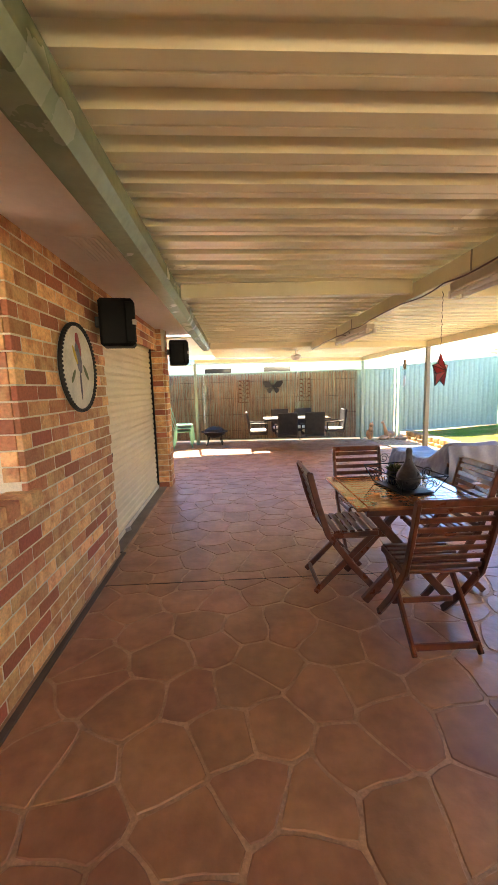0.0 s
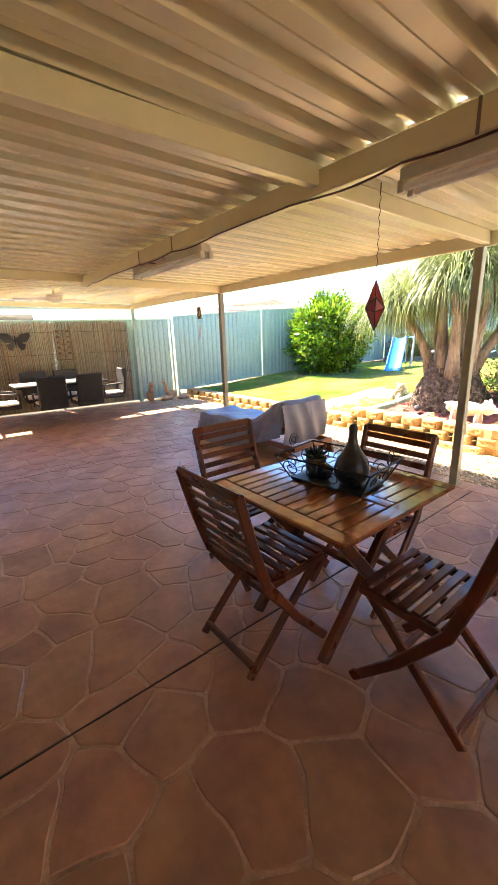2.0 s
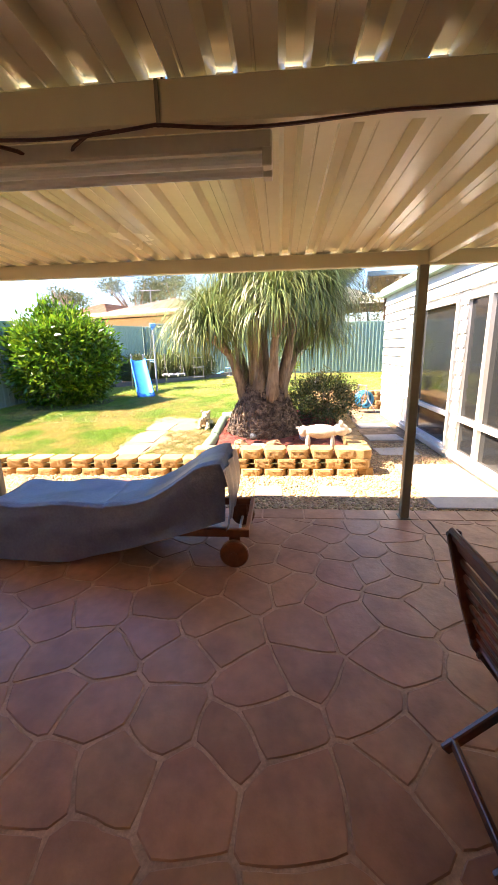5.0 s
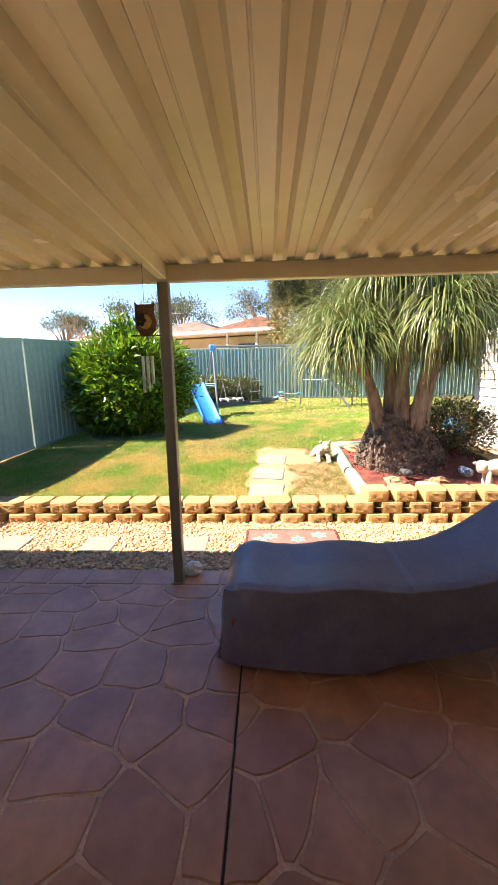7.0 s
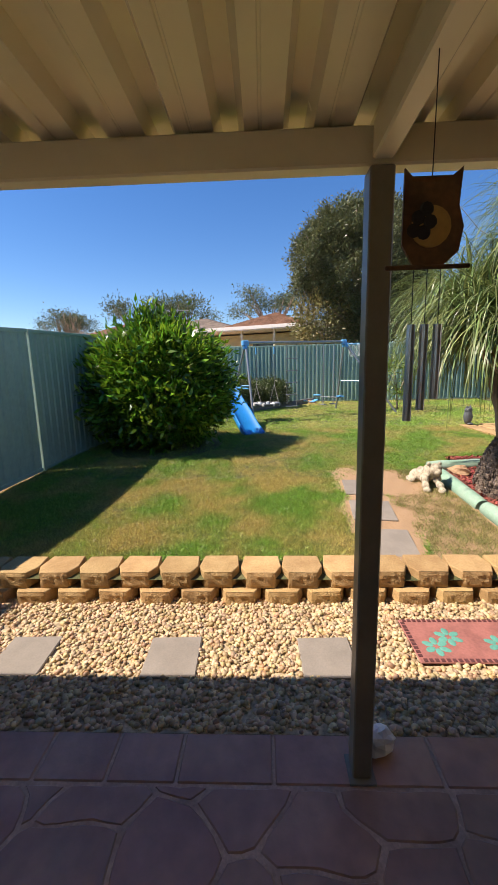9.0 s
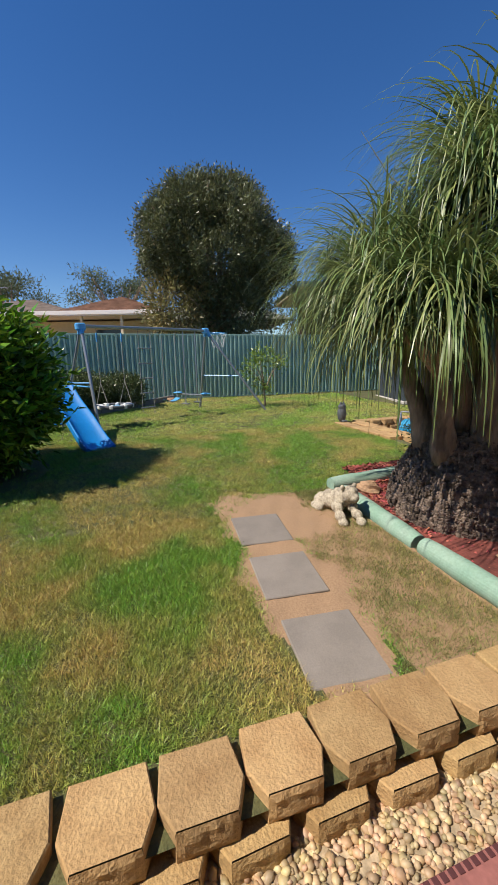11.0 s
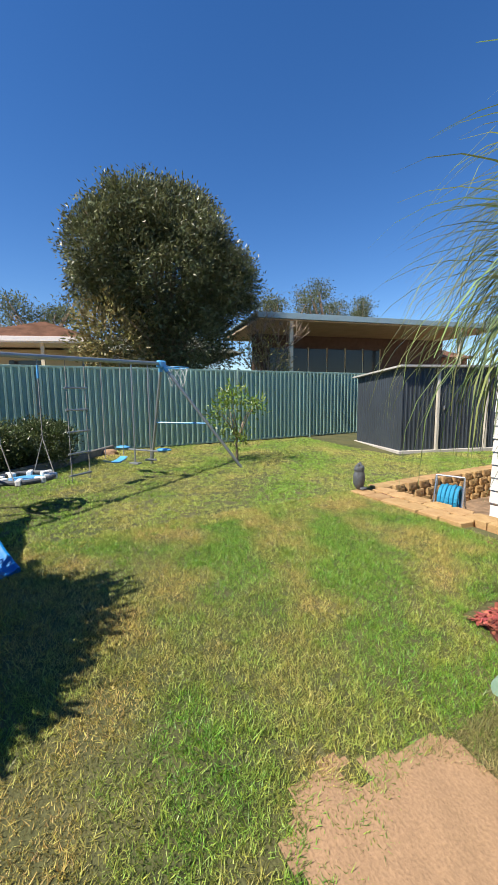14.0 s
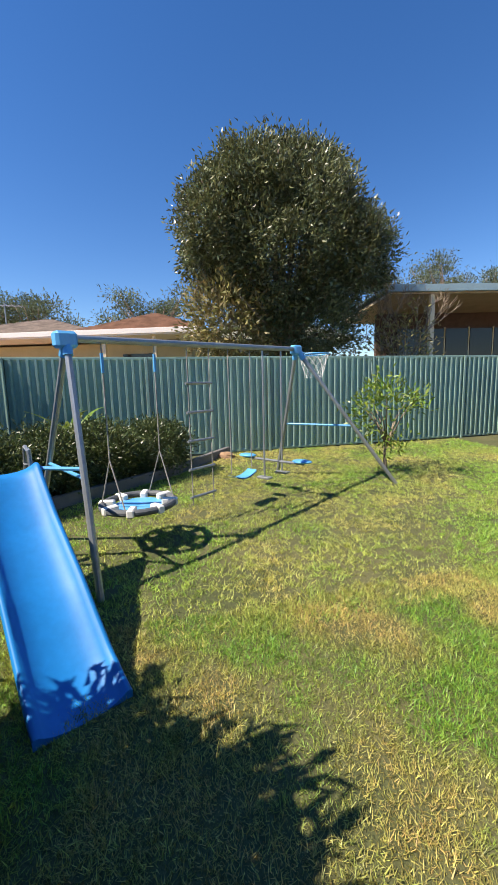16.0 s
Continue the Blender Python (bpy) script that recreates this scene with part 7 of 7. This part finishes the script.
# ---- grass ----
def grass_field(n, seed, x0, x1, y0, h0, h1, w_, straw=False, y1=None):
    g = np.random.default_rng(seed)
    # blades stand in tufts of a dozen or so
    k = n // 13
    pick = g.integers(0, k, n)
    x = g.uniform(x0, x1, k)
    y = y0 + g.uniform(0, 1, k) * ((y1 or 10.93 - 0.11 * x) - y0)
    x, y = x[pick] + g.normal(0, 0.017, n), y[pick] + g.normal(0, 0.017, n)
    tuft_h, tuft_a = g.uniform(0.7, 1.3, k)[pick], g.uniform(0, 2 * np.pi, k)[pick]
    # bare soil round the pavers, thin dry grass towards the logs
    rr_ = bare_r(x, y)
    dry = (x < 6.95) & (y < 6.0 + 0.08 * np.sin(x * 7))
    keep = g.uniform(0, 1, n) < np.clip((rr_ - 0.8) * 2.6, 0.0, 1.0)
    keep &= dry if straw else (~dry | (g.uniform(0, 1, n) < 0.16))
    keep &= ~((x < 4.86)) & ~((x < 9.9) & (y < 3.4)) & ~((x < 7.42) & (y < 4.78)) & ~((x < 7.0) & (y < 5.24))
    hedge = (x > 11.5) & (y > 9.1 - (x - 11.5) * 1.03)
    shed = (x > 11.5) & (y < 0.5)
    bushb = (x - 8.4) ** 2 + (y - 8.8) ** 2 < 0.8
    for px, py in ((6.36, 6.15), (5.76, 6.2), (5.15, 6.23)):
        keep &= ~((abs(x - px) < 0.235) & (abs(y - py) < 0.215))
    keep &= ~hedge & ~shed & (~bushb | (g.uniform(0, 1, n) < 0.1))
    patch = 0.35 * np.sin(x * 1.9 + 1.3 * np.sin(y * 1.4)) * np.sin(y * 2.3 + 1.1 * np.sin(x * 1.2)) + 0.2 * np.sin(x * 5.1 + y * 4.3)
    keep &= g.uniform(0, 1, n) < 0.95 + 0.35 * patch
    x, y, patch, tuft_h, tuft_a = x[keep], y[keep], patch[keep], tuft_h[keep], tuft_a[keep]
    n = len(x)
    z = lawn_z(x, y)
    h = g.uniform(h0, h1, n) * (1 + 0.4 * patch) * tuft_h
    a = tuft_a + g.normal(0, 1.3, n)
    lean = np.abs(g.normal(0, 1.0, n))
    d = np.stack([np.cos(a) * np.sin(lean), np.sin(a) * np.sin(lean), np.cos(lean) * 0.9 + 0.12], 1) * h[:, None]
    b = g.uniform(0, 2 * np.pi, n)
    s = np.stack([np.cos(b), np.sin(b), 0 * b], 1) * (w_ * g.uniform(0.6, 1.2, n))[:, None]
    c = np.stack([x, y, z - 0.004], 1)
    tip = c + d + np.stack([np.cos(a), np.sin(a), -0.3 + 0 * a], 1) * (h * 0.3)[:, None]
    v = np.stack([c - s, c + s, tip], 1)
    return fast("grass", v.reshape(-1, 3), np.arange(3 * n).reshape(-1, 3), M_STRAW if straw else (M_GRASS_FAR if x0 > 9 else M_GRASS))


tagged(new("grass", grass_field(1150000, 1, 4.75, 9.9, 3.3, 0.014, 0.042, 0.0026)), "patchy green and straw-coloured mown lawn grass", "grass", kind="stuff")
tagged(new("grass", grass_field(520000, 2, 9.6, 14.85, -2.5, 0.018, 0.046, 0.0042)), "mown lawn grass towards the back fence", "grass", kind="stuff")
tagged(new("grass", grass_field(150000, 3, 4.86, 6.95, 5.24, 0.012, 0.036, 0.0022, True, 6.1)), "thin dry straw-coloured grass beside the log edging", "grass", kind="stuff")
tagged(new("grass", grass_field(330000, 4, 4.8, 6.7, 5.9, 0.016, 0.046, 0.0024)), "denser mown grass behind the block wall", "grass", kind="stuff")
